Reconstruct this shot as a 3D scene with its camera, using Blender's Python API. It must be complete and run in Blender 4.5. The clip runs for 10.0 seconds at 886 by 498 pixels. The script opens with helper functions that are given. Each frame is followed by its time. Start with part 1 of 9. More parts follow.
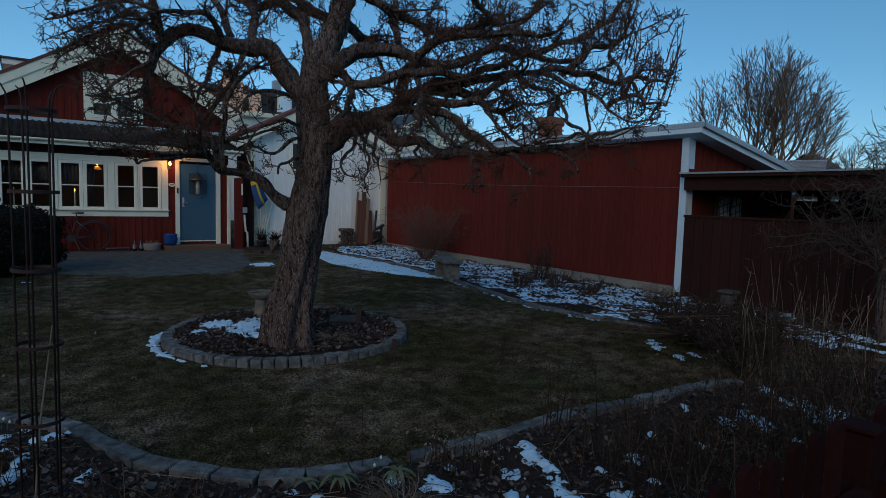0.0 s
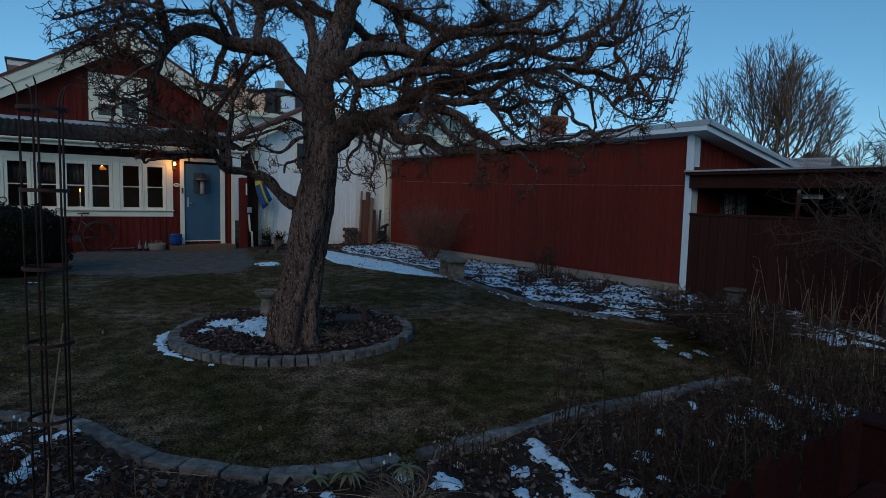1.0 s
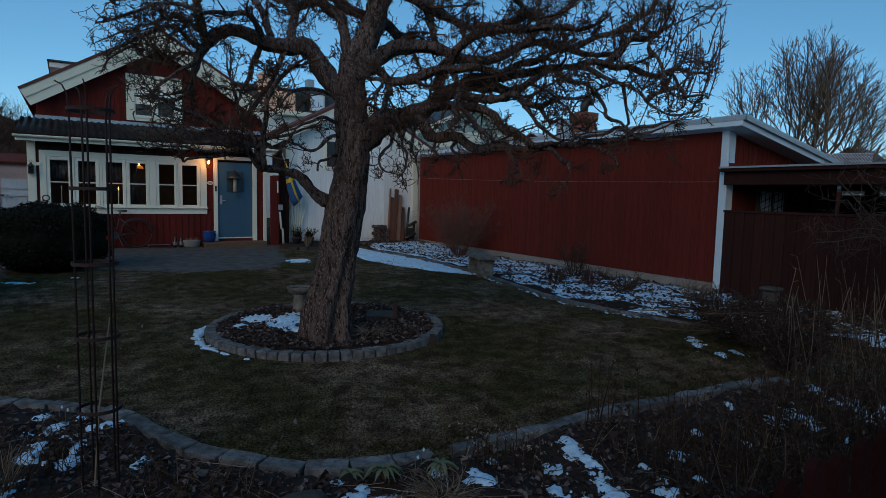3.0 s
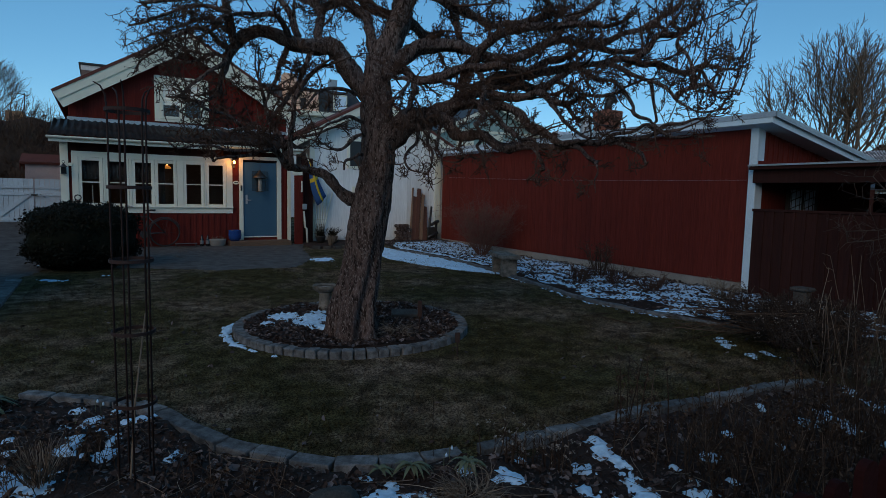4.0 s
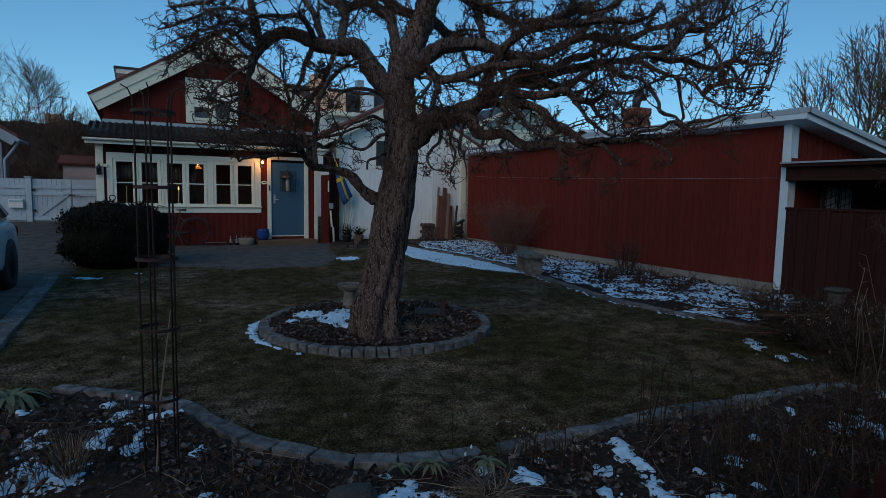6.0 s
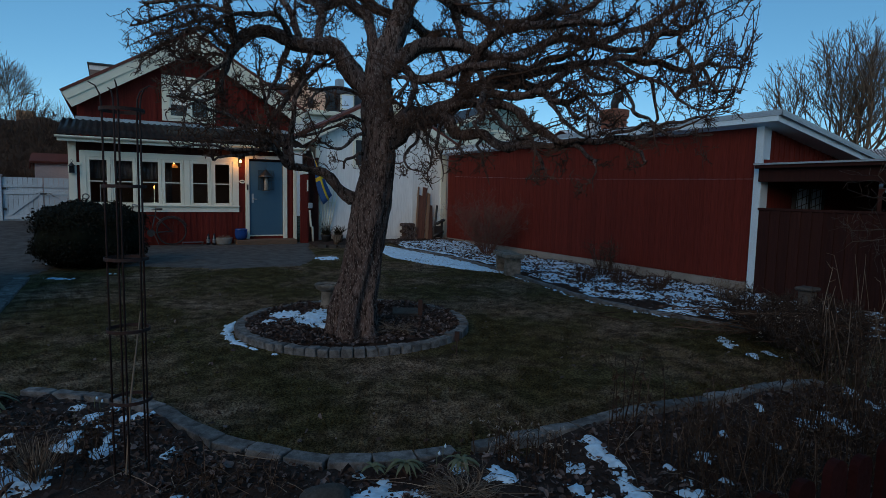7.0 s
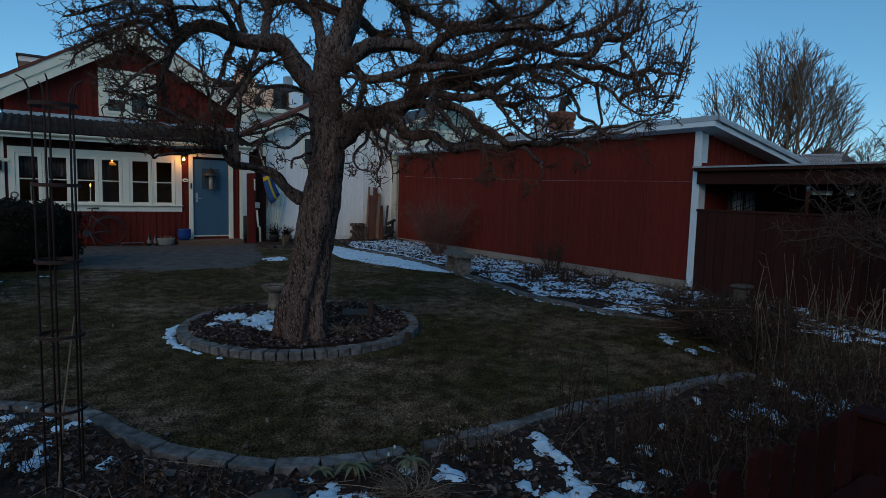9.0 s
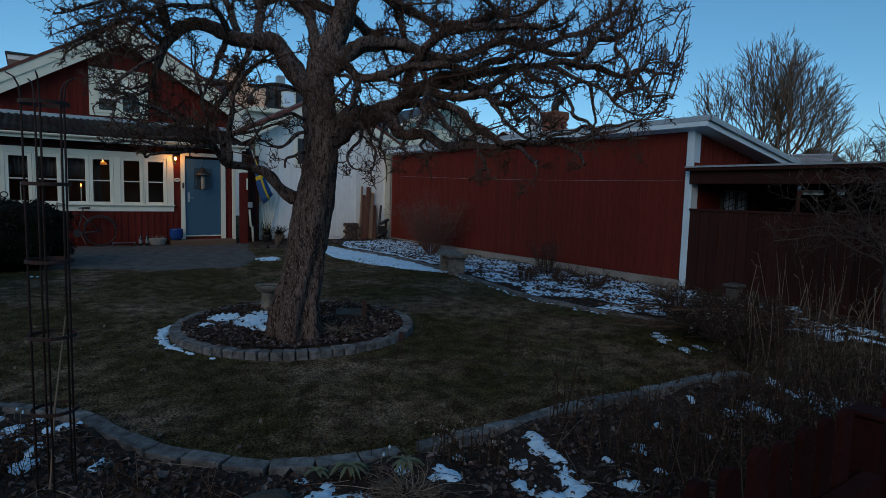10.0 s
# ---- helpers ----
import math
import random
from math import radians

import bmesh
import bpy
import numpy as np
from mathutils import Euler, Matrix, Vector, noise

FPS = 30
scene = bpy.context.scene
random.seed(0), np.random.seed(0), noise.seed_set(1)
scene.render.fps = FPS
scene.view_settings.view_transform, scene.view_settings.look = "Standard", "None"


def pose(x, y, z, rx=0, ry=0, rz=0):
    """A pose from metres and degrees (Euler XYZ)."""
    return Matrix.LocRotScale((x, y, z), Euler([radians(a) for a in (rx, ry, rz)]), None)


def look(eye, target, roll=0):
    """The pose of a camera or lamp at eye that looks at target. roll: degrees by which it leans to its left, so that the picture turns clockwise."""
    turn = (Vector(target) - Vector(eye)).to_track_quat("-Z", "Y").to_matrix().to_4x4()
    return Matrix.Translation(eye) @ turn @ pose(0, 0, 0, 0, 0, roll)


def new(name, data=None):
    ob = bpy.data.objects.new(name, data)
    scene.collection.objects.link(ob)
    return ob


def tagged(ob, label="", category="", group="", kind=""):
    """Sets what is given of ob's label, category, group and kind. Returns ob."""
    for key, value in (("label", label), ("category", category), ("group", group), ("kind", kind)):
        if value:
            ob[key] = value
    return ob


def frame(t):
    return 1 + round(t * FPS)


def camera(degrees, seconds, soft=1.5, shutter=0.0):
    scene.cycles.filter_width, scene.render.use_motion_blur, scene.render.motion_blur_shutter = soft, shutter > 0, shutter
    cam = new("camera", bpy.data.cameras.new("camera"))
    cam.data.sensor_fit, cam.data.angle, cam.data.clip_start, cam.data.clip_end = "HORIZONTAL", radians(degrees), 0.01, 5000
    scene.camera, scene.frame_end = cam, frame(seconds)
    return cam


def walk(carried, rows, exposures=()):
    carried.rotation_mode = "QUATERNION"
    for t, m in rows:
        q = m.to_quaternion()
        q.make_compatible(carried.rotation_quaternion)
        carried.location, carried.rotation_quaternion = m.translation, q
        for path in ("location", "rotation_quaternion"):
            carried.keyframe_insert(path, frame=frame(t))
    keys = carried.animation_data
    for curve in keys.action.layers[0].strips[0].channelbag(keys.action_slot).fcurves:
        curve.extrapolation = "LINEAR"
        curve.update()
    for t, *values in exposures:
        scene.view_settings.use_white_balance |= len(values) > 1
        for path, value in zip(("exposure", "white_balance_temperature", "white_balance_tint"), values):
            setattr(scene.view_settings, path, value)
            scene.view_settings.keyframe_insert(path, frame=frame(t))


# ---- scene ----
cam = camera(74.5, 10.0, soft=0.8)
PATH = [
    (0, (-0.044, -0.178, 1.451), (1.115, 1.443, 1.282), 1.6),
    (0.5, (-0.052, -0.168, 1.441), (1.104, 1.455, 1.272), 1.5),
    (1, (-0.067, -0.163, 1.44), (1.083, 1.464, 1.269), 1.4),
    (1.5, (-0.071, -0.162, 1.439), (1.069, 1.472, 1.266), 1.4),
    (2, (-0.081, -0.157, 1.435), (1.042, 1.488, 1.258), 1.3),
    (2.5, (-0.093, -0.161, 1.442), (1.006, 1.5, 1.262), 1.3),
    (4, (-0.138, -0.138, 1.432), (0.873, 1.578, 1.246), 1.2),
    (4.5, (-0.157, -0.134, 1.432), (0.811, 1.607, 1.244), 1.1),
    (5, (-0.146, -0.136, 1.424), (0.778, 1.628, 1.234), 1.0),
    (6.5, (-0.087, -0.169, 1.433), (0.86, 1.582, 1.242), 1.1),
    (7, (-0.076, -0.181, 1.433), (0.911, 1.548, 1.243), 1.2),
    (7.5, (-0.072, -0.19, 1.433), (0.959, 1.513, 1.244), 1.3),
    (8, (-0.065, -0.194, 1.438), (1.007, 1.484, 1.251), 1.5),
    (8.5, (-0.065, -0.193, 1.435), (1.041, 1.463, 1.249), 1.5),
    (9, (-0.07, -0.195, 1.438), (1.059, 1.446, 1.252), 1.5),
    (9.5, (-0.072, -0.189, 1.436), (1.07, 1.443, 1.25), 1.5),
    (10, (-0.073, -0.182, 1.434), (1.075, 1.445, 1.248), 1.5),
]
walk(cam, [(t, look(eye, aim, roll)) for t, eye, aim, roll in PATH], [(0.0, 0.10, 6600, 8), (10.0, 0.10, 6600, 8)])

# ---- light ----
world = bpy.data.worlds.new("dusk_sky")
scene.world = world
world.use_nodes = True
wn = world.node_tree.nodes
sky = wn.new("ShaderNodeTexSky")
sky.sky_type = "NISHITA"
sky.sun_disc = False
sky.sun_elevation = radians(14.0)
sky.sun_rotation = radians(-150)
sky.altitude = 2200
sky.air_density, sky.dust_density, sky.ozone_density = 1.0, 0.0, 3.2
wn["Background"].inputs["Strength"].default_value = 0.120
deep = wn.new("ShaderNodeHueSaturation")
deep.inputs["Saturation"].default_value = 1.10
deep.inputs["Hue"].default_value = 0.4885
haze = wn.new("ShaderNodeMix")
haze.data_type = "RGBA"
haze.inputs[0].default_value = 0.24
haze.inputs[7].default_value = (1.35, 2.8, 5.0, 1)
world.node_tree.links.new(sky.outputs["Color"], haze.inputs[6])
world.node_tree.links.new(haze.outputs[2], deep.inputs["Color"])
world.node_tree.links.new(deep.outputs["Color"], wn["Background"].inputs["Color"])

sun_data = bpy.data.lights.new("afterglow", "SUN")
sun_data.energy, sun_data.angle, sun_data.color = 0.74, radians(40), (1.0, 0.77, 0.57)
afterglow = new("afterglow", sun_data)
afterglow.matrix_world = look((0, 0, 20), (13, 10, 12))


# ---- materials ----
def surface(name, c1, c2, scale=6.0, rough=0.8, bump=0.2, fine=60.0, metal=0.0, stretch=(1, 1, 1), spread=0.12, stain=0.3, gloss=0.5, speck=0.9):
    """A two-scale surface: broad stains, fine grain, relief, and a small change of tone from piece to piece."""
    m = bpy.data.materials.new(name)
    m.use_nodes = True
    nt = m.node_tree
    n, ln = nt.nodes, nt.links
    b = n["Principled BSDF"]
    tc, mp = n.new("ShaderNodeTexCoord"), n.new("ShaderNodeMapping")
    info = n.new("ShaderNodeObjectInfo")
    mp.inputs["Scale"].default_value = stretch
    shift = n.new("ShaderNodeVectorMath")
    shift.operation = "ADD"
    rnd = n.new("ShaderNodeMath")
    rnd.operation = "MULTIPLY"
    rnd.inputs[1].default_value = 37.0
    ln.new(info.outputs["Random"], rnd.inputs[0])
    ln.new(tc.outputs["Object"], shift.inputs[0])
    ln.new(rnd.outputs[0], shift.inputs[1])
    ln.new(shift.outputs[0], mp.inputs["Vector"])
    broad, grain = n.new("ShaderNodeTexNoise"), n.new("ShaderNodeTexNoise")
    broad.inputs["Scale"].default_value, broad.inputs["Detail"].default_value = scale, 4
    grain.inputs["Scale"].default_value, grain.inputs["Detail"].default_value = fine, 3
    for t in (broad, grain):
        ln.new(mp.outputs[0], t.inputs["Vector"])
    mix = n.new("ShaderNodeMix")
    mix.data_type = "RGBA"
    mix.inputs[6].default_value, mix.inputs[7].default_value = (*c1, 1), (*c2, 1)
    ramp = n.new("ShaderNodeMapRange")
    ramp.inputs[1].default_value, ramp.inputs[2].default_value = 0.5 - stain, 0.5 + stain
    ln.new(broad.outputs["Fac"], ramp.inputs[0])
    ln.new(ramp.outputs[0], mix.inputs[0])
    hsv = n.new("ShaderNodeHueSaturation")
    tone = n.new("ShaderNodeMath")
    tone.operation = "MULTIPLY_ADD"
    tone.inputs[1].default_value, tone.inputs[2].default_value = 2 * spread, 1 - spread
    ln.new(info.outputs["Random"], tone.inputs[0])
    fleck = n.new("ShaderNodeMath")
    fleck.operation = "MULTIPLY_ADD"
    fleck.inputs[1].default_value, fleck.inputs[2].default_value = speck, 1 - speck / 2
    ln.new(grain.outputs["Fac"], fleck.inputs[0])
    both = n.new("ShaderNodeMath")
    both.operation = "MULTIPLY"
    ln.new(tone.outputs[0], both.inputs[0])
    ln.new(fleck.outputs[0], both.inputs[1])
    ln.new(both.outputs[0], hsv.inputs["Value"])
    ln.new(mix.outputs[2], hsv.inputs["Color"])
    ln.new(hsv.outputs[0], b.inputs["Base Color"])
    b.inputs["Roughness"].default_value, b.inputs["Metallic"].default_value = rough, metal
    b.inputs["Specular IOR Level"].default_value = gloss
    if bump:
        bp = n.new("ShaderNodeBump")
        bp.inputs["Strength"].default_value, bp.inputs["Distance"].default_value = bump, 0.01
        ln.new(grain.outputs["Fac"], bp.inputs["Height"])
        ln.new(bp.outputs[0], b.inputs["Normal"])
    return m


def glow(name, color, strength):
    m = bpy.data.materials.new(name)
    m.use_nodes = True
    b = m.node_tree.nodes["Principled BSDF"]
    b.inputs["Base Color"].default_value = (*color, 1)
    b.inputs["Emission Color"].default_value, b.inputs["Emission Strength"].default_value = (*color, 1), strength
    return m


def clear_glass(name, tint=(0.9, 0.95, 0.95)):
    m = bpy.data.materials.new(name)
    m.use_nodes = True
    b = m.node_tree.nodes["Principled BSDF"]
    b.inputs["Base Color"].default_value = (*tint, 1)
    b.inputs["Transmission Weight"].default_value, b.inputs["Roughness"].default_value, b.inputs["IOR"].default_value = 1.0, 0.02, 1.3
    return m


RED = surface("red_paint", (0.135, 0.020, 0.015), (0.098, 0.016, 0.0125), 1.2, 0.9, 0.25, 50, stretch=(1, 1, 0.08), spread=0.14, gloss=0.15)
BARN_RED = surface("barn_red_paint", (0.150, 0.0255, 0.018), (0.101, 0.0190, 0.0142), 0.9, 0.92, 0.25, 45, stretch=(1, 1, 0.07), spread=0.05, gloss=0.12)
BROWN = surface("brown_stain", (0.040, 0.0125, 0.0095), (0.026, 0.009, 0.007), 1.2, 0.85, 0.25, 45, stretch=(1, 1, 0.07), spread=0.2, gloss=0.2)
WHITE = surface("white_paint", (0.80, 0.79, 0.65), (0.69, 0.685, 0.565), 2.5, 0.55, 0.05, 60, spread=0.04, speck=0.2)
GREYWHITE = surface("weathered_white_boards", (0.86, 0.87, 0.84), (0.70, 0.71, 0.69), 1.6, 0.7, 0.15, 40, stretch=(1, 1, 0.1), spread=0.08, speck=0.4)
BLUE = surface("blue_door_paint", (0.048, 0.12, 0.185), (0.040, 0.098, 0.155), 2, 0.45, 0.05, 60, spread=0.02)
STEEL_ROOF = surface("grey_sheet_roof", (0.42, 0.45, 0.47), (0.33, 0.36, 0.38), 1.5, 0.45, 0.05, 50, metal=0.4)
BLACK_TILE = surface("black_corrugated_sheet", (0.026, 0.020, 0.018), (0.013, 0.010, 0.009), 2, 0.5, 0.05, 70, gloss=0.10)
RED_TILE = surface("red_roof_tile", (0.16, 0.045, 0.03), (0.10, 0.03, 0.022), 3, 0.8, 0.3, 50)
CONCRETE = surface("concrete", (0.30, 0.28, 0.25), (0.19, 0.18, 0.16), 3, 0.9, 0.4, 60)
OLD_CONCRETE = surface("mossy_concrete", (0.22, 0.20, 0.175), (0.10, 0.095, 0.08), 13, 0.95, 0.8, 90, stain=0.16, gloss=0.15)
STONE = surface("grey_granite", (0.180, 0.187, 0.190), (0.072, 0.073, 0.074), 17, 0.9, 1.0, 120, spread=0.28, stain=0.16, gloss=0.2)
TWIG = surface("twig_bark", (0.108, 0.066, 0.049), (0.024, 0.0145, 0.011), 7, 0.9, 0.3, 60, gloss=0.12)
SOIL = surface("wet_soil", (0.029, 0.019, 0.016), (0.054, 0.038, 0.032), 5, 0.95, 1.0, 60, gloss=0.1)
GRAVEL = surface("driveway_gravel", (0.115, 0.110, 0.106), (0.062, 0.058, 0.055), 5, 0.95, 1.0, 80, stain=0.18, gloss=0.15)
# SNOW: neutral snow with the blue of the skylight tinted into its base colour
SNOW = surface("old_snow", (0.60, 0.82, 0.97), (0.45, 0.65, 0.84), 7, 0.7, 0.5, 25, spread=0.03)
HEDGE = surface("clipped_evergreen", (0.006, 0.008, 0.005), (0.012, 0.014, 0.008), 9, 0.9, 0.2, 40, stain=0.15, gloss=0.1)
IRON = surface("rusty_iron", (0.032, 0.0115, 0.0085), (0.016, 0.0075, 0.0062), 20, 0.8, 0.3, 120)
BLACK = surface("black_metal", (0.02, 0.02, 0.02), (0.03, 0.03, 0.03), 10, 0.45, 0.05, 80)
GLASS = clear_glass("window_glass")


def lawn_material():
    """Matted winter turf: green moss, straw-coloured thatch and bare earth, at three sizes."""
    m = bpy.data.materials.new("winter_lawn")
    m.use_nodes = True
    n, ln = m.node_tree.nodes, m.node_tree.links
    b = n["Principled BSDF"]
    geo = n.new("ShaderNodeNewGeometry")
    fields = []
    for sc, det in ((0.75, 5), (5.5, 5), (55, 3)):
        t = n.new("ShaderNodeTexNoise")
        t.inputs["Scale"].default_value, t.inputs["Detail"].default_value, t.inputs["Roughness"].default_value = sc, det, 0.65
        ln.new(geo.outputs["Position"], t.inputs["Vector"])
        fields.append(t)

    def blend(fac, lo, hi, c1, c2):
        r = n.new("ShaderNodeMapRange")
        r.inputs[1].default_value, r.inputs[2].default_value = lo, hi
        ln.new(fac, r.inputs[0])
        x = n.new("ShaderNodeMix")
        x.data_type = "RGBA"
        ln.new(r.outputs[0], x.inputs[0])
        for slot, c in ((6, c1), (7, c2)):
            if isinstance(c, tuple):
                x.inputs[slot].default_value = (*c, 1)
            else:
                ln.new(c, x.inputs[slot])
        return x.outputs[2]

    moss = blend(fields[1].outputs["Fac"], 0.40, 0.62, (0.053, 0.045, 0.020), (0.124, 0.106, 0.051))
    thatch = blend(fields[1].outputs["Fac"], 0.40, 0.64, (0.090, 0.066, 0.047), (0.33, 0.250, 0.187))
    mixed = blend(fields[0].outputs["Fac"], 0.45, 0.62, moss, thatch)
    speck = blend(fields[2].outputs["Fac"], 0.42, 0.60, (0.30, 0.28, 0.26), (1.25, 1.22, 1.15))
    mul = n.new("ShaderNodeMix")
    mul.data_type, mul.blend_type = "RGBA", "MULTIPLY"
    mul.inputs[0].default_value = 1.0
    ln.new(mixed, mul.inputs[6])
    ln.new(speck, mul.inputs[7])
    ln.new(mul.outputs[2], b.inputs["Base Color"])
    b.inputs["Roughness"].default_value, b.inputs["Specular IOR Level"].default_value = 0.95, 0.05
    bp = n.new("ShaderNodeBump")
    bp.inputs["Strength"].default_value, bp.inputs["Distance"].default_value = 1.0, 0.02
    ln.new(fields[2].outputs["Fac"], bp.inputs["Height"])
    ln.new(bp.outputs[0], b.inputs["Normal"])
    return m


GRASS = lawn_material()


def bark_material():
    """Old apple bark: long dark fissures, brown plates and pale flecks of lichen."""
    m = bpy.data.materials.new("apple_bark")
    m.use_nodes = True
    n, ln = m.node_tree.nodes, m.node_tree.links
    b = n["Principled BSDF"]
    tc = n.new("ShaderNodeTexCoord")

    def field(scale, stretch, detail):
        mp, t = n.new("ShaderNodeMapping"), n.new("ShaderNodeTexNoise")
        mp.inputs["Scale"].default_value = stretch
        t.inputs["Scale"].default_value, t.inputs["Detail"].default_value, t.inputs["Roughness"].default_value = scale, detail, 0.65
        ln.new(tc.outputs["Object"], mp.inputs["Vector"])
        ln.new(mp.outputs[0], t.inputs["Vector"])
        return t.outputs["Fac"]

    def blend(fac, lo, hi, c1, c2):
        r, x = n.new("ShaderNodeMapRange"), n.new("ShaderNodeMix")
        r.inputs[1].default_value, r.inputs[2].default_value = lo, hi
        x.data_type = "RGBA"
        ln.new(fac, r.inputs[0])
        ln.new(r.outputs[0], x.inputs[0])
        for slot, c in ((6, c1), (7, c2)):
            if isinstance(c, tuple):
                x.inputs[slot].default_value = (*c, 1)
            else:
                ln.new(c, x.inputs[slot])
        return x.outputs[2]

    plates, fleck, broad = field(38, (1, 1, 0.22), 5), field(95, (1, 1, 0.4), 3), field(3.0, (1, 1, 0.6), 3)
    tone = blend(broad, 0.35, 0.65, (0.080, 0.053, 0.047), (0.160, 0.115, 0.103))
    cracked = blend(plates, 0.40, 0.54, (0.022, 0.014, 0.012), tone)
    flecked = blend(fleck, 0.54, 0.66, cracked, (0.25, 0.215, 0.195))
    ln.new(flecked, b.inputs["Base Color"])
    b.inputs["Roughness"].default_value, b.inputs["Specular IOR Level"].default_value = 0.95, 0.12
    add = n.new("ShaderNodeMath")
    add.operation = "MULTIPLY_ADD"
    add.inputs[1].default_value = 0.35
    ln.new(fleck, add.inputs[0])
    ln.new(plates, add.inputs[2])
    bp = n.new("ShaderNodeBump")
    bp.inputs["Strength"].default_value, bp.inputs["Distance"].default_value = 1.0, 0.03
    ln.new(add.outputs[0], bp.inputs["Height"])
    ln.new(bp.outputs[0], b.inputs["Normal"])
    return m


BARK = bark_material()


# ---- building helpers ----
def box(bm, x0, y0, z0, x1, y1, z1, m=None):
    vs = [bm.verts.new(Vector(p) if m is None else m @ Vector(p)) for p in
          ((x0, y0, z0), (x1, y0, z0), (x1, y1, z0), (x0, y1, z0), (x0, y0, z1), (x1, y0, z1), (x1, y1, z1), (x0, y1, z1))]
    for f in ((3, 2, 1, 0), (4, 5, 6, 7), (0, 1, 5, 4), (1, 2, 6, 5), (2, 3, 7, 6), (3, 0, 4, 7)):
        bm.faces.new([vs[i] for i in f])
    return vs


def soften(bm, w, seg=1):
    bmesh.ops.bevel(bm, geom=list(bm.edges), offset=w, segments=seg, affect="EDGES", clamp_overlap=True)


def smooth_path(pts, n):
    """Catmull-Rom through pts, n steps a span."""
    ps = [Vector(p) for p in pts]
    ps = [2 * ps[0] - ps[1]] + ps + [2 * ps[-1] - ps[-2]]
    out = []
    for i in range(1, len(ps) - 2):
        a, b, c, d = ps[i - 1:i + 3]
        for k in range(n):
            t = k / n
            out.append(0.5 * (2 * b + (c - a) * t + (2 * a - 5 * b + 4 * c - d) * t * t + (3 * b - a - 3 * c + d) * t ** 3))
    return out + [ps[-2]]


def tube(bm, pts, radii, sides=8, rough=0.0, cap=True):
    """A tapered tube along pts; radii is a number or one for each point."""
    pts = [Vector(p) for p in pts]
    if not hasattr(radii, "__len__"):
        radii = [radii] * len(pts)
    first = (pts[1] - pts[0]).normalized()
    a = first.orthogonal().normalized()
    rings = []
    for i, p in enumerate(pts):
        d = (pts[min(i + 1, len(pts) - 1)] - pts[max(i - 1, 0)]).normalized()
        a = (a - d * a.dot(d)).normalized()
        b = d.cross(a)
        ring = []
        for k in range(sides):
            th = 2 * math.pi * k / sides
            off = a * math.cos(th) + b * math.sin(th)
            r = radii[i] * (1 + rough * (noise.noise(p * 3.1 + off * 1.7) + 0.6 * noise.noise(p * 9 + off * 3)))
            ring.append(bm.verts.new(p + off * r))
        rings.append(ring)
    for ra, rb in zip(rings, rings[1:]):
        for k in range(sides):
            bm.faces.new((ra[k], ra[(k + 1) % sides], rb[(k + 1) % sides], rb[k]))
    if cap:
        bm.faces.new(rings[0][::-1])
        bm.faces.new(rings[-1])


def lathe(bm, profile, sides=20, at=(0, 0, 0)):
    """A turned body from (radius, height) pairs."""
    rings = []
    for r, z in profile:
        rings.append([bm.verts.new((at[0] + r * math.cos(2 * math.pi * k / sides), at[1] + r * math.sin(2 * math.pi * k / sides), at[2] + z)) for k in range(sides)])
    for ra, rb in zip(rings, rings[1:]):
        for k in range(sides):
            bm.faces.new((ra[k], ra[(k + 1) % sides], rb[(k + 1) % sides], rb[k]))
    bm.faces.new(rings[0][::-1])
    bm.faces.new(rings[-1])


def mesh_of(name, bm, material, smooth=False):
    bmesh.ops.recalc_face_normals(bm, faces=bm.faces)
    me = bpy.data.meshes.new(name)
    bm.to_mesh(me)
    bm.free()
    me.materials.append(material)
    if smooth:
        me.polygons.foreach_set("use_smooth", [True] * len(me.polygons))
    return me


def part(name, bm, material, parent, label="", smooth=False):
    ob = new(name, mesh_of(name, bm, material, smooth))
    ob.parent = parent
    if label:
        ob["label"] = label
    return ob


def boxes(name, material, parent, *dims, bevel=0.0, label=""):
    bm = bmesh.new()
    for d in dims:
        box(bm, *d)
    if bevel:
        soften(bm, bevel)
    return part(name, bm, material, parent, label)


def thing(name, label, category, at=(0, 0, 0), turn=0, group="", kind=""):
    ob = new(name)
    ob.matrix_world = pose(*at, 0, 0, turn)
    ob.empty_display_size = 0.1
    return tagged(ob, label, category, group, kind)


def solid(name, bm, material, label, category, kind="", group="", smooth=False):
    return tagged(part(name, bm, material, None, "", smooth), label, category, group, kind)


def piece(name, mesh, parent, m):
    ob = new(name, mesh)
    ob.parent = parent
    ob.matrix_basis = m
    return ob


def raw_mesh(name, verts, faces, material, smooth=False):
    me = bpy.data.meshes.new(name)
    me.from_pydata(verts, [], faces)
    me.materials.append(material)
    if smooth:
        me.polygons.foreach_set("use_smooth", [True] * len(me.polygons))
    return me


# ---- ground ----
def ground_z(x, y):
    """Level garden; the drive climbs a little towards the gate, and the ground falls a little along the barn."""
    dip = max(0.0, min(1.0, (x - 6.0) / 2.4)) * max(0.0, min(1.0, (14.6 - y) / 2.0)) if x < 30 else 0.0
    s = max(0.0, min(1.0, (y - 13.0) / 6.4))
    w = max(0.0, min(1.0, (-0.2 - x) / 0.9))
    return 0.45 * s * s * (3 - 2 * s) * w - 0.11 * dip * dip * (3 - 2 * dip)


def lawn_bump(x, y):
    return 0.018 * noise.noise(Vector((x * 0.9, y * 0.9, 0))) + 0.008 * noise.noise(Vector((x * 4, y * 4, 3)))


def under_bed(x, y):
    return sunk_bed(x, y + 0.30)


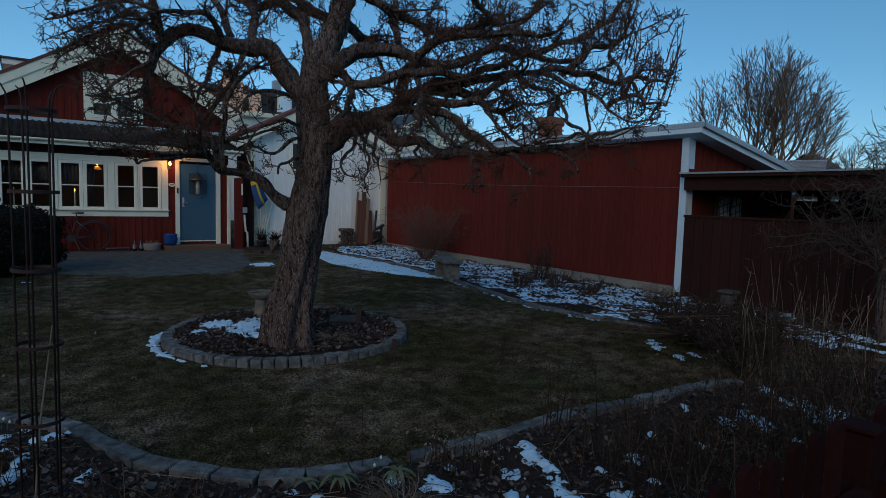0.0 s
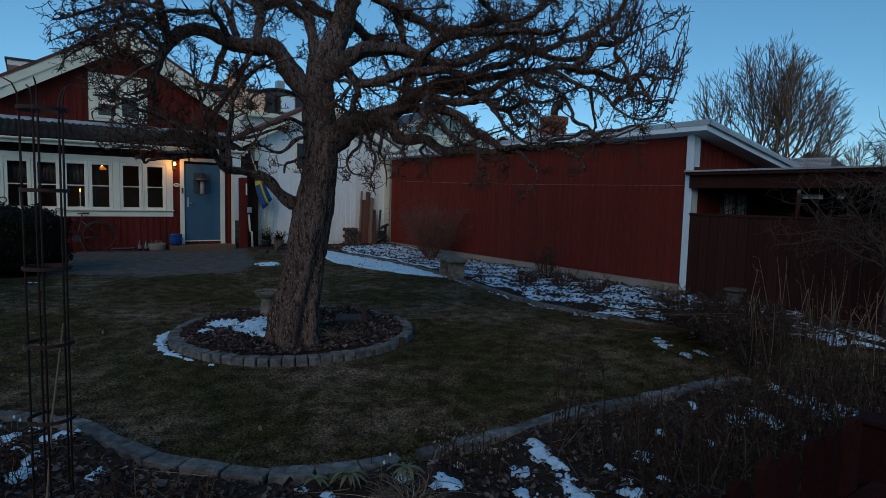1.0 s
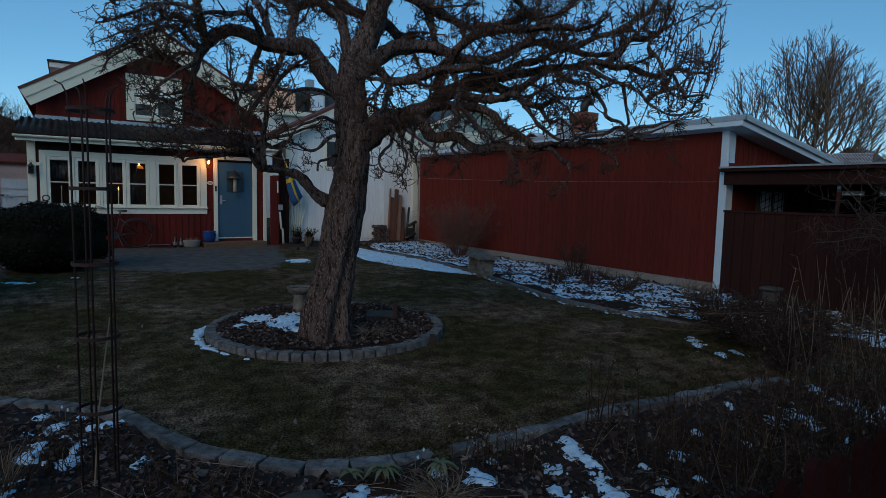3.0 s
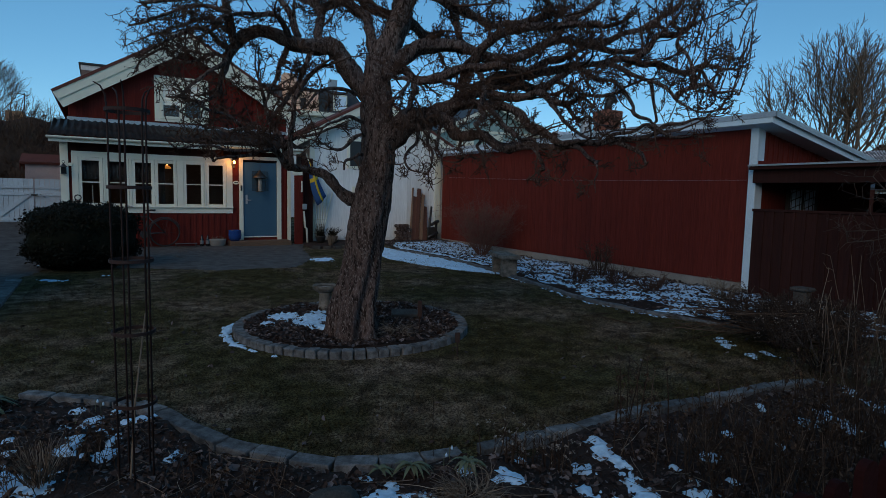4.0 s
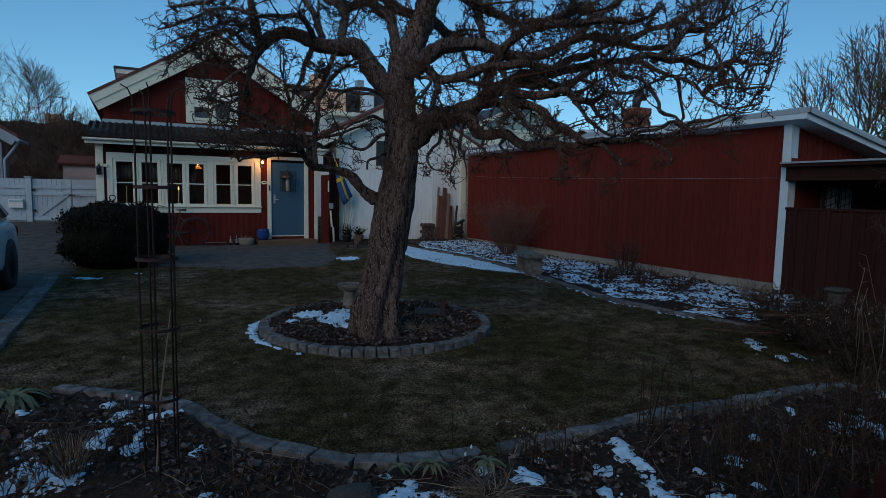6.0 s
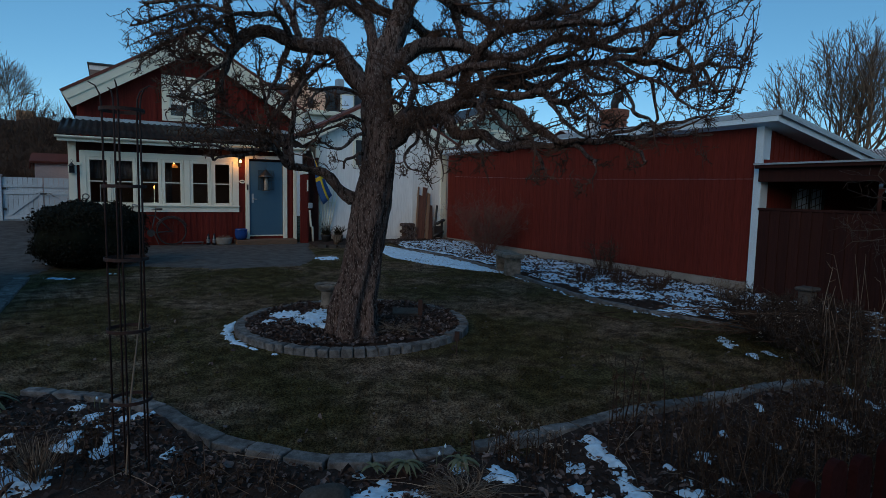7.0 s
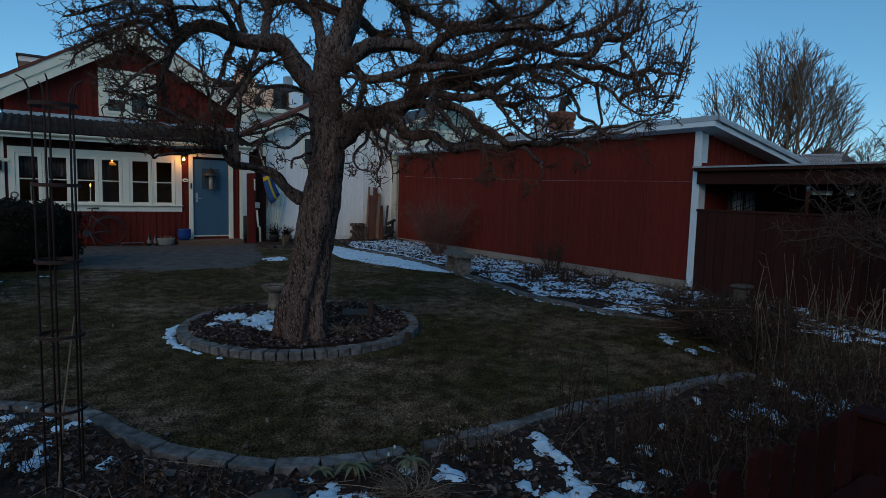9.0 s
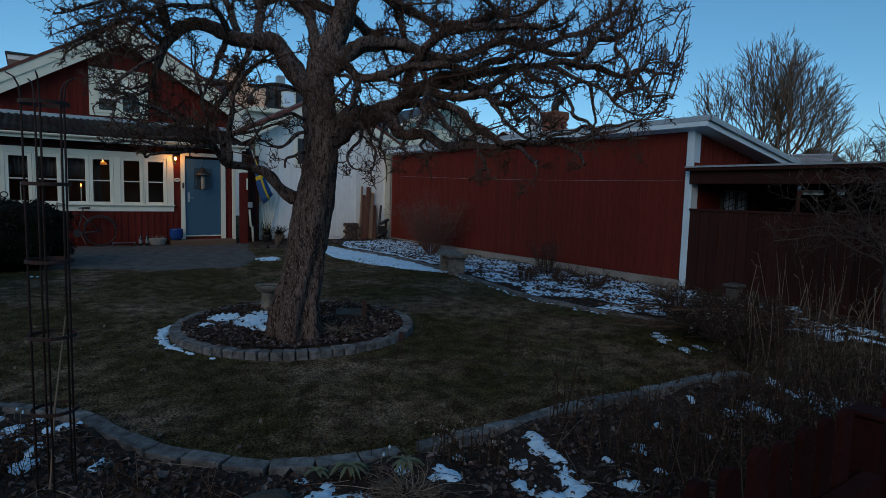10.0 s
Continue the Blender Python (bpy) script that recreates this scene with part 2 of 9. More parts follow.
def build_ground():
    xs = [-600, -200, -60, -25, -12] + [-6 + 0.25 * i for i in range(73)] + [16, 25, 60, 200, 600]
    ys = [-600, -200, -60, -20, -8] + [-3 + 0.25 * i for i in range(109)] + [30, 45, 100, 250, 700]
    verts = [(x, y, ground_z(x, y) + (lawn_bump(x, y) if -6 <= x <= 12 and -3 <= y <= 24 else 0) - (0.14 if under_bed(x, y) else 0.02)) for y in ys for x in xs]
    w = len(xs)
    faces = [(j * w + i, j * w + i + 1, (j + 1) * w + i + 1, (j + 1) * w + i) for j in range(len(ys) - 1) for i in range(w - 1)]
    tagged(new("ground", raw_mesh("ground", verts, faces, GRASS, True)), "short brown-green winter lawn with bare patches", "lawn", kind="structure")


def blob(outline, lift, material, name, label, category, kind="structure", grid=0.12, wave=0.02, edge=0.0):
    """A low sheet over the ground inside a closed outline, given as a test inside(x, y) with bounds."""
    inside, (x0, y0, x1, y1) = outline
    nx, ny = int((x1 - x0) / grid) + 1, int((y1 - y0) / grid) + 1
    ids, verts, faces = {}, [], []

    def vid(i, j):
        if (i, j) not in ids:
            x, y = x0 + i * grid, y0 + j * grid
            ids[i, j] = len(verts)
            verts.append((x, y, ground_z(x, y) + lift + wave * noise.noise(Vector((x * 2.3, y * 2.3, 7))) + edge * noise.noise(Vector((x * 9, y * 9, 2)))))
        return ids[i, j]

    for j in range(ny):
        for i in range(nx):
            if inside(x0 + (i + 0.5) * grid, y0 + (j + 0.5) * grid):
                faces.append((vid(i, j), vid(i + 1, j), vid(i + 1, j + 1), vid(i, j + 1)))
    # the rim dips into the ground
    uses = [0] * len(verts)
    for f in faces:
        for v in f:
            uses[v] += 1
    verts = [(x, y, z - (0.045 if uses[i] < 4 else 0.0)) for i, (x, y, z) in enumerate(verts)]
    return tagged(new(name, raw_mesh(name, verts, faces, material, True)), label, category, kind=kind)


def polygon(pts):
    xs, ys = [p[0] for p in pts], [p[1] for p in pts]

    def inside(x, y):
        hit = False
        for (ax, ay), (bx, by) in zip(pts, pts[1:] + pts[:1]):
            if (ay > y) != (by > y) and x < ax + (y - ay) * (bx - ax) / (by - ay):
                hit = not hit
        return hit
    return inside, (min(xs), min(ys), max(xs), max(ys))


RING = (2.197, 5.705, 1.18)
FRONT_EDGE = [(-0.64, 4.60), (-0.40, 4.42), (-0.25, 4.31), (-0.12, 4.18), (0.02, 4.01), (0.14, 3.82), (0.225, 3.59), (0.305, 3.39), (0.41, 3.16), (0.565, 2.95), (0.73, 2.766), (0.92, 2.617), (1.13, 2.527),
              (1.56, 2.44), (2.0, 2.405), (2.35, 2.39), (2.75, 2.41), (3.05, 2.39), (3.4, 2.34), (3.75, 2.32), (4.14, 2.30), (4.49, 2.25), (4.8, 2.15)]
BARN_EDGE = [(6.45, 13.4), (6.72, 11.8), (6.62, 10.4), (6.42, 8.9), (6.2, 8.0), (5.94, 6.86), (5.80, 6.1), (5.76, 5.5), (5.84, 4.65), (6.02, 4.05), (6.25, 3.5), (6.6, 2.9)]

front_curve = smooth_path([(x + 0.008, y + 0.018, 0) for x, y in FRONT_EDGE], 6)
barn_curve = smooth_path([(x, y, 0) for x, y in BARN_EDGE], 6)
sunk_bed = polygon([(p.x, p.y) for p in front_curve] + [(5.4, 1.9), (8.0, 1.6), (8.0, -1.0), (-5, -1.0), (-5, 5.2), (-1.6, 4.9)])[0]
build_ground()
blob(polygon([(p.x, p.y) for p in front_curve] + [(5.4, 1.9), (9.0, 1.6), (9.0, -1.5), (-6, -1.5), (-6, 5.2), (-1.6, 4.9)]), 0.018, SOIL, "flower_bed_front", "dark damp soil of a planted border", "flower bed", wave=0.06, edge=0.02, grid=0.08)
blob(polygon([(p.x, p.y) for p in barn_curve] + [(9.05, 2.5), (9.05, 16.0), (7.0, 16.0), (6.7, 14.6)]), 0.012, SOIL, "flower_bed_barn", "narrow soil border along the barn wall", "flower bed", wave=0.04, edge=0.02, grid=0.1)
blob((lambda x, y: (x - RING[0]) ** 2 + (y - RING[1]) ** 2 < 1.16 ** 2, (0.8, 4.2, 3.6, 7.2)), 0.035, SOIL, "tree_bed", "round soil bed inside a cobble ring", "flower bed", wave=0.05, edge=0.03, grid=0.06)
blob(polygon([(-1.45, 4.5), (-1.32, 10.7), (-0.9, 12.2), (0.4, 11.7), (1.6, 10.95), (3.1, 10.8), (3.9, 12.2), (4.3, 14.2), (4.9, 16.0), (-0.9, 16.0), (-1.0, 24), (-9, 24), (-9, 4.5)]), 0.0, GRAVEL, "driveway", "dark grey gravel drive and forecourt before the house", "driveway", wave=0.012, edge=0.014, grid=0.10)


# ---- edging stones ----
def stone_mesh(name, length, width, height, seed, material=STONE, worn=0.012):
    bm = bmesh.new()
    box(bm, -length / 2, -width / 2, -0.06, length / 2, width / 2, height)
    bmesh.ops.subdivide_edges(bm, edges=list(bm.edges), cuts=1, use_grid_fill=True)
    for v in bm.verts:
        k = noise.noise_vector(v.co * 9 + Vector((seed * 3.7, 0, seed)))
        v.co += k * worn
    soften(bm, worn * 0.6)
    return mesh_of(name, bm, material)


def lay_along(curve, mesh_list, parent, name, step, lift=0.0, jitter=0.006):
    """Sets stones end to end along a curve."""
    run, nxt, k = 0.0, step / 2, 0
    for a, b in zip(curve, curve[1:]):
        d = (b - a).length
        while nxt <= run + d:
            p = a.lerp(b, (nxt - run) / d)
            ang = math.degrees(math.atan2(b.y - a.y, b.x - a.x))
            piece(name, mesh_list[k % len(mesh_list)], parent, pose(p.x, p.y, ground_z(p.x, p.y) + lift + random.uniform(-jitter, jitter), random.uniform(-2, 2), random.uniform(-2, 2), ang + random.uniform(-2, 2)))
            nxt += step
            k += 1
        run += d


def build_edging():
    kerb = thing("border_edging", "curved row of grey granite edging blocks", "edging", kind="structure")
    blocks = [stone_mesh("kerb_stone", 0.222, 0.108, 0.042, s, STONE, 0.008) for s in range(6)]
    bend = next(i for i, p in enumerate(front_curve) if p.x > 1.6)
    start = next(i for i, p in enumerate(front_curve) if p.x > 0.02)
    lay_along(front_curve[:start + 1], [stone_mesh("kerb_stone", 0.22, 0.085, 0.034, s + 70, STONE, 0.009) for s in range(4)], kerb, "kerb_stone", 0.235)
    lay_along(front_curve[start:bend + 1], blocks, kerb, "kerb_stone", 0.233)
    lay_along(front_curve[bend:], [stone_mesh("kerb_stone", 0.22, 0.10, 0.045, s + 50, STONE, 0.009) for s in range(6)], kerb, "kerb_stone", 0.238)
    low = thing("barn_border_edging", "low weathered stone edging of the barn border", "edging", kind="structure")
    lay_along(barn_curve, [stone_mesh("kerb_stone", 0.30, 0.085, 0.022, s + 9) for s in range(4)], low, "kerb_stone", 0.31)
    ring = thing("cobble_ring", "ring of grey granite cobbles round the tree", "edging", kind="structure")
    n = 71
    curve = [Vector((RING[0] + RING[2] * math.cos(2 * math.pi * i / 180), RING[1] + RING[2] * math.sin(2 * math.pi * i / 180), 0)) for i in range(181)]
    lay_along(curve, [stone_mesh("cobble", 0.098, 0.112, 0.047, s + 20) for s in range(7)], ring, "cobble", 2 * math.pi * RING[2] / n)
    drive = thing("drive_edging", "flat paving setts along the edge of the drive", "edging", kind="structure")
    setts = [stone_mesh("sett", 0.30, 0.20, 0.02, s + 40) for s in range(4)]
    lay_along([Vector((-1.30, 4.6 + 0.1 * i, 0)) for i in range(63)], setts, drive, "sett", 0.31)


build_edging()


# ---- red house ----
def plank_row(parent, material, x0, x1, z0, z1, y, pitch=0.14, name="board", axis="x", face=-1, top=None, strip=0.036):
    """Vertical boards side by side with narrow cover strips; top(x) gives a sloping upper end."""
    n = max(1, round((x1 - x0) / pitch))
    w = (x1 - x0) / n
    cache = {}
    for i in range(n):
        a = x0 + i * w
        hi = [z1, z1] if top is None else [top(a), top(a + w)]
        key = tuple(round(h - z0, 3) for h in hi)
        if key not in cache:
            bm = bmesh.new()
            for lo_x, hi_x, d in ((0.002, w - 0.002, 0.018), (-0.02, 0.024, strip)):
                vs = box(bm, lo_x, 0, 0, hi_x, face * d, 1)
                for v in vs[4:]:
                    f = (v.co.x - 0) / w
                    v.co.z = (hi[0] + (hi[1] - hi[0]) * f) - z0
            if axis == "y":
                for v in bm.verts:
                    v.co = Vector((v.co.y, v.co.x, v.co.z))
            cache[key] = mesh_of(name, bm, material)
        piece(name, cache[key], parent, pose(a, y, z0) if axis == "x" else pose(y, a, z0))


HY = 15.89


def casement(parent, x, z0, z1, w, y, bar=True):
    """A side-hung sash: frame members, one glazing bar, a pane."""
    win = boxes("window_sash", WHITE, parent, (x, y - 0.05, z0, x + 0.075, y, z1), (x + w - 0.075, y - 0.05, z0, x + w, y, z1),
                (x + 0.075, y - 0.05, z0, x + w - 0.075, y, z0 + 0.08), (x + 0.075, y - 0.05, z1 - 0.08, x + w - 0.075, y, z1), bevel=0.007)
    if bar:
        boxes("glazing_bar", WHITE, win, (x + 0.075, y - 0.045, (z0 + z1) / 2 - 0.012, x + w - 0.075, y - 0.005, (z0 + z1) / 2 + 0.012))
    pane = boxes("pane", GLASS, win, (x + 0.075, y - 0.028, z0 + 0.08, x + w - 0.075, y - 0.022, z1 - 0.08))
    pane.visible_shadow = False
    return win


STEP_WOOD = surface("worn_step_wood", (0.15, 0.09, 0.055), (0.09, 0.055, 0.036), 4, 0.9, 0.4, 60, stretch=(0.15, 1, 1))


def build_house():
    h = thing("red_house", "red boarded wooden house with white trim and a glazed porch", "house", (0, 0, 0))
    # porch walls, with openings for windows and door
    wall = boxes("porch_wall", RED, h, (-0.84, HY, 0, 2.96, HY + 0.12, 0.86), (-0.84, HY, 2.18, 4.34, HY + 0.12, 2.55), (-0.84, HY, 0.86, -0.62, HY + 0.12, 2.18),
                 (2.80, HY, 0.86, 3.06, HY + 0.12, 2.18), (2.96, HY, 0, 3.06, HY + 0.12, 0.86), (4.1, HY, 0, 4.34, HY + 0.12, 2.18), (3.06, HY, 0, 4.1, HY + 0.12, 0.2),
                 (-0.84, HY + 0.12, 0, -0.72, 17.8, 2.66), (4.22, HY + 0.12, 0, 4.34, 17.8, 2.66))
    plank_row(wall, RED, -0.84, 2.96, 0.05, 0.83, HY, 0.145)
    # dark brown frieze: the eave's shade is put into the boards' colour
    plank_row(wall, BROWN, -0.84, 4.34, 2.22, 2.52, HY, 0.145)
    plank_row(wall, RED, 4.14, 4.34, 0.05, 2.22, HY, 0.1)
    plank_row(wall, RED, 2.86, 3.02, 0.83, 2.22, HY, 0.16)
    boxes("corner_board", WHITE, h, (-0.90, HY - 0.05, 0.05, -0.74, HY + 0.05, 2.46), bevel=0.006)
    boxes("corner_board", WHITE, h, (4.30, HY - 0.05, 0.05, 4.39, HY + 0.05, 2.2), bevel=0.006)
    for d in ((-0.68, HY - 0.045, 2.13, 2.86, HY + 0.02, 2.26), (-0.68, HY - 0.045, 0.83, 2.86, HY + 0.02, 0.97), (-0.68, HY - 0.045, 0.97, -0.555, HY + 0.02, 2.13),
                 (2.71, HY - 0.045, 0.97, 2.86, HY + 0.02, 2.13), (0.485, HY - 0.045, 0.97, 0.54, HY + 0.02, 2.13), (1.54, HY - 0.045, 0.97, 1.68, HY + 0.02, 2.13),
                 (-0.055, HY - 0.045, 0.97, -0.015, HY + 0.02, 2.13), (2.18, HY - 0.045, 0.97, 2.21, HY + 0.02, 2.13)):
        boxes("window_casing", WHITE, h, d)
    boxes("window_sill", WHITE, h, (-0.70, HY - 0.10, 0.965, 2.88, HY - 0.047, 0.995), bevel=0.006)
    for x in (-0.555, -0.015, 0.54, 1.04, 1.68, 2.21):
        casement(h, x, 0.975, 2.13, 0.495, HY + 0.02)
    # door
    boxes("door_trim", WHITE, h, (3.03, HY - 0.05, 0.08, 3.13, HY + 0.03, 2.33), (4.02, HY - 0.05, 0.08, 4.13, HY + 0.03, 2.33), (3.13, HY - 0.05, 2.24, 4.02, HY + 0.03, 2.33), bevel=0.005)
    door = boxes("door", BLUE, h, (3.135, HY, 0.215, 4.015, HY + 0.05, 2.235), bevel=0.004)
    bm = bmesh.new()
    for i in range(9):
        for s in (-1, 1):
            x, z = 3.575 + s * 0.02, 0.3 + i * 0.12
            box(bm, 0, -0.006, -0.004, 0.36, 0.0, 0.004, Matrix.Translation((x, HY, z)) @ Matrix.Rotation(radians(-40 if s > 0 else -140), 4, "Y"))
    part("groove", bm, BLUE, door)
    boxes("threshold", WHITE, h, (3.13, HY - 0.03, 0.185, 4.02, HY + 0.02, 0.215), bevel=0.004)
    boxes("kick_board", RED, h, (3.13, HY - 0.01, 0.08, 4.02, HY + 0.03, 0.185))
    bm = bmesh.new()
    tube(bm, [(3.22, HY - 0.01, 1.18), (3.22, HY - 0.055, 1.18), (3.33, HY - 0.055, 1.175)], 0.012, 8)
    box(bm, 3.195, HY - 0.012, 1.08, 3.245, HY, 1.32)
    part("door_handle", bm, STEEL_ROOF, door, "steel lever handle and lock plate")
    # porch roof
    xs = [-1.08 + 0.0375 * i for i in range(152)]
    verts, faces = [], []
    for j, (y, z) in enumerate(((15.42, 2.59), (16.6, 2.86), (17.82, 3.16))):
        for i, x in enumerate(xs):
            verts.append((x, y, z + 0.022 * math.cos(2 * math.pi * i / 4)))
    w = len(xs)
    faces = [(j * w + i, j * w + i + 1, (j + 1) * w + i + 1, (j + 1) * w + i) for j in range(2) for i in range(w - 1)]
    porch = new("porch_roof", raw_mesh("porch_roof", verts, faces, BLACK_TILE, True))
    porch.parent = h
    sol = porch.modifiers.new("thick", "SOLIDIFY")
    sol.thickness = 0.02
    boxes("porch_fascia", WHITE, h, (-1.08, 15.47, 2.43, 4.55, 15.50, 2.55))
    # dark brown here too, to deepen the shaded band below the gutter
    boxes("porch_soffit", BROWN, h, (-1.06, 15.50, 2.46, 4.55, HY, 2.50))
    bm = bmesh.new()
    prof = [(0.055 * math.cos(a), 0.055 * math.sin(a)) for a in [math.pi + math.pi * k / 8 for k in range(9)]]
    prof += [(0.048 * math.cos(a), 0.048 * math.sin(a)) for a in [2 * math.pi - math.pi * k / 8 for k in range(9)]]
    ends = [[bm.verts.new((x, 15.41 + py, 2.55 + pz)) for py, pz in prof] for x in (-1.12, 4.6)]
    for k in range(len(prof)):
        bm.faces.new((ends[0][k], ends[1][k], ends[1][(k + 1) % len(prof)], ends[0][(k + 1) % len(prof)]))
    part("gutter", bm, WHITE, h, "white half-round gutter", True)
    # gable
    rake = lambda x: 3.60 + 0.605 * (x + 0.80) if x < 2.03 else 3.60 + 0.605 * (4.86 - x)
    bm = bmesh.new()
    front = [bm.verts.new((x, 17.82, z)) for x, z in ((-0.75, 0), (4.81, 0), (4.81, 3.55), (2.03, 5.25), (-0.75, 3.55))]
    back = [bm.verts.new((v.co.x, 26.0, v.co.z)) for v in front]
    bm.faces.new(front)
    bm.faces.new(back[::-1])
    for k in range(5):
        bm.faces.new((front[k], back[k], back[(k + 1) % 5], front[(k + 1) % 5]))
    gable = part("gable_wall", bm, RED, h)
    plank_row(gable, RED, -0.75, 1.22, 3.1, 0, 17.82, 0.15, top=lambda x: min(rake(x), rake(x)) - 0.05)
    plank_row(gable, RED, 2.60, 4.81, 3.1, 0, 17.82, 0.15, top=lambda x: rake(x) - 0.05)
    plank_row(gable, RED, 1.22, 2.60, 4.52, 0, 17.82, 0.15, top=lambda x: rake(x) - 0.05)
    boxes("flashing", STEEL_ROOF, h, (-0.8, 17.72, 3.13, 4.8, 17.80, 3.22))
    for sgn in (-1, 1):
        ang = math.atan(0.605)
        m = Matrix.Translation((2.03, 17.5, 5.70)) @ Matrix.Rotation(sgn * ang, 4, "Y")
        L = 3.66
        a, b = (0, L) if sgn > 0 else (-L, 0)
        bm = bmesh.new()
        box(bm, a, 0, -0.06, b, 8.8, 0.0, m)
        part("roof_slope", bm, RED_TILE, h)
        for name, lo, hi, d, mat_ in (("bargeboard_lower", -0.46, -0.245, 0.0, WHITE), ("bargeboard_upper", -0.25, -0.045, -0.03, WHITE), ("verge_capping", -0.05, 0.02, -0.05, RED_TILE)):
            bm = bmesh.new()
            e = -0.6 * lo
            box(bm, a - (e if sgn > 0 else 0), d - 0.004 * sgn, lo, b + (e if sgn < 0 else 0), d + 0.03, hi, m)
            part(name, bm, mat_, h)
        bm = bmesh.new()
        box(bm, a, 0.03, -0.24, b, 0.33, -0.2, m)
        part("soffit", bm, WHITE, h)
    # attic window
    boxes("attic_window_trim", WHITE, h, (1.22, 17.76, 3.27, 1.36, 17.82, 4.50), (2.46, 17.76, 3.27, 2.60, 17.82, 4.50), (1.36, 17.76, 4.36, 2.46, 17.82, 4.50), (1.36, 17.76, 3.27, 2.46, 17.82, 3.34), bevel=0.005)
    boxes("attic_blind", GREYWHITE, h, (1.40, 17.772, 3.72, 1.86, 17.784, 4.30), (1.96, 17.772, 3.95, 2.42, 17.784, 4.30))
    boxes("attic_window_backing", BLACK, h, (1.36, 17.79, 3.34, 2.46, 17.81, 4.36))
    for k in range(2):
        casement(h, 1.36 + k * 0.55, 3.34, 4.36, 0.55, 17.79)
    # step
    boxes("door_step", STEP_WOOD, h, (2.72, 15.38, -0.03, 4.28, HY - 0.04, 0.12), bevel=0.012)


build_house()


# ---- barn ----
def build_barn():
    b = thing("red_barn", "long low red boarded outbuilding with white corner board", "barn")
    X, y0, y1 = 9.05, 5.53, 15.55
    bm = bmesh.new()
    front = [(X, 0.07), (12.9, 0.07), (12.9, 1.9), (X, 2.62)]
    pa = [bm.verts.new((x, y0, z)) for x, z in front]
    pb = [bm.verts.new((x, y1, z)) for x, z in front]
    bm.faces.new(pa[::-1])
    bm.faces.new(pb)
    for k in range(4):
        bm.faces.new((pa[k], pa[(k + 1) % 4], pb[(k + 1) % 4], pb[k]))
    wall = part("wall", bm, BARN_RED, b)
    boxes("plinth", CONCRETE, b, (X - 0.004, y0 + 0.09, -0.3, 12.8, y1, 0.07))
    plank_row(wall, BARN_RED, y0, y1, 0.075, 2.62, X, 0.145, axis="y", strip=0.024)
    plank_row(wall, BARN_RED, X, 12.6, 1.9, 0, y0, 0.145, top=lambda x: 2.66 - 0.182 * (x - X))
    boxes("corner_board", BARN_TRIM, b, (X - 0.05, y0 - 0.05, -0.02, X, y0 + 0.08, 2.62), bevel=0.005)
    boxes("corner_board", BARN_TRIM, b, (X - 0.02, y0 - 0.05, 0.4, X + 0.15, y0 - 0.022, 2.62), bevel=0.005)
    bm = bmesh.new()
    m = Matrix.Translation((8.82, 0, 2.80)) @ Matrix.Rotation(math.atan(0.182), 4, "Y")
    box(bm, 0, 5.11, -0.03, 4.4, 15.75, 0.0, m)
    part("roof_sheet", bm, STEEL_ROOF, b, "grey folded sheet roof")
    bm = bmesh.new()
    box(bm, 0, 5.15, -0.16, 4.4, 15.7, -0.035, m)
    part("eave_board", bm, BARN_TRIM, b)
    bm = bmesh.new()
    box(bm, -0.012, 5.095, -0.075, 4.4, 5.11, 0.012, m)
    box(bm, -0.012, 5.095, -0.075, 0.0, 15.75, 0.012, m)
    part("drip_edge", bm, STEEL_ROOF, b)
    boxes("sill_board", RED, b, (X - 0.01, y0 - 0.08, 2.0, 12.6, y0 - 0.03, 2.08))


# white trim paint, with the blue cast of the sky mixed into the colour
BARN_TRIM = surface("sky_tinted_white_trim", (0.60, 0.73, 0.80), (0.50, 0.62, 0.69), 2, 0.6, 0.08, 50, spread=0.05, speck=0.4)
build_barn()


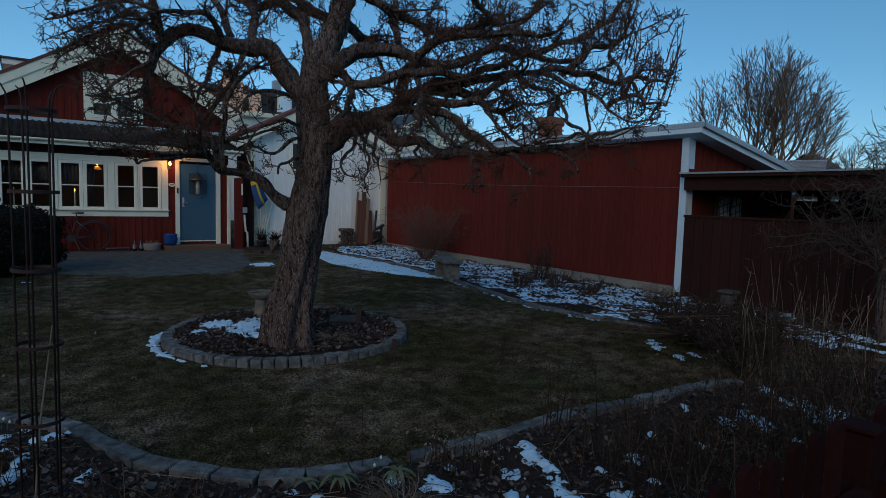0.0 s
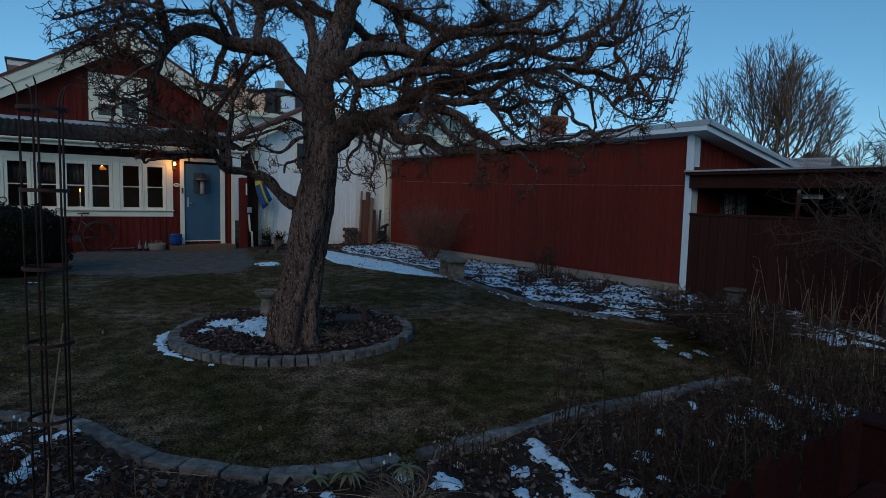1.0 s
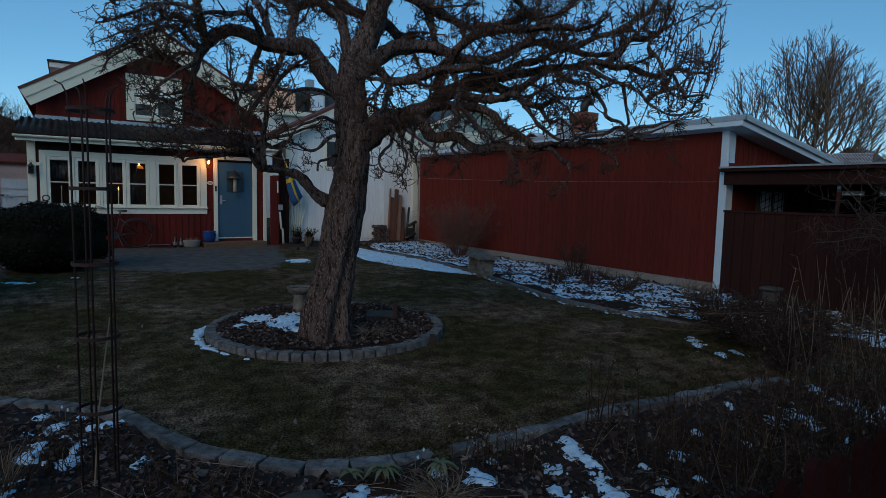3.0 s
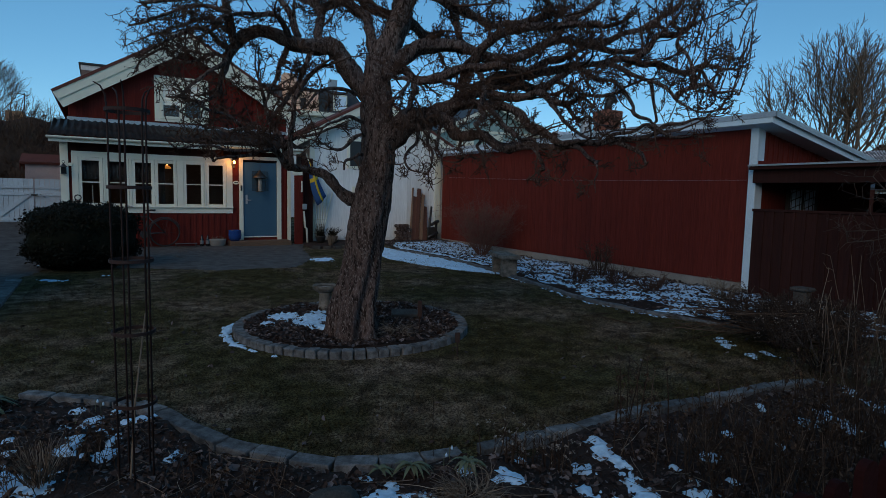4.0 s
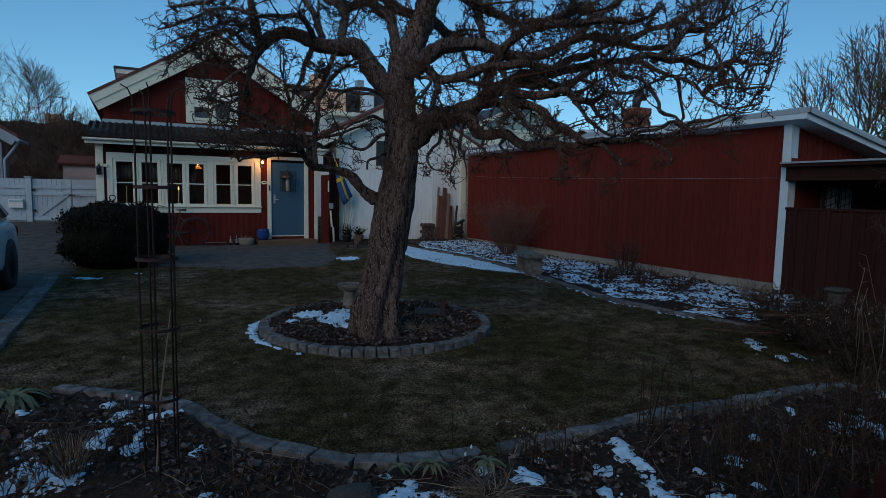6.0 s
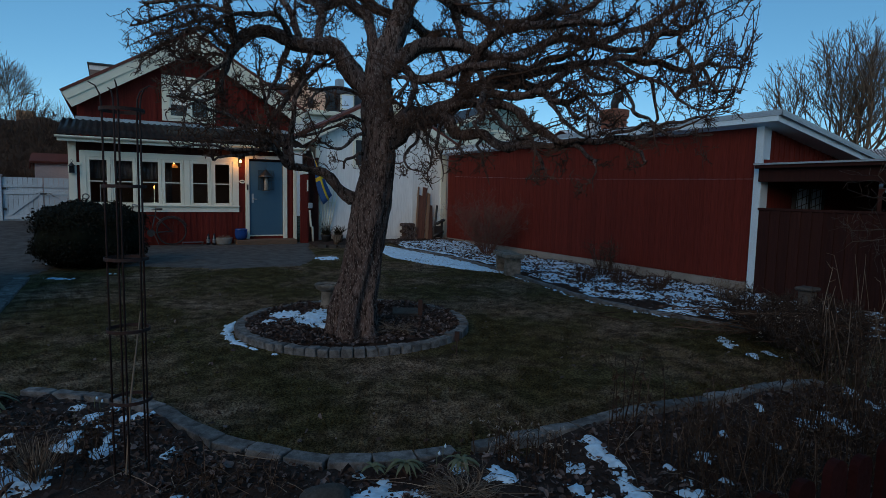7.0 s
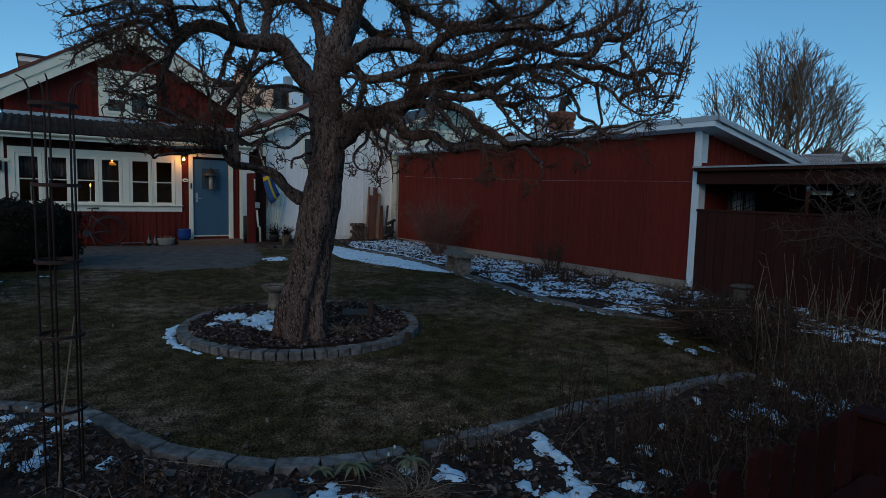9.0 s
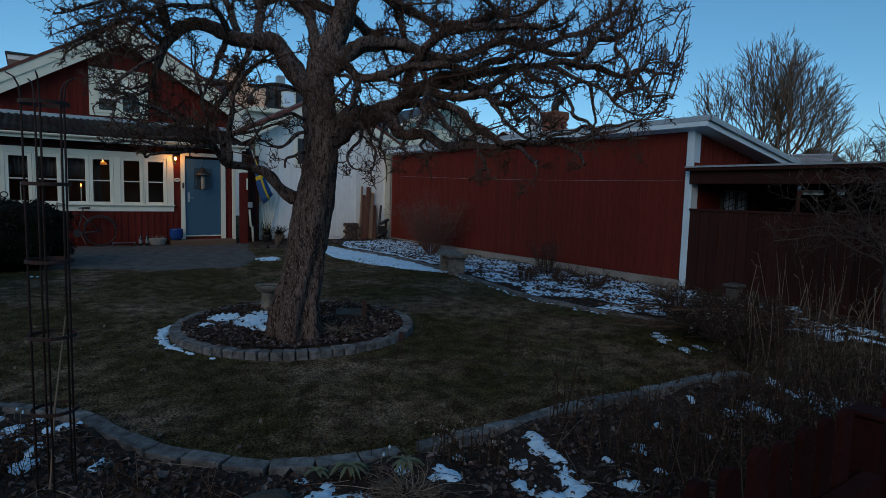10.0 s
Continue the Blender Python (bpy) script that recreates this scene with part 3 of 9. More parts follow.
# ---- white house ----
def build_white_house():
    h = thing("white_house", "pale grey-white boarded house with a red-edged gable", "house")
    y = 16.0
    bm = bmesh.new()
    prof = [(5.0, 0), (9.3, 0), (9.3, 2.9), (6.95, 4.12), (5.0, 3.1)]
    pa = [bm.verts.new((x, y, z)) for x, z in prof]
    pb = [bm.verts.new((x, 17.4, z)) for x, z in prof]
    bm.faces.new(pa[::-1])
    bm.faces.new(pb)
    for k in range(5):
        bm.faces.new((pa[k], pa[(k + 1) % 5], pb[(k + 1) % 5], pb[k]))
    wall = part("wall", bm, GREYWHITE, h)
    rake = lambda x: (4.12 - 0.52 * abs(x - 6.95)) - 0.1
    plank_row(wall, GREYWHITE, 5.0, 9.16, 0.1, 0, y, 0.16, top=rake, strip=0.023)
    for sgn in (-1, 1):
        m = Matrix.Translation((6.95, y - 0.35, 4.25)) @ Matrix.Rotation(sgn * math.atan(0.52), 4, "Y")
        a, b = (0, 2.9) if sgn > 0 else (-2.9, 0)
        for name, lo, hi, d0, d1, mat_ in (("roof_slope", -0.05, 0, 0, 1.75, RED_TILE), ("bargeboard", -0.27, -0.05, 0, 0.03, WHITE), ("verge_capping", -0.055, 0.02, -0.02, 0, RED_TILE)):
            bm = bmesh.new()
            e = -0.52 * lo if name != "roof_slope" else 0
            box(bm, a - (e if sgn > 0 else 0), d0 - 0.004 * sgn, lo, b + (e if sgn < 0 else 0), d1, hi, m)
            part(name, bm, mat_, h)
    boxes("corner_board", WHITE, h, (4.96, y - 0.045, 0.1, 5.1, y + 0.05, 3.0), bevel=0.005)
    boxes("corner_board", WHITE, h, (9.0, y - 0.06, 0.1, 9.2, y - 0.026, 2.7), bevel=0.005)
    for x, z, w, hh in ((6.15, 2.2, 0.45, 0.72), (6.30, 1.12, 0.28, 0.42)):
        boxes("window_trim", WHITE, h, (x - 0.07, y - 0.06, z - 0.07, x, y, z + hh + 0.07), (x + w, y - 0.06, z - 0.07, x + w + 0.07, y, z + hh + 0.07), (x, y - 0.06, z + hh, x + w, y, z + hh + 0.07), (x, y - 0.06, z - 0.07, x + w, y, z))
        boxes("window_pane", BLACK, h, (x, y - 0.042, z, x + w, y - 0.038, z + hh))


build_white_house()


# ---- apple tree ----
class Tubes:
    """Collects thin branch tubes as plain vertex lists."""

    def __init__(self):
        self.v, self.f = [], []

    def add(self, pts, r0, r1, sides=4):
        n, base = len(pts), len(self.v)
        for i, p in enumerate(pts):
            d = (pts[min(i + 1, n - 1)] - pts[max(i - 1, 0)]).normalized()
            a = d.orthogonal().normalized()
            b = d.cross(a)
            r = r0 + (r1 - r0) * i / (n - 1)
            for k in range(sides):
                th = 2 * math.pi * k / sides
                q = p + a * (r * math.cos(th)) + b * (r * math.sin(th))
                self.v.append((q.x, q.y, q.z))
        for i in range(n - 1):
            for k in range(sides):
                k2 = (k + 1) % sides
                self.f.append((base + i * sides + k, base + i * sides + k2, base + (i + 1) * sides + k2, base + (i + 1) * sides + k))


def wander(start, way, length, steps, crook, lift, rng):
    """A crooked shoot from start; crook bends it at each step, lift turns it up."""
    pts, d = [start.copy()], way.normalized()
    for _ in range(steps):
        d = (d + Vector((rng.uniform(-1, 1), rng.uniform(-1, 1), rng.uniform(-1, 1))) * crook + Vector((0, 0, lift))).normalized()
        pts.append(pts[-1] + d * (length / steps))
    return pts


def side_way(d, rng, spread=1.0):
    r = Vector((rng.uniform(-1, 1), rng.uniform(-1, 1), rng.uniform(-1, 1)))
    r = (r - d * r.dot(d)).normalized()
    return (d * rng.uniform(0.2, 0.8) + r * spread).normalized()


apple_limbs = []


def limb(r0, r1, taper, *pts):
    apple_limbs.append((smooth_path(pts, 5), r0, r1, taper))


# limbs: base radius, tip radius, taper, course
limb(0.133, 0.029, 0.4, (2.23, 5.21, 2.35), (2.25, 5.26, 2.50), (2.32, 5.29, 2.78), (2.46, 5.29, 3.08), (2.56, 5.31, 3.37), (2.65, 5.34, 3.78), (2.72, 5.40, 4.31), (2.80, 5.45, 4.79))
limb(0.094, 0.020, 0.8, (2.20, 5.22, 2.30), (2.08, 5.27, 2.48), (1.99, 5.29, 2.61), (1.90, 5.31, 2.73), (1.79, 5.33, 2.80), (1.66, 5.36, 2.80), (1.51, 5.40, 2.81), (1.36, 5.44, 2.86), (1.22, 5.48, 2.90), (1.07, 5.52, 2.87), (0.98, 5.52, 2.78), (0.90, 5.50, 2.64), (0.85, 5.47, 2.51), (0.81, 5.43, 2.37))
limb(0.036, 0.015, 0.5, (0.95, 5.45, 2.75), (0.91, 5.41, 2.87), (0.88, 5.38, 3.01), (0.84, 5.34, 3.18), (0.77, 5.33, 3.40))
limb(0.050, 0.019, 0.4, (2.24, 5.25, 2.71), (2.27, 5.38, 2.99), (2.23, 5.53, 3.20), (2.17, 5.70, 3.34), (2.08, 5.87, 3.40), (1.98, 6.04, 3.40), (1.86, 6.23, 3.48), (1.70, 6.45, 3.63), (1.51, 6.69, 3.81))
limb(0.050, 0.026, 0.4, (2.40, 5.19, 3.06), (2.43, 5.42, 3.19), (2.39, 5.69, 3.36), (2.36, 5.96, 3.54), (2.29, 6.26, 3.83), (2.23, 6.56, 4.16))
limb(0.061, 0.010, 1.2, (2.00, 5.24, 1.37), (1.87, 5.25, 1.41), (1.78, 5.24, 1.51), (1.68, 5.24, 1.60), (1.55, 5.25, 1.63), (1.42, 5.25, 1.64), (1.35, 5.23, 1.71), (1.27, 5.22, 1.77), (1.17, 5.21, 1.82), (1.04, 5.22, 1.85), (0.90, 5.23, 1.86), (0.76, 5.24, 1.86), (0.60, 5.26, 1.86))
limb(0.023, 0.010, 0.6, (1.32, 5.13, 1.71), (1.29, 5.18, 1.86), (1.23, 5.24, 2.01), (1.19, 5.29, 2.14), (1.15, 5.34, 2.29), (1.13, 5.37, 2.45))
limb(0.023, 0.014, 1.0, (1.36, 5.11, 1.65), (1.33, 5.08, 1.88), (1.35, 5.02, 2.05), (1.35, 4.97, 2.21), (1.41, 4.88, 2.36), (1.47, 4.80, 2.45), (1.51, 4.71, 2.49))
limb(0.020, 0.009, 1.1, (1.23, 5.07, 1.76), (1.05, 5.03, 1.93), (0.85, 4.99, 2.01), (0.67, 4.95, 2.06), (0.53, 4.87, 2.12))
limb(0.017, 0.009, 1.1, (1.13, 5.08, 1.81), (0.95, 5.02, 1.74), (0.80, 4.95, 1.70), (0.67, 4.86, 1.67))
limb(0.018, 0.011, 1.0, (1.28, 5.11, 1.82), (1.43, 5.15, 1.93), (1.60, 5.18, 1.98), (1.75, 5.21, 2.03))
limb(0.017, 0.007, 1.5, (1.18, 5.05, 1.79), (0.99, 4.99, 1.79), (0.82, 4.93, 1.75), (0.65, 4.86, 1.77), (0.47, 4.80, 1.77), (0.32, 4.72, 1.78))
limb(0.015, 0.011, 0.4, (1.23, 5.15, 1.93), (1.08, 5.51, 2.02), (0.97, 5.84, 1.99), (0.81, 6.20, 2.05))
limb(0.024, 0.010, 0.8, (1.43, 5.48, 2.80), (1.33, 5.37, 2.62), (1.26, 5.25, 2.49), (1.18, 5.14, 2.36), (1.12, 5.01, 2.21))
limb(0.024, 0.013, 0.5, (1.64, 5.36, 2.75), (1.57, 5.32, 2.59), (1.46, 5.30, 2.42), (1.37, 5.28, 2.28), (1.24, 5.28, 2.12))
limb(0.027, 0.012, 0.7, (1.44, 5.42, 2.84), (1.38, 5.34, 2.90), (1.29, 5.27, 2.95), (1.17, 5.21, 2.96), (1.04, 5.16, 2.94), (0.91, 5.10, 2.89), (0.76, 5.05, 2.81))
limb(0.038, 0.023, 0.4, (1.68, 5.40, 2.82), (1.75, 5.51, 3.02), (1.80, 5.63, 3.22), (1.80, 5.78, 3.44), (1.77, 5.96, 3.70))
limb(0.032, 0.016, 0.6, (1.52, 5.43, 2.87), (1.47, 5.51, 3.09), (1.41, 5.60, 3.23), (1.35, 5.67, 3.38), (1.24, 5.78, 3.59))
limb(0.020, 0.008, 1.4, (0.90, 5.42, 2.67), (0.71, 5.44, 2.83), (0.57, 5.43, 2.77), (0.43, 5.40, 2.70), (0.29, 5.38, 2.61), (0.20, 5.33, 2.54))
limb(0.020, 0.008, 1.2, (0.87, 5.35, 2.99), (0.71, 5.40, 3.01), (0.53, 5.45, 2.96), (0.35, 5.49, 2.88), (0.20, 5.52, 2.81), (0.11, 5.52, 2.78))
limb(0.020, 0.011, 0.6, (0.85, 5.38, 3.12), (0.65, 5.65, 3.17), (0.44, 5.91, 3.14), (0.28, 6.16, 3.13))
limb(0.020, 0.008, 1.0, (0.92, 5.40, 2.68), (0.82, 5.33, 2.54), (0.69, 5.28, 2.43), (0.58, 5.21, 2.31), (0.48, 5.14, 2.22), (0.34, 5.10, 2.17))
limb(0.018, 0.008, 1.2, (0.86, 5.42, 2.52), (0.78, 5.33, 2.35), (0.67, 5.26, 2.21), (0.53, 5.22, 2.14), (0.41, 5.16, 2.08))
limb(0.018, 0.009, 1.2, (0.88, 5.42, 2.62), (0.72, 5.56, 2.65), (0.62, 5.65, 2.59), (0.51, 5.76, 2.62), (0.40, 5.88, 2.69), (0.29, 5.98, 2.65))
limb(0.018, 0.010, 1.1, (0.90, 5.43, 2.83), (0.80, 5.68, 2.99), (0.66, 5.93, 3.00), (0.54, 6.17, 2.99), (0.38, 6.42, 2.96))
limb(0.128, 0.009, 2.0, (2.22, 5.16, 1.86), (2.40, 5.06, 2.07), (2.53, 4.97, 2.15), (2.64, 4.89, 2.19), (2.75, 4.80, 2.23), (2.85, 4.73, 2.30), (2.93, 4.66, 2.38), (3.02, 4.60, 2.46), (3.11, 4.52, 2.53), (3.23, 4.43, 2.55), (3.41, 4.31, 2.59), (3.60, 4.18, 2.64), (3.75, 4.07, 2.67), (3.91, 3.95, 2.67), (4.03, 3.86, 2.65), (4.15, 3.76, 2.58), (4.26, 3.66, 2.52), (4.38, 3.56, 2.44), (4.44, 3.49, 2.34), (4.51, 3.42, 2.28), (4.60, 3.33, 2.23), (4.78, 3.21, 2.26))
limb(0.060, 0.009, 1.1, (2.67, 4.83, 2.17), (2.71, 4.71, 2.11), (2.75, 4.58, 2.02), (2.85, 4.42, 1.99), (2.92, 4.28, 1.93), (3.00, 4.13, 1.88), (3.10, 3.98, 1.86), (3.22, 3.81, 1.85), (3.33, 3.65, 1.86), (3.44, 3.50, 1.87), (3.54, 3.35, 1.89), (3.63, 3.20, 1.90), (3.72, 3.06, 1.94), (3.80, 2.92, 1.98))
limb(0.049, 0.014, 0.5, (2.80, 4.71, 2.26), (2.93, 4.55, 2.28), (3.03, 4.40, 2.28), (3.11, 4.25, 2.25), (3.14, 4.13, 2.17), (3.14, 4.02, 2.06), (3.19, 3.89, 2.00), (3.22, 3.77, 1.93), (3.26, 3.65, 1.88), (3.33, 3.52, 1.89))
limb(0.054, 0.018, 0.7, (3.06, 4.59, 2.48), (3.19, 4.59, 2.50), (3.34, 4.57, 2.50), (3.52, 4.53, 2.52), (3.71, 4.50, 2.55), (3.87, 4.48, 2.63), (4.05, 4.46, 2.71), (4.25, 4.41, 2.70), (4.47, 4.34, 2.65))
limb(0.043, 0.008, 1.2, (2.97, 4.58, 2.42), (3.04, 4.37, 2.35), (3.15, 4.14, 2.33), (3.23, 3.93, 2.32), (3.22, 3.76, 2.25), (3.21, 3.59, 2.18), (3.20, 3.43, 2.19), (3.17, 3.28, 2.21), (3.19, 3.10, 2.21), (3.21, 2.93, 2.25))
limb(0.017, 0.007, 0.9, (3.26, 3.64, 2.19), (3.20, 3.49, 2.08), (3.16, 3.34, 2.04), (3.10, 3.20, 2.05), (3.05, 3.05, 1.98), (3.03, 2.88, 1.94))
limb(0.031, 0.010, 0.5, (3.89, 3.92, 2.66), (4.22, 3.83, 2.72), (4.47, 3.78, 2.72), (4.68, 3.75, 2.68), (4.87, 3.74, 2.68), (5.07, 3.73, 2.76), (5.28, 3.70, 2.79), (5.55, 3.64, 2.77))
limb(0.083, 0.026, 1.2, (2.28, 5.21, 2.61), (2.39, 5.24, 2.74), (2.54, 5.25, 2.84), (2.72, 5.23, 2.92), (2.93, 5.20, 2.96), (3.13, 5.16, 2.95), (3.31, 5.13, 2.91), (3.50, 5.10, 2.87), (3.75, 5.04, 2.91), (3.96, 5.01, 3.00), (4.17, 4.98, 3.11), (4.38, 4.95, 3.18), (4.59, 4.91, 3.17), (4.82, 4.86, 3.15), (5.08, 4.78, 3.12), (5.36, 4.70, 3.13))
limb(0.044, 0.018, 0.6, (2.90, 4.74, 2.44), (2.96, 4.61, 2.67), (2.98, 4.50, 2.83), (3.02, 4.37, 2.89), (3.07, 4.23, 2.92), (3.14, 4.08, 2.92), (3.20, 3.93, 2.90), (3.26, 3.77, 2.86), (3.36, 3.61, 2.87), (3.44, 3.44, 2.82))
limb(0.069, 0.050, 3.2, (2.56, 5.37, 3.33), (2.69, 5.47, 3.24), (2.88, 5.56, 3.19), (3.08, 5.63, 3.13))
limb(0.057, 0.028, 1.0, (2.64, 5.35, 3.65), (2.95, 5.36, 3.50), (3.25, 5.39, 3.44), (3.50, 5.44, 3.42), (3.76, 5.49, 3.39), (4.07, 5.52, 3.42), (4.44, 5.53, 3.56), (4.80, 5.54, 3.69))
limb(0.036, 0.022, 0.4, (3.19, 5.26, 2.98), (3.24, 5.39, 3.19), (3.28, 5.52, 3.39), (3.35, 5.63, 3.63), (3.46, 5.73, 3.95))
limb(0.044, 0.020, 0.4, (2.31, 5.20, 2.61), (2.40, 5.10, 2.65), (2.48, 5.00, 2.58), (2.51, 4.92, 2.52), (2.64, 4.79, 2.53), (2.76, 4.68, 2.57), (2.88, 4.57, 2.61), (2.99, 4.45, 2.61), (3.12, 4.33, 2.64), (3.27, 4.19, 2.57), (3.40, 4.07, 2.64), (3.55, 3.94, 2.71))
limb(0.033, 0.019, 1.2, (2.51, 4.96, 2.52), (2.40, 4.78, 2.36), (2.28, 4.60, 2.21), (2.15, 4.43, 2.09))
limb(0.019, 0.009, 0.8, (2.27, 5.10, 2.53), (2.24, 4.76, 2.49), (2.16, 4.45, 2.35), (1.97, 4.19, 2.21))
limb(0.037, 0.023, 0.4, (4.16, 4.97, 3.10), (4.51, 5.02, 3.43), (4.85, 5.06, 3.64), (5.13, 5.14, 3.89))
limb(0.025, 0.010, 0.4, (3.20, 4.16, 2.95), (3.22, 3.81, 3.03), (2.94, 3.63, 3.03), (2.73, 3.41, 3.09))
limb(0.034, 0.013, 0.6, (4.61, 4.65, 3.08), (4.87, 4.60, 3.22), (5.19, 4.50, 3.37), (5.42, 4.46, 3.51), (5.63, 4.42, 3.66), (5.82, 4.42, 3.94))
limb(0.033, 0.016, 0.5, (4.39, 4.05, 2.75), (4.51, 3.95, 2.85), (4.59, 3.87, 2.99), (4.67, 3.79, 3.01), (4.76, 3.70, 3.07), (4.81, 3.63, 3.14))
limb(0.019, 0.012, 0.5, (4.69, 3.81, 3.15), (4.71, 3.68, 3.05), (4.61, 3.60, 2.88), (4.56, 3.50, 2.73), (4.51, 3.39, 2.58), (4.44, 3.30, 2.43))
limb(0.023, 0.008, 0.8, (4.42, 3.48, 2.35), (4.46, 3.33, 2.42), (4.49, 3.19, 2.46), (4.46, 3.07, 2.34), (4.50, 2.91, 2.31))
limb(0.022, 0.011, 1.0, (4.84, 3.74, 2.68), (4.90, 3.56, 2.63), (4.86, 3.41, 2.44))
limb(0.019, 0.008, 0.8, (3.32, 3.64, 1.86), (3.29, 3.41, 1.77), (3.20, 3.22, 1.71), (3.07, 3.06, 1.65))
limb(0.019, 0.009, 0.7, (3.53, 3.40, 1.88), (3.61, 3.24, 1.83), (3.61, 3.12, 1.79), (3.55, 3.03, 1.71))
limb(0.018, 0.009, 0.9, (4.03, 3.76, 2.46), (3.87, 3.49, 2.26), (3.69, 3.23, 2.10), (3.54, 2.95, 1.98))
limb(0.015, 0.010, 0.5, (4.25, 3.65, 2.51), (4.35, 3.68, 2.33), (4.45, 3.72, 2.15))
limb(0.014, 0.007, 0.9, (3.80, 3.15, 1.96), (3.79, 3.04, 2.03), (3.82, 2.91, 2.03), (3.87, 2.78, 2.06))
limb(0.017, 0.010, 0.8, (3.13, 3.97, 1.87), (3.12, 3.79, 1.76), (3.04, 3.65, 1.65))
limb(0.016, 0.007, 1.3, (3.49, 3.43, 1.89), (3.52, 3.22, 1.96), (3.53, 3.01, 1.99), (3.55, 2.79, 1.90), (3.52, 2.61, 1.89))
limb(0.027, 0.013, 0.7, (3.01, 4.58, 2.63), (2.90, 4.33, 2.44), (2.71, 4.13, 2.23), (2.58, 3.90, 2.08), (2.40, 3.69, 1.96))
limb(0.026, 0.010, 0.8, (2.91, 4.37, 2.31), (2.82, 4.06, 2.14), (2.72, 3.75, 2.00), (2.63, 3.45, 1.89), (2.52, 3.16, 1.84))
limb(0.019, 0.008, 0.8, (3.11, 3.67, 2.22), (3.11, 3.46, 2.03), (3.10, 3.27, 1.90), (3.09, 3.07, 1.87))
limb(0.016, 0.008, 1.0, (2.48, 4.81, 2.08), (2.37, 4.67, 1.91), (2.20, 4.55, 1.74), (2.17, 4.37, 1.64))
limb(0.016, 0.008, 1.0, (2.58, 4.77, 2.13), (2.45, 4.62, 1.94), (2.42, 4.43, 1.79), (2.31, 4.29, 1.63))
limb(0.016, 0.009, 1.1, (2.68, 4.71, 2.12), (2.49, 4.50, 1.91), (2.41, 4.24, 1.74))
limb(0.016, 0.009, 1.1, (2.85, 4.60, 2.01), (2.68, 4.39, 1.85), (2.57, 4.15, 1.75))
limb(0.016, 0.009, 1.1, (2.99, 4.52, 1.98), (2.82, 4.31, 1.85), (2.72, 4.07, 1.75))
limb(0.016, 0.009, 0.8, (2.02, 5.07, 2.10), (1.86, 5.01, 2.13), (1.71, 4.94, 2.06), (1.56, 4.86, 1.99))
limb(0.016, 0.009, 0.8, (2.03, 5.05, 1.97), (1.84, 5.00, 1.90), (1.68, 4.93, 1.83), (1.55, 4.85, 1.85))
limb(0.016, 0.009, 1.0, (2.01, 5.04, 1.79), (1.86, 4.89, 1.72), (1.71, 4.73, 1.63))
limb(0.019, 0.008, 1.1, (1.98, 5.12, 2.34), (1.84, 5.08, 2.35), (1.67, 5.06, 2.36), (1.53, 5.02, 2.30), (1.43, 4.95, 2.17))

SHOOTS = ((4.56, 3.50, 2.92, 4.58, 3.46, 3.24), (4.61, 3.45, 2.77, 4.70, 3.40, 3.27), (4.65, 3.43, 2.85, 4.77, 3.36, 3.27), (4.71, 3.40, 2.87, 4.94, 3.24, 3.09), (4.94, 3.24, 3.09, 5.09, 3.18, 3.26),
          (4.70, 3.36, 2.42, 4.93, 3.22, 2.82), (4.93, 3.22, 2.82, 5.06, 3.18, 3.18), (4.90, 3.25, 2.38, 4.97, 3.18, 2.69), (4.97, 3.18, 2.69, 5.08, 3.14, 2.91), (4.51, 3.52, 2.93, 4.50, 3.51, 3.29))
SIDE_SHOOTS = ((4.45, 3.57, 3.03, 4.40, 3.57, 3.32), (4.81, 3.29, 2.28, 4.92, 3.18, 2.39), (4.73, 3.36, 2.52, 4.90, 3.21, 2.62), (4.66, 3.41, 2.66, 4.86, 3.25, 2.74), (4.61, 3.48, 3.06, 4.64, 3.44, 3.32),
               (4.33, 3.62, 2.92, 4.26, 3.65, 3.31), (4.19, 3.68, 2.79, 4.12, 3.71, 3.16), (4.40, 3.58, 2.92, 4.32, 3.60, 3.24))


def curl(start, way, length, steps, bend, lift, rng):
    """A shoot that keeps curving to one side and then the other."""
    pts, d = [start.copy()], way.normalized()
    turn = Vector((rng.uniform(-1, 1), rng.uniform(-1, 1), rng.uniform(-1, 1)))
    for _ in range(steps):
        turn = (turn * 0.75 + Vector((rng.uniform(-1, 1), rng.uniform(-1, 1), rng.uniform(-1, 1))) * 0.55)
        d = (d + turn * bend + Vector((0, 0, lift))).normalized()
        pts.append(pts[-1] + d * (length / steps))
    return pts


def outside(p):
    """The crown's edge towards the house, from the tree's foot."""
    return (p.z < 1.72 and p.x < -0.35) or p.y < 0.65 * (p.x + 1.95) - 5.3 - 0.148 + 0.1 * noise.noise(p * 4) or p.x < (-1.87 if p.z > 2.45 else -1.78 if p.z > 2.1 else -1.6) + 0.14 * noise.noise(p * 5)


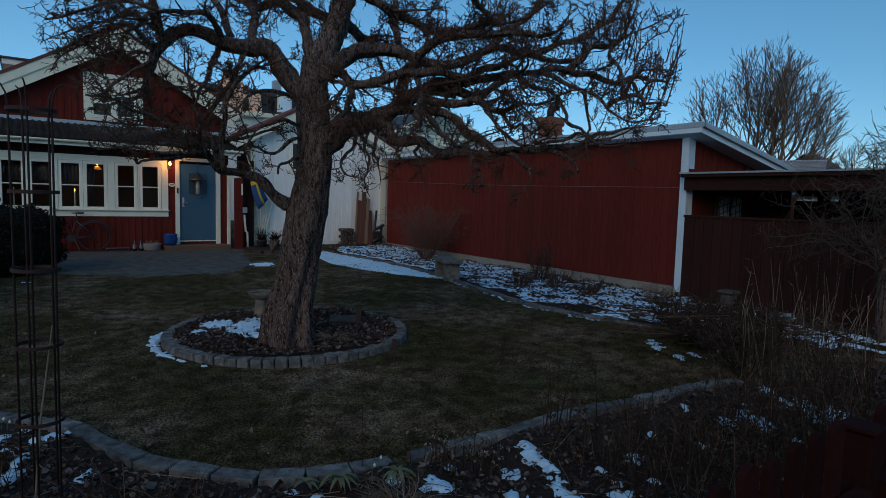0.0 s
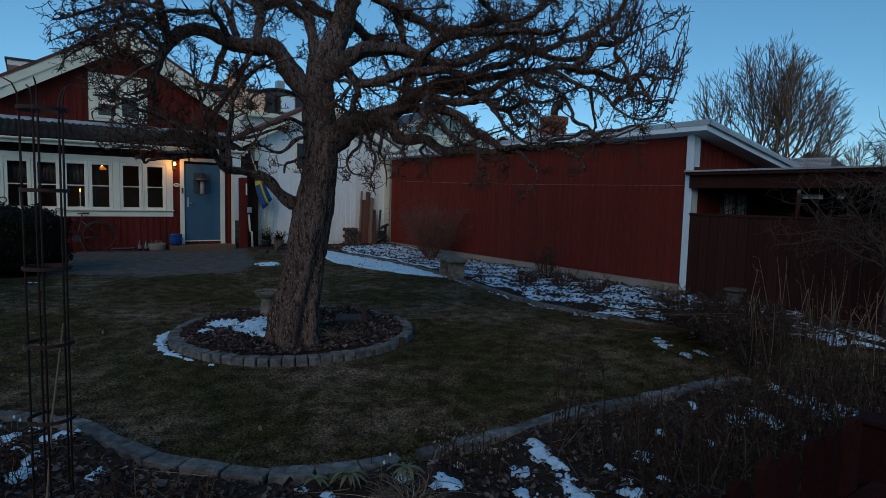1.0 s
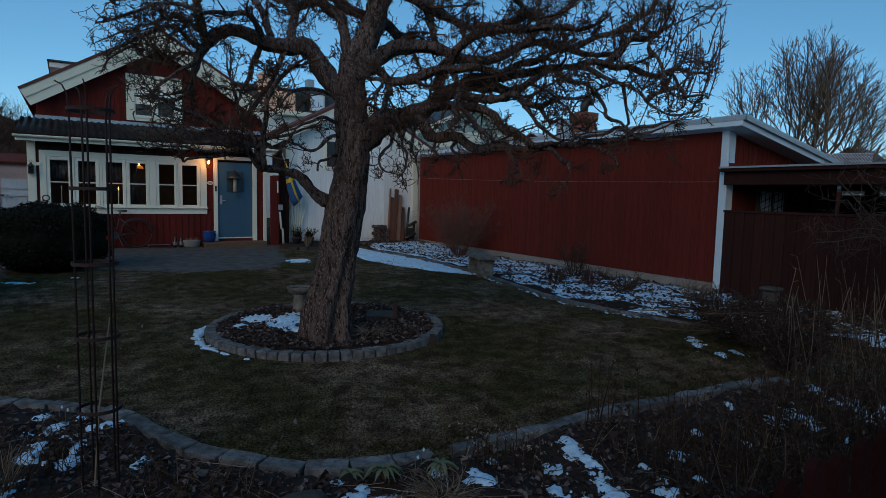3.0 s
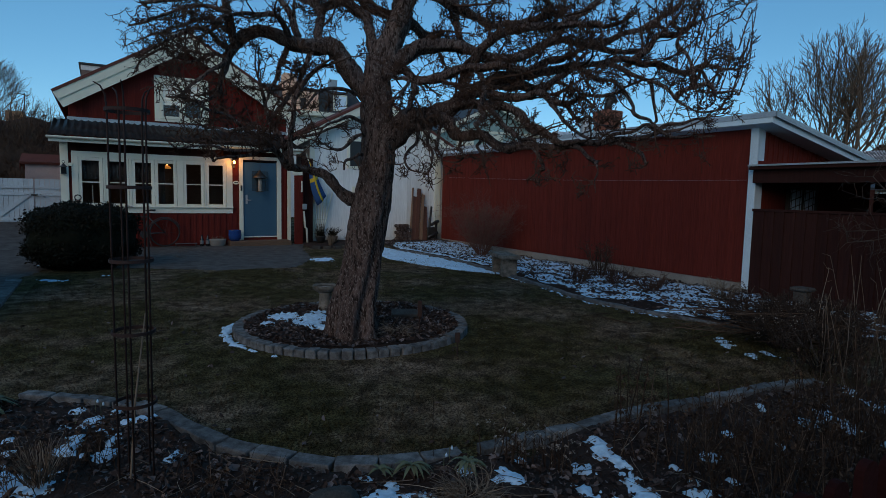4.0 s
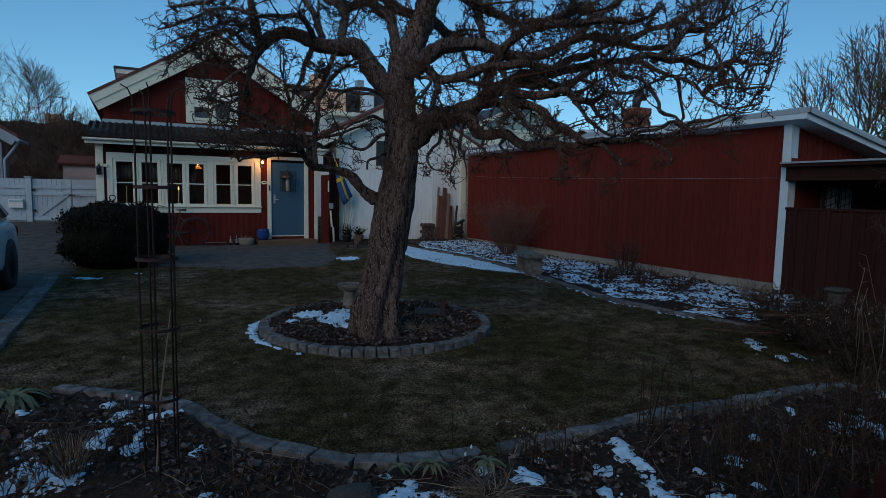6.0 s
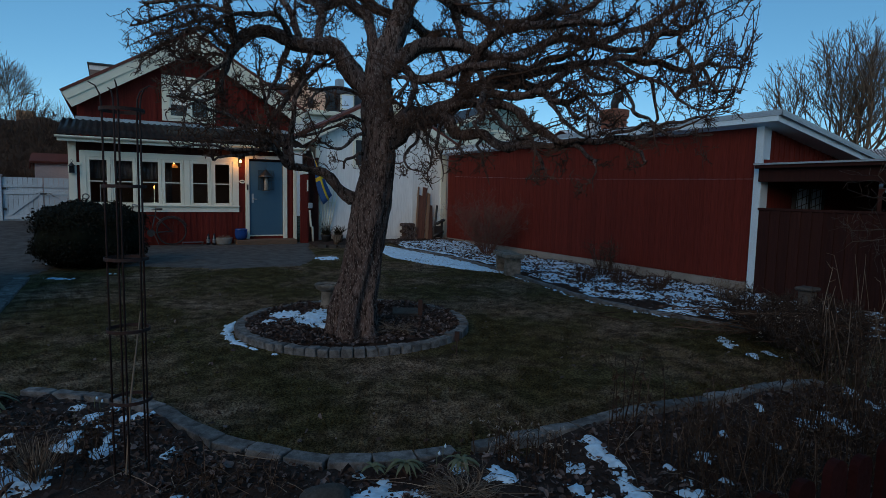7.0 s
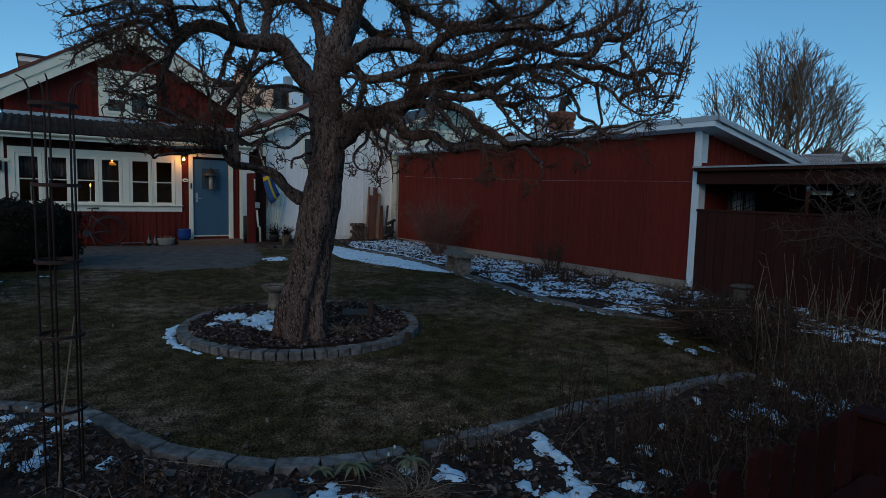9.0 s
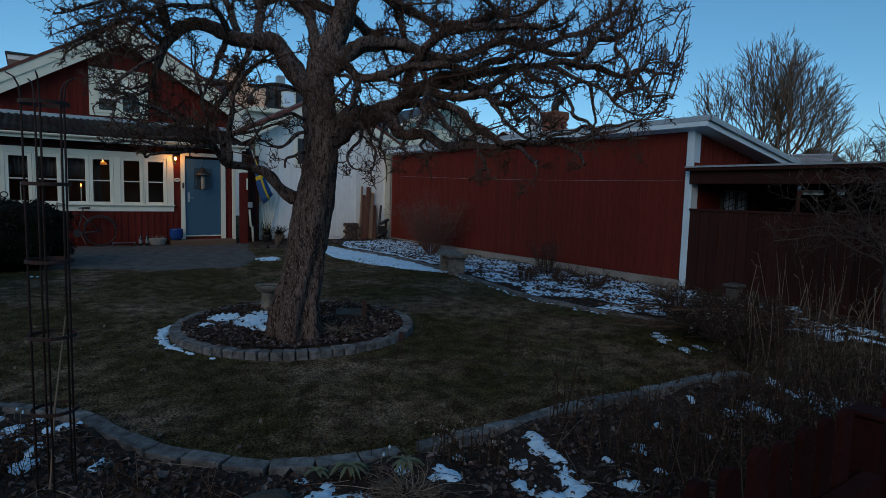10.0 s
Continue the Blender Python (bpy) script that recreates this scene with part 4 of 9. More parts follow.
def spurred(tw, path, r0, per_metre, rng, skip=0.0, sec=(0.15, 0.45), low=False):
    """Secondary shoots along a branch, with curled twigs and short blunt fruiting spurs on them."""
    n = len(path)
    total = sum((b - a).length for a, b in zip(path, path[1:]))
    count = max(1, int(total * per_metre))
    for c in range(count):
        u = (c + rng.random()) / count
        if u < skip:
            continue
        i = min(n - 2, int(u * (n - 1)))
        p, d = path[i].lerp(path[i + 1], u * (n - 1) - i), (path[i + 1] - path[i]).normalized()
        br = curl(p, side_way(d, rng), rng.uniform(*sec), 9, 0.42, 0.03, rng)
        if outside(br[-1]) or (low and br[-1].z < br[0].z - 0.06 and rng.random() < 0.75):
            continue
        rr = min(r0 * 0.55, rng.uniform(0.0042, 0.0075))
        tw.add(br, rr, 0.0030, 4)
        for j in range(1, 10):
            for _ in range(2 if rng.random() < 0.3 else 1):
                t2 = curl(br[j], side_way((br[j] - br[j - 1]).normalized(), rng), rng.uniform(0.03, 0.14), 5, 0.75, 0.06, rng)
                tw.add(t2, 0.0034, 0.0025, 3)
                for q in range(1, 6):
                    if rng.random() < 0.58:
                        sp = curl(t2[q], side_way((t2[q] - t2[q - 1]).normalized(), rng), rng.uniform(0.012, 0.05), 2, 0.5, 0.08, rng)
                        tw.add(sp, 0.0032, 0.0027, 3)


def build_apple_tree():
    rng = random.Random(7)
    tree = thing("apple_tree", "old leafless apple tree with a thick leaning trunk", "tree", (1.95, 5.3, 0))
    back = Matrix.Translation((-1.95, -5.3, 0))
    steps = 16
    course = smooth_path([(1.955, 5.12, -0.06), (1.958, 5.125, 0.05), (1.965, 5.13, 0.17), (1.976, 5.138, 0.33), (2.02, 5.14, 0.555), (2.065, 5.142, 0.83), (2.107, 5.149, 1.11), (2.159, 5.15, 1.386), (2.203, 5.155, 1.66), (2.228, 5.168, 1.94), (2.221, 5.204, 2.215), (2.233, 5.221, 2.44)], steps)
    rad = [0.27, 0.24, 0.222, 0.21, 0.192, 0.184, 0.183, 0.182, 0.166, 0.160, 0.160, 0.125]
    sides = 84
    verts, faces = [], []
    for i, c in enumerate(course):
        p = back @ c
        k0 = min(i // steps, 10)
        base_r = rad[k0] + (rad[k0 + 1] - rad[k0]) * min(1.0, i / steps - k0)
        for k in range(sides):
            th = 2 * math.pi * k / sides
            cx, sx = math.cos(th + 0.35 * p.z), math.sin(th + 0.35 * p.z)
            flute = (0.13 * math.sin(5 * th - 2.4 * p.z + 0.6) + 0.06 * math.sin(9 * th - 3.1 * p.z + 1)) * max(0.2, min(1.0, 1.25 - 0.9 * p.z))
            lump = 0.09 * noise.noise(Vector((2 * cx, 2 * sx, p.z * 2.2)))
            plate = abs(noise.noise(Vector((9 * cx, 9 * sx, p.z * 5.0)))) + 0.6 * abs(noise.noise(Vector((20 * cx, 20 * sx, p.z * 13.0))))
            r = base_r * (1 + flute + lump) + 0.020 * (plate - 0.3)
            verts.append((p.x + r * math.cos(th), p.y + r * math.sin(th), p.z))
    for i in range(len(course) - 1):
        for k in range(sides):
            k2 = (k + 1) % sides
            faces.append((i * sides + k, i * sides + k2, (i + 1) * sides + k2, (i + 1) * sides + k))
    tr = new("trunk", raw_mesh("trunk", verts, faces, BARK, True))
    tr.parent = tree
    tr["label"] = "fissured grey-brown leaning trunk"
    twigs = Tubes()
    for path, r0, r1, taper in apple_limbs:
        n = len(path)
        bm = bmesh.new()
        knee = min(0.05, 0.0030 / r0)
        jig = [back @ (p + Vector([knee * c for c in noise.noise_vector(p * 4.0)]) * (1 if 0 < i < n - 1 else 0)) for i, p in enumerate(path)]
        radii = [r1 + (r0 - r1) * (1 - i / (n - 1)) ** taper for i in range(n)]
        tube(bm, jig, radii, 14, 0.55)
        part("limb", bm, BARK, tree, "", True)
        skip = 0.55 if path[0].z < 1.5 else 0.12 if r0 > 0.05 else 0.0
        left = path[-1].x < 2.0
        low = not left and sum(p.z for p in path) / n < 2.12
        hanging = path[-1].z < path[0].z - 0.15 and r0 < 0.03
        # thinner below the long limbs, on the shaded inner side and at the crown's far edge
        high = sum(p.z for p in path) / n > 2.5
        thin = (0.3 if path[0].x > 3.2 else 0.7) if hanging else 0.2 if low else 0.30 if left and sum(p.x for p in path) / n > 1.4 and path[0].z < 2.5 else 0.78 if left and path[0].z < 2.3 else (0.45 if sum(p.x for p in path) / n > 1.35 and path[-1].z < 3.0 else 1.0) if left else 0.5 if path[-1].x > 4.6 and not high else 1.12 if high else 0.8
        # a limb ends in a forking spray
        way = (jig[-1] - jig[-4]).normalized()
        for _ in range(1 if low or hanging else 2):
            end = curl(jig[-1], (way + side_way(way, rng) * 0.45).normalized(), rng.uniform(0.15, 0.35), 7, 0.3, 0.03, rng)
            if outside(end[-1]):
                continue
            twigs.add(end, r1, 0.0035, 5)
            spurred(twigs, end, r1, 10.0 * thin, rng, 0.0, (0.08, 0.22), low=low)
        spurred(twigs, jig, max(0.016, r1), (8.5 if r0 < 0.03 else 6.0) * thin, rng, skip, low=low)
        total = sum((b - a).length for a, b in zip(jig, jig[1:]))
        count = int(total * 2.4 * thin + rng.random())
        for c in range(count):
            u = max(0.2, skip, (c + rng.random()) / count)
            i = min(n - 2, int(u * (n - 1)))
            d = (jig[i + 1] - jig[i]).normalized()
            sub_r = min(0.45 * radii[i], 0.013 if left else 0.017)
            reach = curl(jig[i], (d * 0.8 + side_way(d, rng) * 0.9).normalized(), rng.uniform(0.3, 0.7 if left else 0.8), 11, 0.24, 0.05 if low else 0.02, rng)
            if outside(reach[-1]) or (low and reach[-1].z < reach[0].z - 0.05):
                continue
            twigs.add(reach, sub_r, sub_r * 0.35, 6)
            spurred(twigs, reach, sub_r, 8.0 * max(0.6, thin), rng, 0.1, (0.12, 0.36), low=low)
    # straight water shoots at the outer edge of the crown
    for sx, sy, sz, tx, ty, tz in SHOOTS + SIDE_SHOOTS:
        a, b = back @ Vector((sx, sy, sz)), back @ Vector((tx, ty, tz))
        pth = [a.lerp(b, k / 8) + Vector((0, 0, 0.05 * math.sin(k * 0.39))) for k in range(9)]
        twigs.add(pth, 0.0075, 0.0035, 5)
        for k in range(1, 8):
            for _ in range(3):
                sp = wander(pth[k], side_way((b - a).normalized(), rng, 0.6), rng.uniform(0.02, 0.09), 2, 0.2, 0.1, rng)
                twigs.add(sp, 0.004, 0.0035, 3)
    # longer ones from the ends of the outer limbs
    for path, r0, r1, taper in apple_limbs:
        if path[-1].x < 4.2 or path[-1].z < 2.2:
            continue
        for _ in range(4):
            a = back @ path[rng.randrange(len(path) * 3 // 4, len(path))]
            way = Vector((rng.uniform(-0.1, 0.5), rng.uniform(-0.3, 0.15), 1.0)).normalized()
            reach = rng.uniform(0.35, 0.75)
            pth = [a + way * (reach * k / 8) + Vector((0.04, -0.02, 0)) * math.sin(k * 0.39) for k in range(9)]
            if outside(pth[-1]):
                continue
            twigs.add(pth, 0.0065, 0.003, 5)
            for k in range(1, 8):
                for _ in range(2):
                    twigs.add(wander(pth[k], side_way(way, rng, 0.6), rng.uniform(0.015, 0.06), 2, 0.2, 0.1, rng), 0.0035, 0.003, 3)
    crown = new("crown", raw_mesh("crown", twigs.v, twigs.f, TWIG))
    crown.parent = tree
    tagged(crown, "dense crown of crooked bare spurs and twigs", kind="stuff")


build_apple_tree()


# ---- more materials ----
def island_surface(name, colors, rough=0.8):
    """Many small pieces in one mesh, each of its own tone."""
    m = bpy.data.materials.new(name)
    m.use_nodes = True
    n, ln = m.node_tree.nodes, m.node_tree.links
    geo, ramp = n.new("ShaderNodeNewGeometry"), n.new("ShaderNodeValToRGB")
    ramp.color_ramp.elements[0].color = (*colors[0], 1)
    ramp.color_ramp.elements[1].color = (*colors[-1], 1)
    for k, c in enumerate(colors[1:-1]):
        e = ramp.color_ramp.elements.new((k + 1) / (len(colors) - 1))
        e.color = (*c, 1)
    ln.new(geo.outputs["Random Per Island"], ramp.inputs[0])
    ln.new(ramp.outputs[0], n["Principled BSDF"].inputs["Base Color"])
    n["Principled BSDF"].inputs["Roughness"].default_value = rough
    n["Principled BSDF"].inputs["Specular IOR Level"].default_value = 0.1
    return m


LEAVES = island_surface("dead_leaves", [(0.021, 0.013, 0.011), (0.06, 0.040, 0.034), (0.028, 0.019, 0.017), (0.20, 0.165, 0.16), (0.03, 0.021, 0.018), (0.09, 0.070, 0.064), (0.022, 0.015, 0.014)], 0.65)
DULL_STRAW = island_surface("weathered_dry_stems", [(0.10, 0.08, 0.062), (0.20, 0.165, 0.13), (0.07, 0.055, 0.044), (0.28, 0.23, 0.18)], 0.8)
STRAW = island_surface("dry_stems", [(0.085, 0.064, 0.048), (0.21, 0.165, 0.125), (0.05, 0.039, 0.031), (0.33, 0.27, 0.21)], 0.8)
DARK_STALK = island_surface("wet_dark_stems", [(0.022, 0.016, 0.013), (0.042, 0.030, 0.024), (0.017, 0.012, 0.010), (0.10, 0.080, 0.068)], 0.8)
STALK = island_surface("dark_dead_stems", [(0.032, 0.020, 0.014), (0.062, 0.040, 0.029), (0.024, 0.016, 0.012), (0.15, 0.105, 0.075)], 0.85)
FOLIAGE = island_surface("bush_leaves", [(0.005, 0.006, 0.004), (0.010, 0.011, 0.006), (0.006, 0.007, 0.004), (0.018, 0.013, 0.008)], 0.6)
HEDGE_LEAF = island_surface("hedge_leaves", [(0.11, 0.072, 0.055), (0.17, 0.115, 0.085), (0.06, 0.042, 0.034), (0.13, 0.09, 0.066)], 0.8)
GREEN_LEAF = island_surface("green_leaves", [(0.075, 0.095, 0.050), (0.14, 0.155, 0.095), (0.055, 0.070, 0.038)], 0.6)
PETAL = island_surface("faded_flower_heads", [(0.26, 0.23, 0.20), (0.14, 0.11, 0.09), (0.40, 0.38, 0.34), (0.10, 0.08, 0.065)], 0.8)
FAR_TWIG = surface("far_tree_bark", (0.20, 0.145, 0.105), (0.12, 0.088, 0.066), 3, 0.9, 0.1, 30, gloss=0.1)
CERAMIC = surface("blue_glazed_pot", (0.012, 0.05, 0.20), (0.02, 0.07, 0.26), 6, 0.2, 0.02, 60)
STONE_DARK = surface("dark_stone", (0.085, 0.078, 0.070), (0.045, 0.042, 0.038), 8, 0.9, 0.6, 70, gloss=0.2)
PEACH = surface("peach_render", (0.86, 0.54, 0.37), (0.76, 0.46, 0.31), 2, 0.85, 0.1, 40)
SLATE = surface("slate_roof", (0.055, 0.055, 0.06), (0.035, 0.036, 0.04), 4, 0.7, 0.2, 60)
MINT = surface("mint_boards", (0.30, 0.42, 0.40), (0.25, 0.36, 0.34), 2, 0.7, 0.1, 40)
BRICK = surface("chimney_brick", (0.27, 0.10, 0.06), (0.19, 0.07, 0.045), 9, 0.9, 0.5, 60, spread=0.25)
CAR_PAINT = surface("pale_blue_car_paint", (0.42, 0.48, 0.52), (0.40, 0.46, 0.50), 2, 0.25, 0.0, 60)
TYRE = surface("tyre_rubber", (0.016, 0.016, 0.017), (0.022, 0.022, 0.022), 10, 0.8, 0.1, 90)
ALLOY = surface("grey_alloy", (0.30, 0.31, 0.32), (0.22, 0.23, 0.24), 8, 0.35, 0.02, 60, metal=0.7)
CAR_GLASS = surface("dark_car_glass", (0.012, 0.014, 0.016), (0.016, 0.018, 0.02), 2, 0.06, 0.0, 50)
FLAG_BLUE = surface("flag_blue", (0.015, 0.075, 0.22), (0.012, 0.06, 0.19), 4, 0.8, 0.1, 90)
FLAG_YELLOW = surface("flag_yellow", (0.70, 0.50, 0.03), (0.60, 0.42, 0.03), 4, 0.8, 0.1, 90)
PLANK = surface("old_planks", (0.14, 0.055, 0.035), (0.09, 0.04, 0.028), 2, 0.85, 0.3, 50, stretch=(1, 1, 0.1), spread=0.3)
PALE_WOOD = surface("pale_timber", (0.27, 0.16, 0.10), (0.18, 0.11, 0.07), 2, 0.8, 0.3, 50, stretch=(1, 1, 0.1))
DOOR_GLASS = surface("dim_door_glass", (0.045, 0.085, 0.12), (0.03, 0.06, 0.09), 6, 0.2, 0.0, 40)
LAMP_PANE = surface("cloudy_lantern_glass", (0.30, 0.26, 0.21), (0.20, 0.18, 0.15), 9, 0.3, 0.0, 60)
CLOTH = surface("dark_curtain", (0.07, 0.07, 0.08), (0.045, 0.045, 0.05), 5, 0.9, 0.1, 90)
ROOM = surface("room_wall", (0.13, 0.10, 0.08), (0.10, 0.075, 0.06), 2, 0.9, 0.05, 40)
PINK = surface("pinkish_render", (0.58, 0.45, 0.41), (0.48, 0.37, 0.34), 2, 0.9, 0.1, 40)
SNOWY_TILE = surface("snow_dusted_tile", (0.74, 0.78, 0.84), (0.34, 0.33, 0.34), 7, 0.8, 0.2, 40, stain=0.12)
GREYBLUE = surface("grey_blue_boards", (0.30, 0.35, 0.40), (0.24, 0.29, 0.33), 2, 0.7, 0.1, 40)
LAMP_GLOW = glow("lamp_glow", (1.0, 0.36, 0.07), 16.0)
SHADE_GLOW = glow("shade_glow", (1.0, 0.36, 0.07), 0.30)
CANDLE_GLOW = glow("candle_glow", (1.0, 0.34, 0.06), 6.0)


# ---- carport beside the barn ----
def build_carport():
    c = thing("carport", "open lean-to with dark brown boarding and flat felt roof", "carport")
    boxes("roof_edge", BROWN, c, (8.86, -4.0, 1.93, 13.2, 5.52, 2.0), bevel=0.006)
    boxes("drip_trim", STEEL_ROOF, c, (8.84, -4.0, 1.985, 8.862, 5.53, 2.012))
    boxes("beam", BROWN, c, (8.95, -4.0, 1.72, 9.03, 5.50, 1.93), bevel=0.006)
    front = boxes("front_boarding", BROWN, c, (9.0, -4.0, -0.1, 9.03, 5.48, 1.27))
    plank_row(front, BROWN, -4.0, 5.46, -0.1, 1.28, 9.0, 0.16, axis="y")
    boxes("top_rail", BROWN, c, (8.96, -4.0, 1.27, 9.06, 5.48, 1.31), bevel=0.004)
    for y in (2.9, 0.2, -2.5):
        boxes("post", STONE_DARK if y > 2 else BROWN, c, (11.7, y, 0, 11.82, y + 0.12, 1.93))
    for y in (1.2, -1.8):
        boxes("post", BROWN, c, (8.94, y, 0, 9.05, y + 0.11, 1.72))
    boxes("back_boarding", BROWN, c, (13.0, -4.0, 0, 13.05, 5.5, 1.63), (13.0, -4.0, 1.63, 13.05, 4.70, 1.93), (13.0, 4.84, 1.63, 13.05, 5.08, 1.93), (13.0, 4.70, 1.74, 13.05, 4.84, 1.93), (13.0, 5.08, 1.72, 13.05, 5.5, 1.93))
    boxes("carport_floor", CONCRETE, c, (9.05, -4.0, -0.08, 13.0, 5.55, 0.0))
    y = 5.49
    w = boxes("gable_window", STONE_DARK, c, (9.92, y - 0.05, 1.05, 9.98, y, 1.70), (10.78, y - 0.05, 1.05, 10.84, y, 1.70), (9.98, y - 0.05, 1.64, 10.78, y, 1.70), (9.98, y - 0.05, 1.05, 10.78, y, 1.11), (10.36, y - 0.05, 1.11, 10.40, y, 1.64))
    boxes("pane", sky_pane, w, (9.98, y - 0.03, 1.11, 10.36, y - 0.02, 1.64))
    boxes("pane", sky_pane, w, (10.40, y - 0.03, 1.11, 10.78, y - 0.02, 1.64))
    # thin black bars draw the dark lines of the panes' reflection
    bm = bmesh.new()
    for x in (9.98, 10.40):
        for k in range(3):
            box(bm, x + 0.05 + k * 0.13, y - 0.036, 1.11, x + 0.065 + k * 0.13, y - 0.031, 1.64)
        for k in range(4):
            m = Matrix.Translation((x, y - 0.034, 1.17 + 0.13 * k)) @ Matrix.Rotation(radians(-14), 4, "Y")
            box(bm, 0, -0.003, 0, 0.38, 0.002, 0.014, m)
    part("lattice", bm, BLACK, w, "dark reflected lines laid over the panes")


# matt pale blue: the reflected sky is put into the pane colour
sky_pane = surface("sky_tinted_pane", (0.80, 0.92, 1.0), (0.62, 0.76, 0.92), 3, 0.2, 0.0, 40, speck=0.2)
build_carport()

wire = bmesh.new()
tube(wire, [(9.0 - 0.03, 5.6 + 1.05 * i, 1.77 - 0.035 * math.sin(math.pi * i / 9) + 0.02 * i) for i in range(10)], 0.0018, 5)
solid("wall_wire", wire, STEEL_ROOF, "thin pale wire strung along the barn wall", "wire")


# ---- neighbours and distance ----
def gable_house(name, label, x0, x1, y0, y1, eave, ridge, wall_mat, roof_mat, along="y", over=0.3, trim=WHITE):
    """A plain gabled house; the ridge runs along y or x."""
    h = thing(name, label, "house")
    bm = bmesh.new()
    if along == "y":
        prof = [(x0, 0), (x1, 0), (x1, eave), ((x0 + x1) / 2, ridge), (x0, eave)]
        pa, pb = [bm.verts.new((a, y0, z)) for a, z in prof], [bm.verts.new((a, y1, z)) for a, z in prof]
        mid, half = (x0 + x1) / 2, (x1 - x0) / 2
    else:
        prof = [(y0, 0), (y1, 0), (y1, eave), ((y0 + y1) / 2, ridge), (y0, eave)]
        pa, pb = [bm.verts.new((x0, a, z)) for a, z in prof], [bm.verts.new((x1, a, z)) for a, z in prof]
        mid, half = (y0 + y1) / 2, (y1 - y0) / 2
    bm.faces.new(pa[::-1])
    bm.faces.new(pb)
    for k in range(5):
        bm.faces.new((pa[k], pa[(k + 1) % 5], pb[(k + 1) % 5], pb[k]))
    part("wall", bm, wall_mat, h)
    slope = (ridge - eave) / half
    L = math.hypot(half + over, slope * (half + over))
    for sgn in (-1, 1):
        a, b = (0, L) if sgn > 0 else (-L, 0)
        for nm, lo, hi, e, mt in (("roof_slope", 0.02, 0.10, over, roof_mat), ("bargeboard", -0.18, 0.06, over + 0.03, trim)):
            bm = bmesh.new()
            if along == "y":
                m = Matrix.Translation((mid, 0, ridge + 0.02)) @ Matrix.Rotation(sgn * math.atan(slope), 4, "Y")
                if nm == "roof_slope":
                    box(bm, a, y0 - e, lo, b, y1 + e, hi, m)
                else:
                    box(bm, a, y0 - e, lo, b, y0 - e + 0.03, hi, m)
            else:
                m = Matrix.Translation((0, mid, ridge + 0.02)) @ Matrix.Rotation(-sgn * math.atan(slope), 4, "X")
                if nm == "roof_slope":
                    box(bm, x0 - e, a, lo, x1 + e, b, hi, m)
                else:
                    box(bm, x0 - e, a, lo, x0 - e + 0.03, b, hi, m)
            part(nm, bm, mt, h)
    return h


TAN_BRICK = surface("tan_brick", (0.42, 0.24, 0.14), (0.30, 0.17, 0.10), 8, 0.9, 0.4, 30)


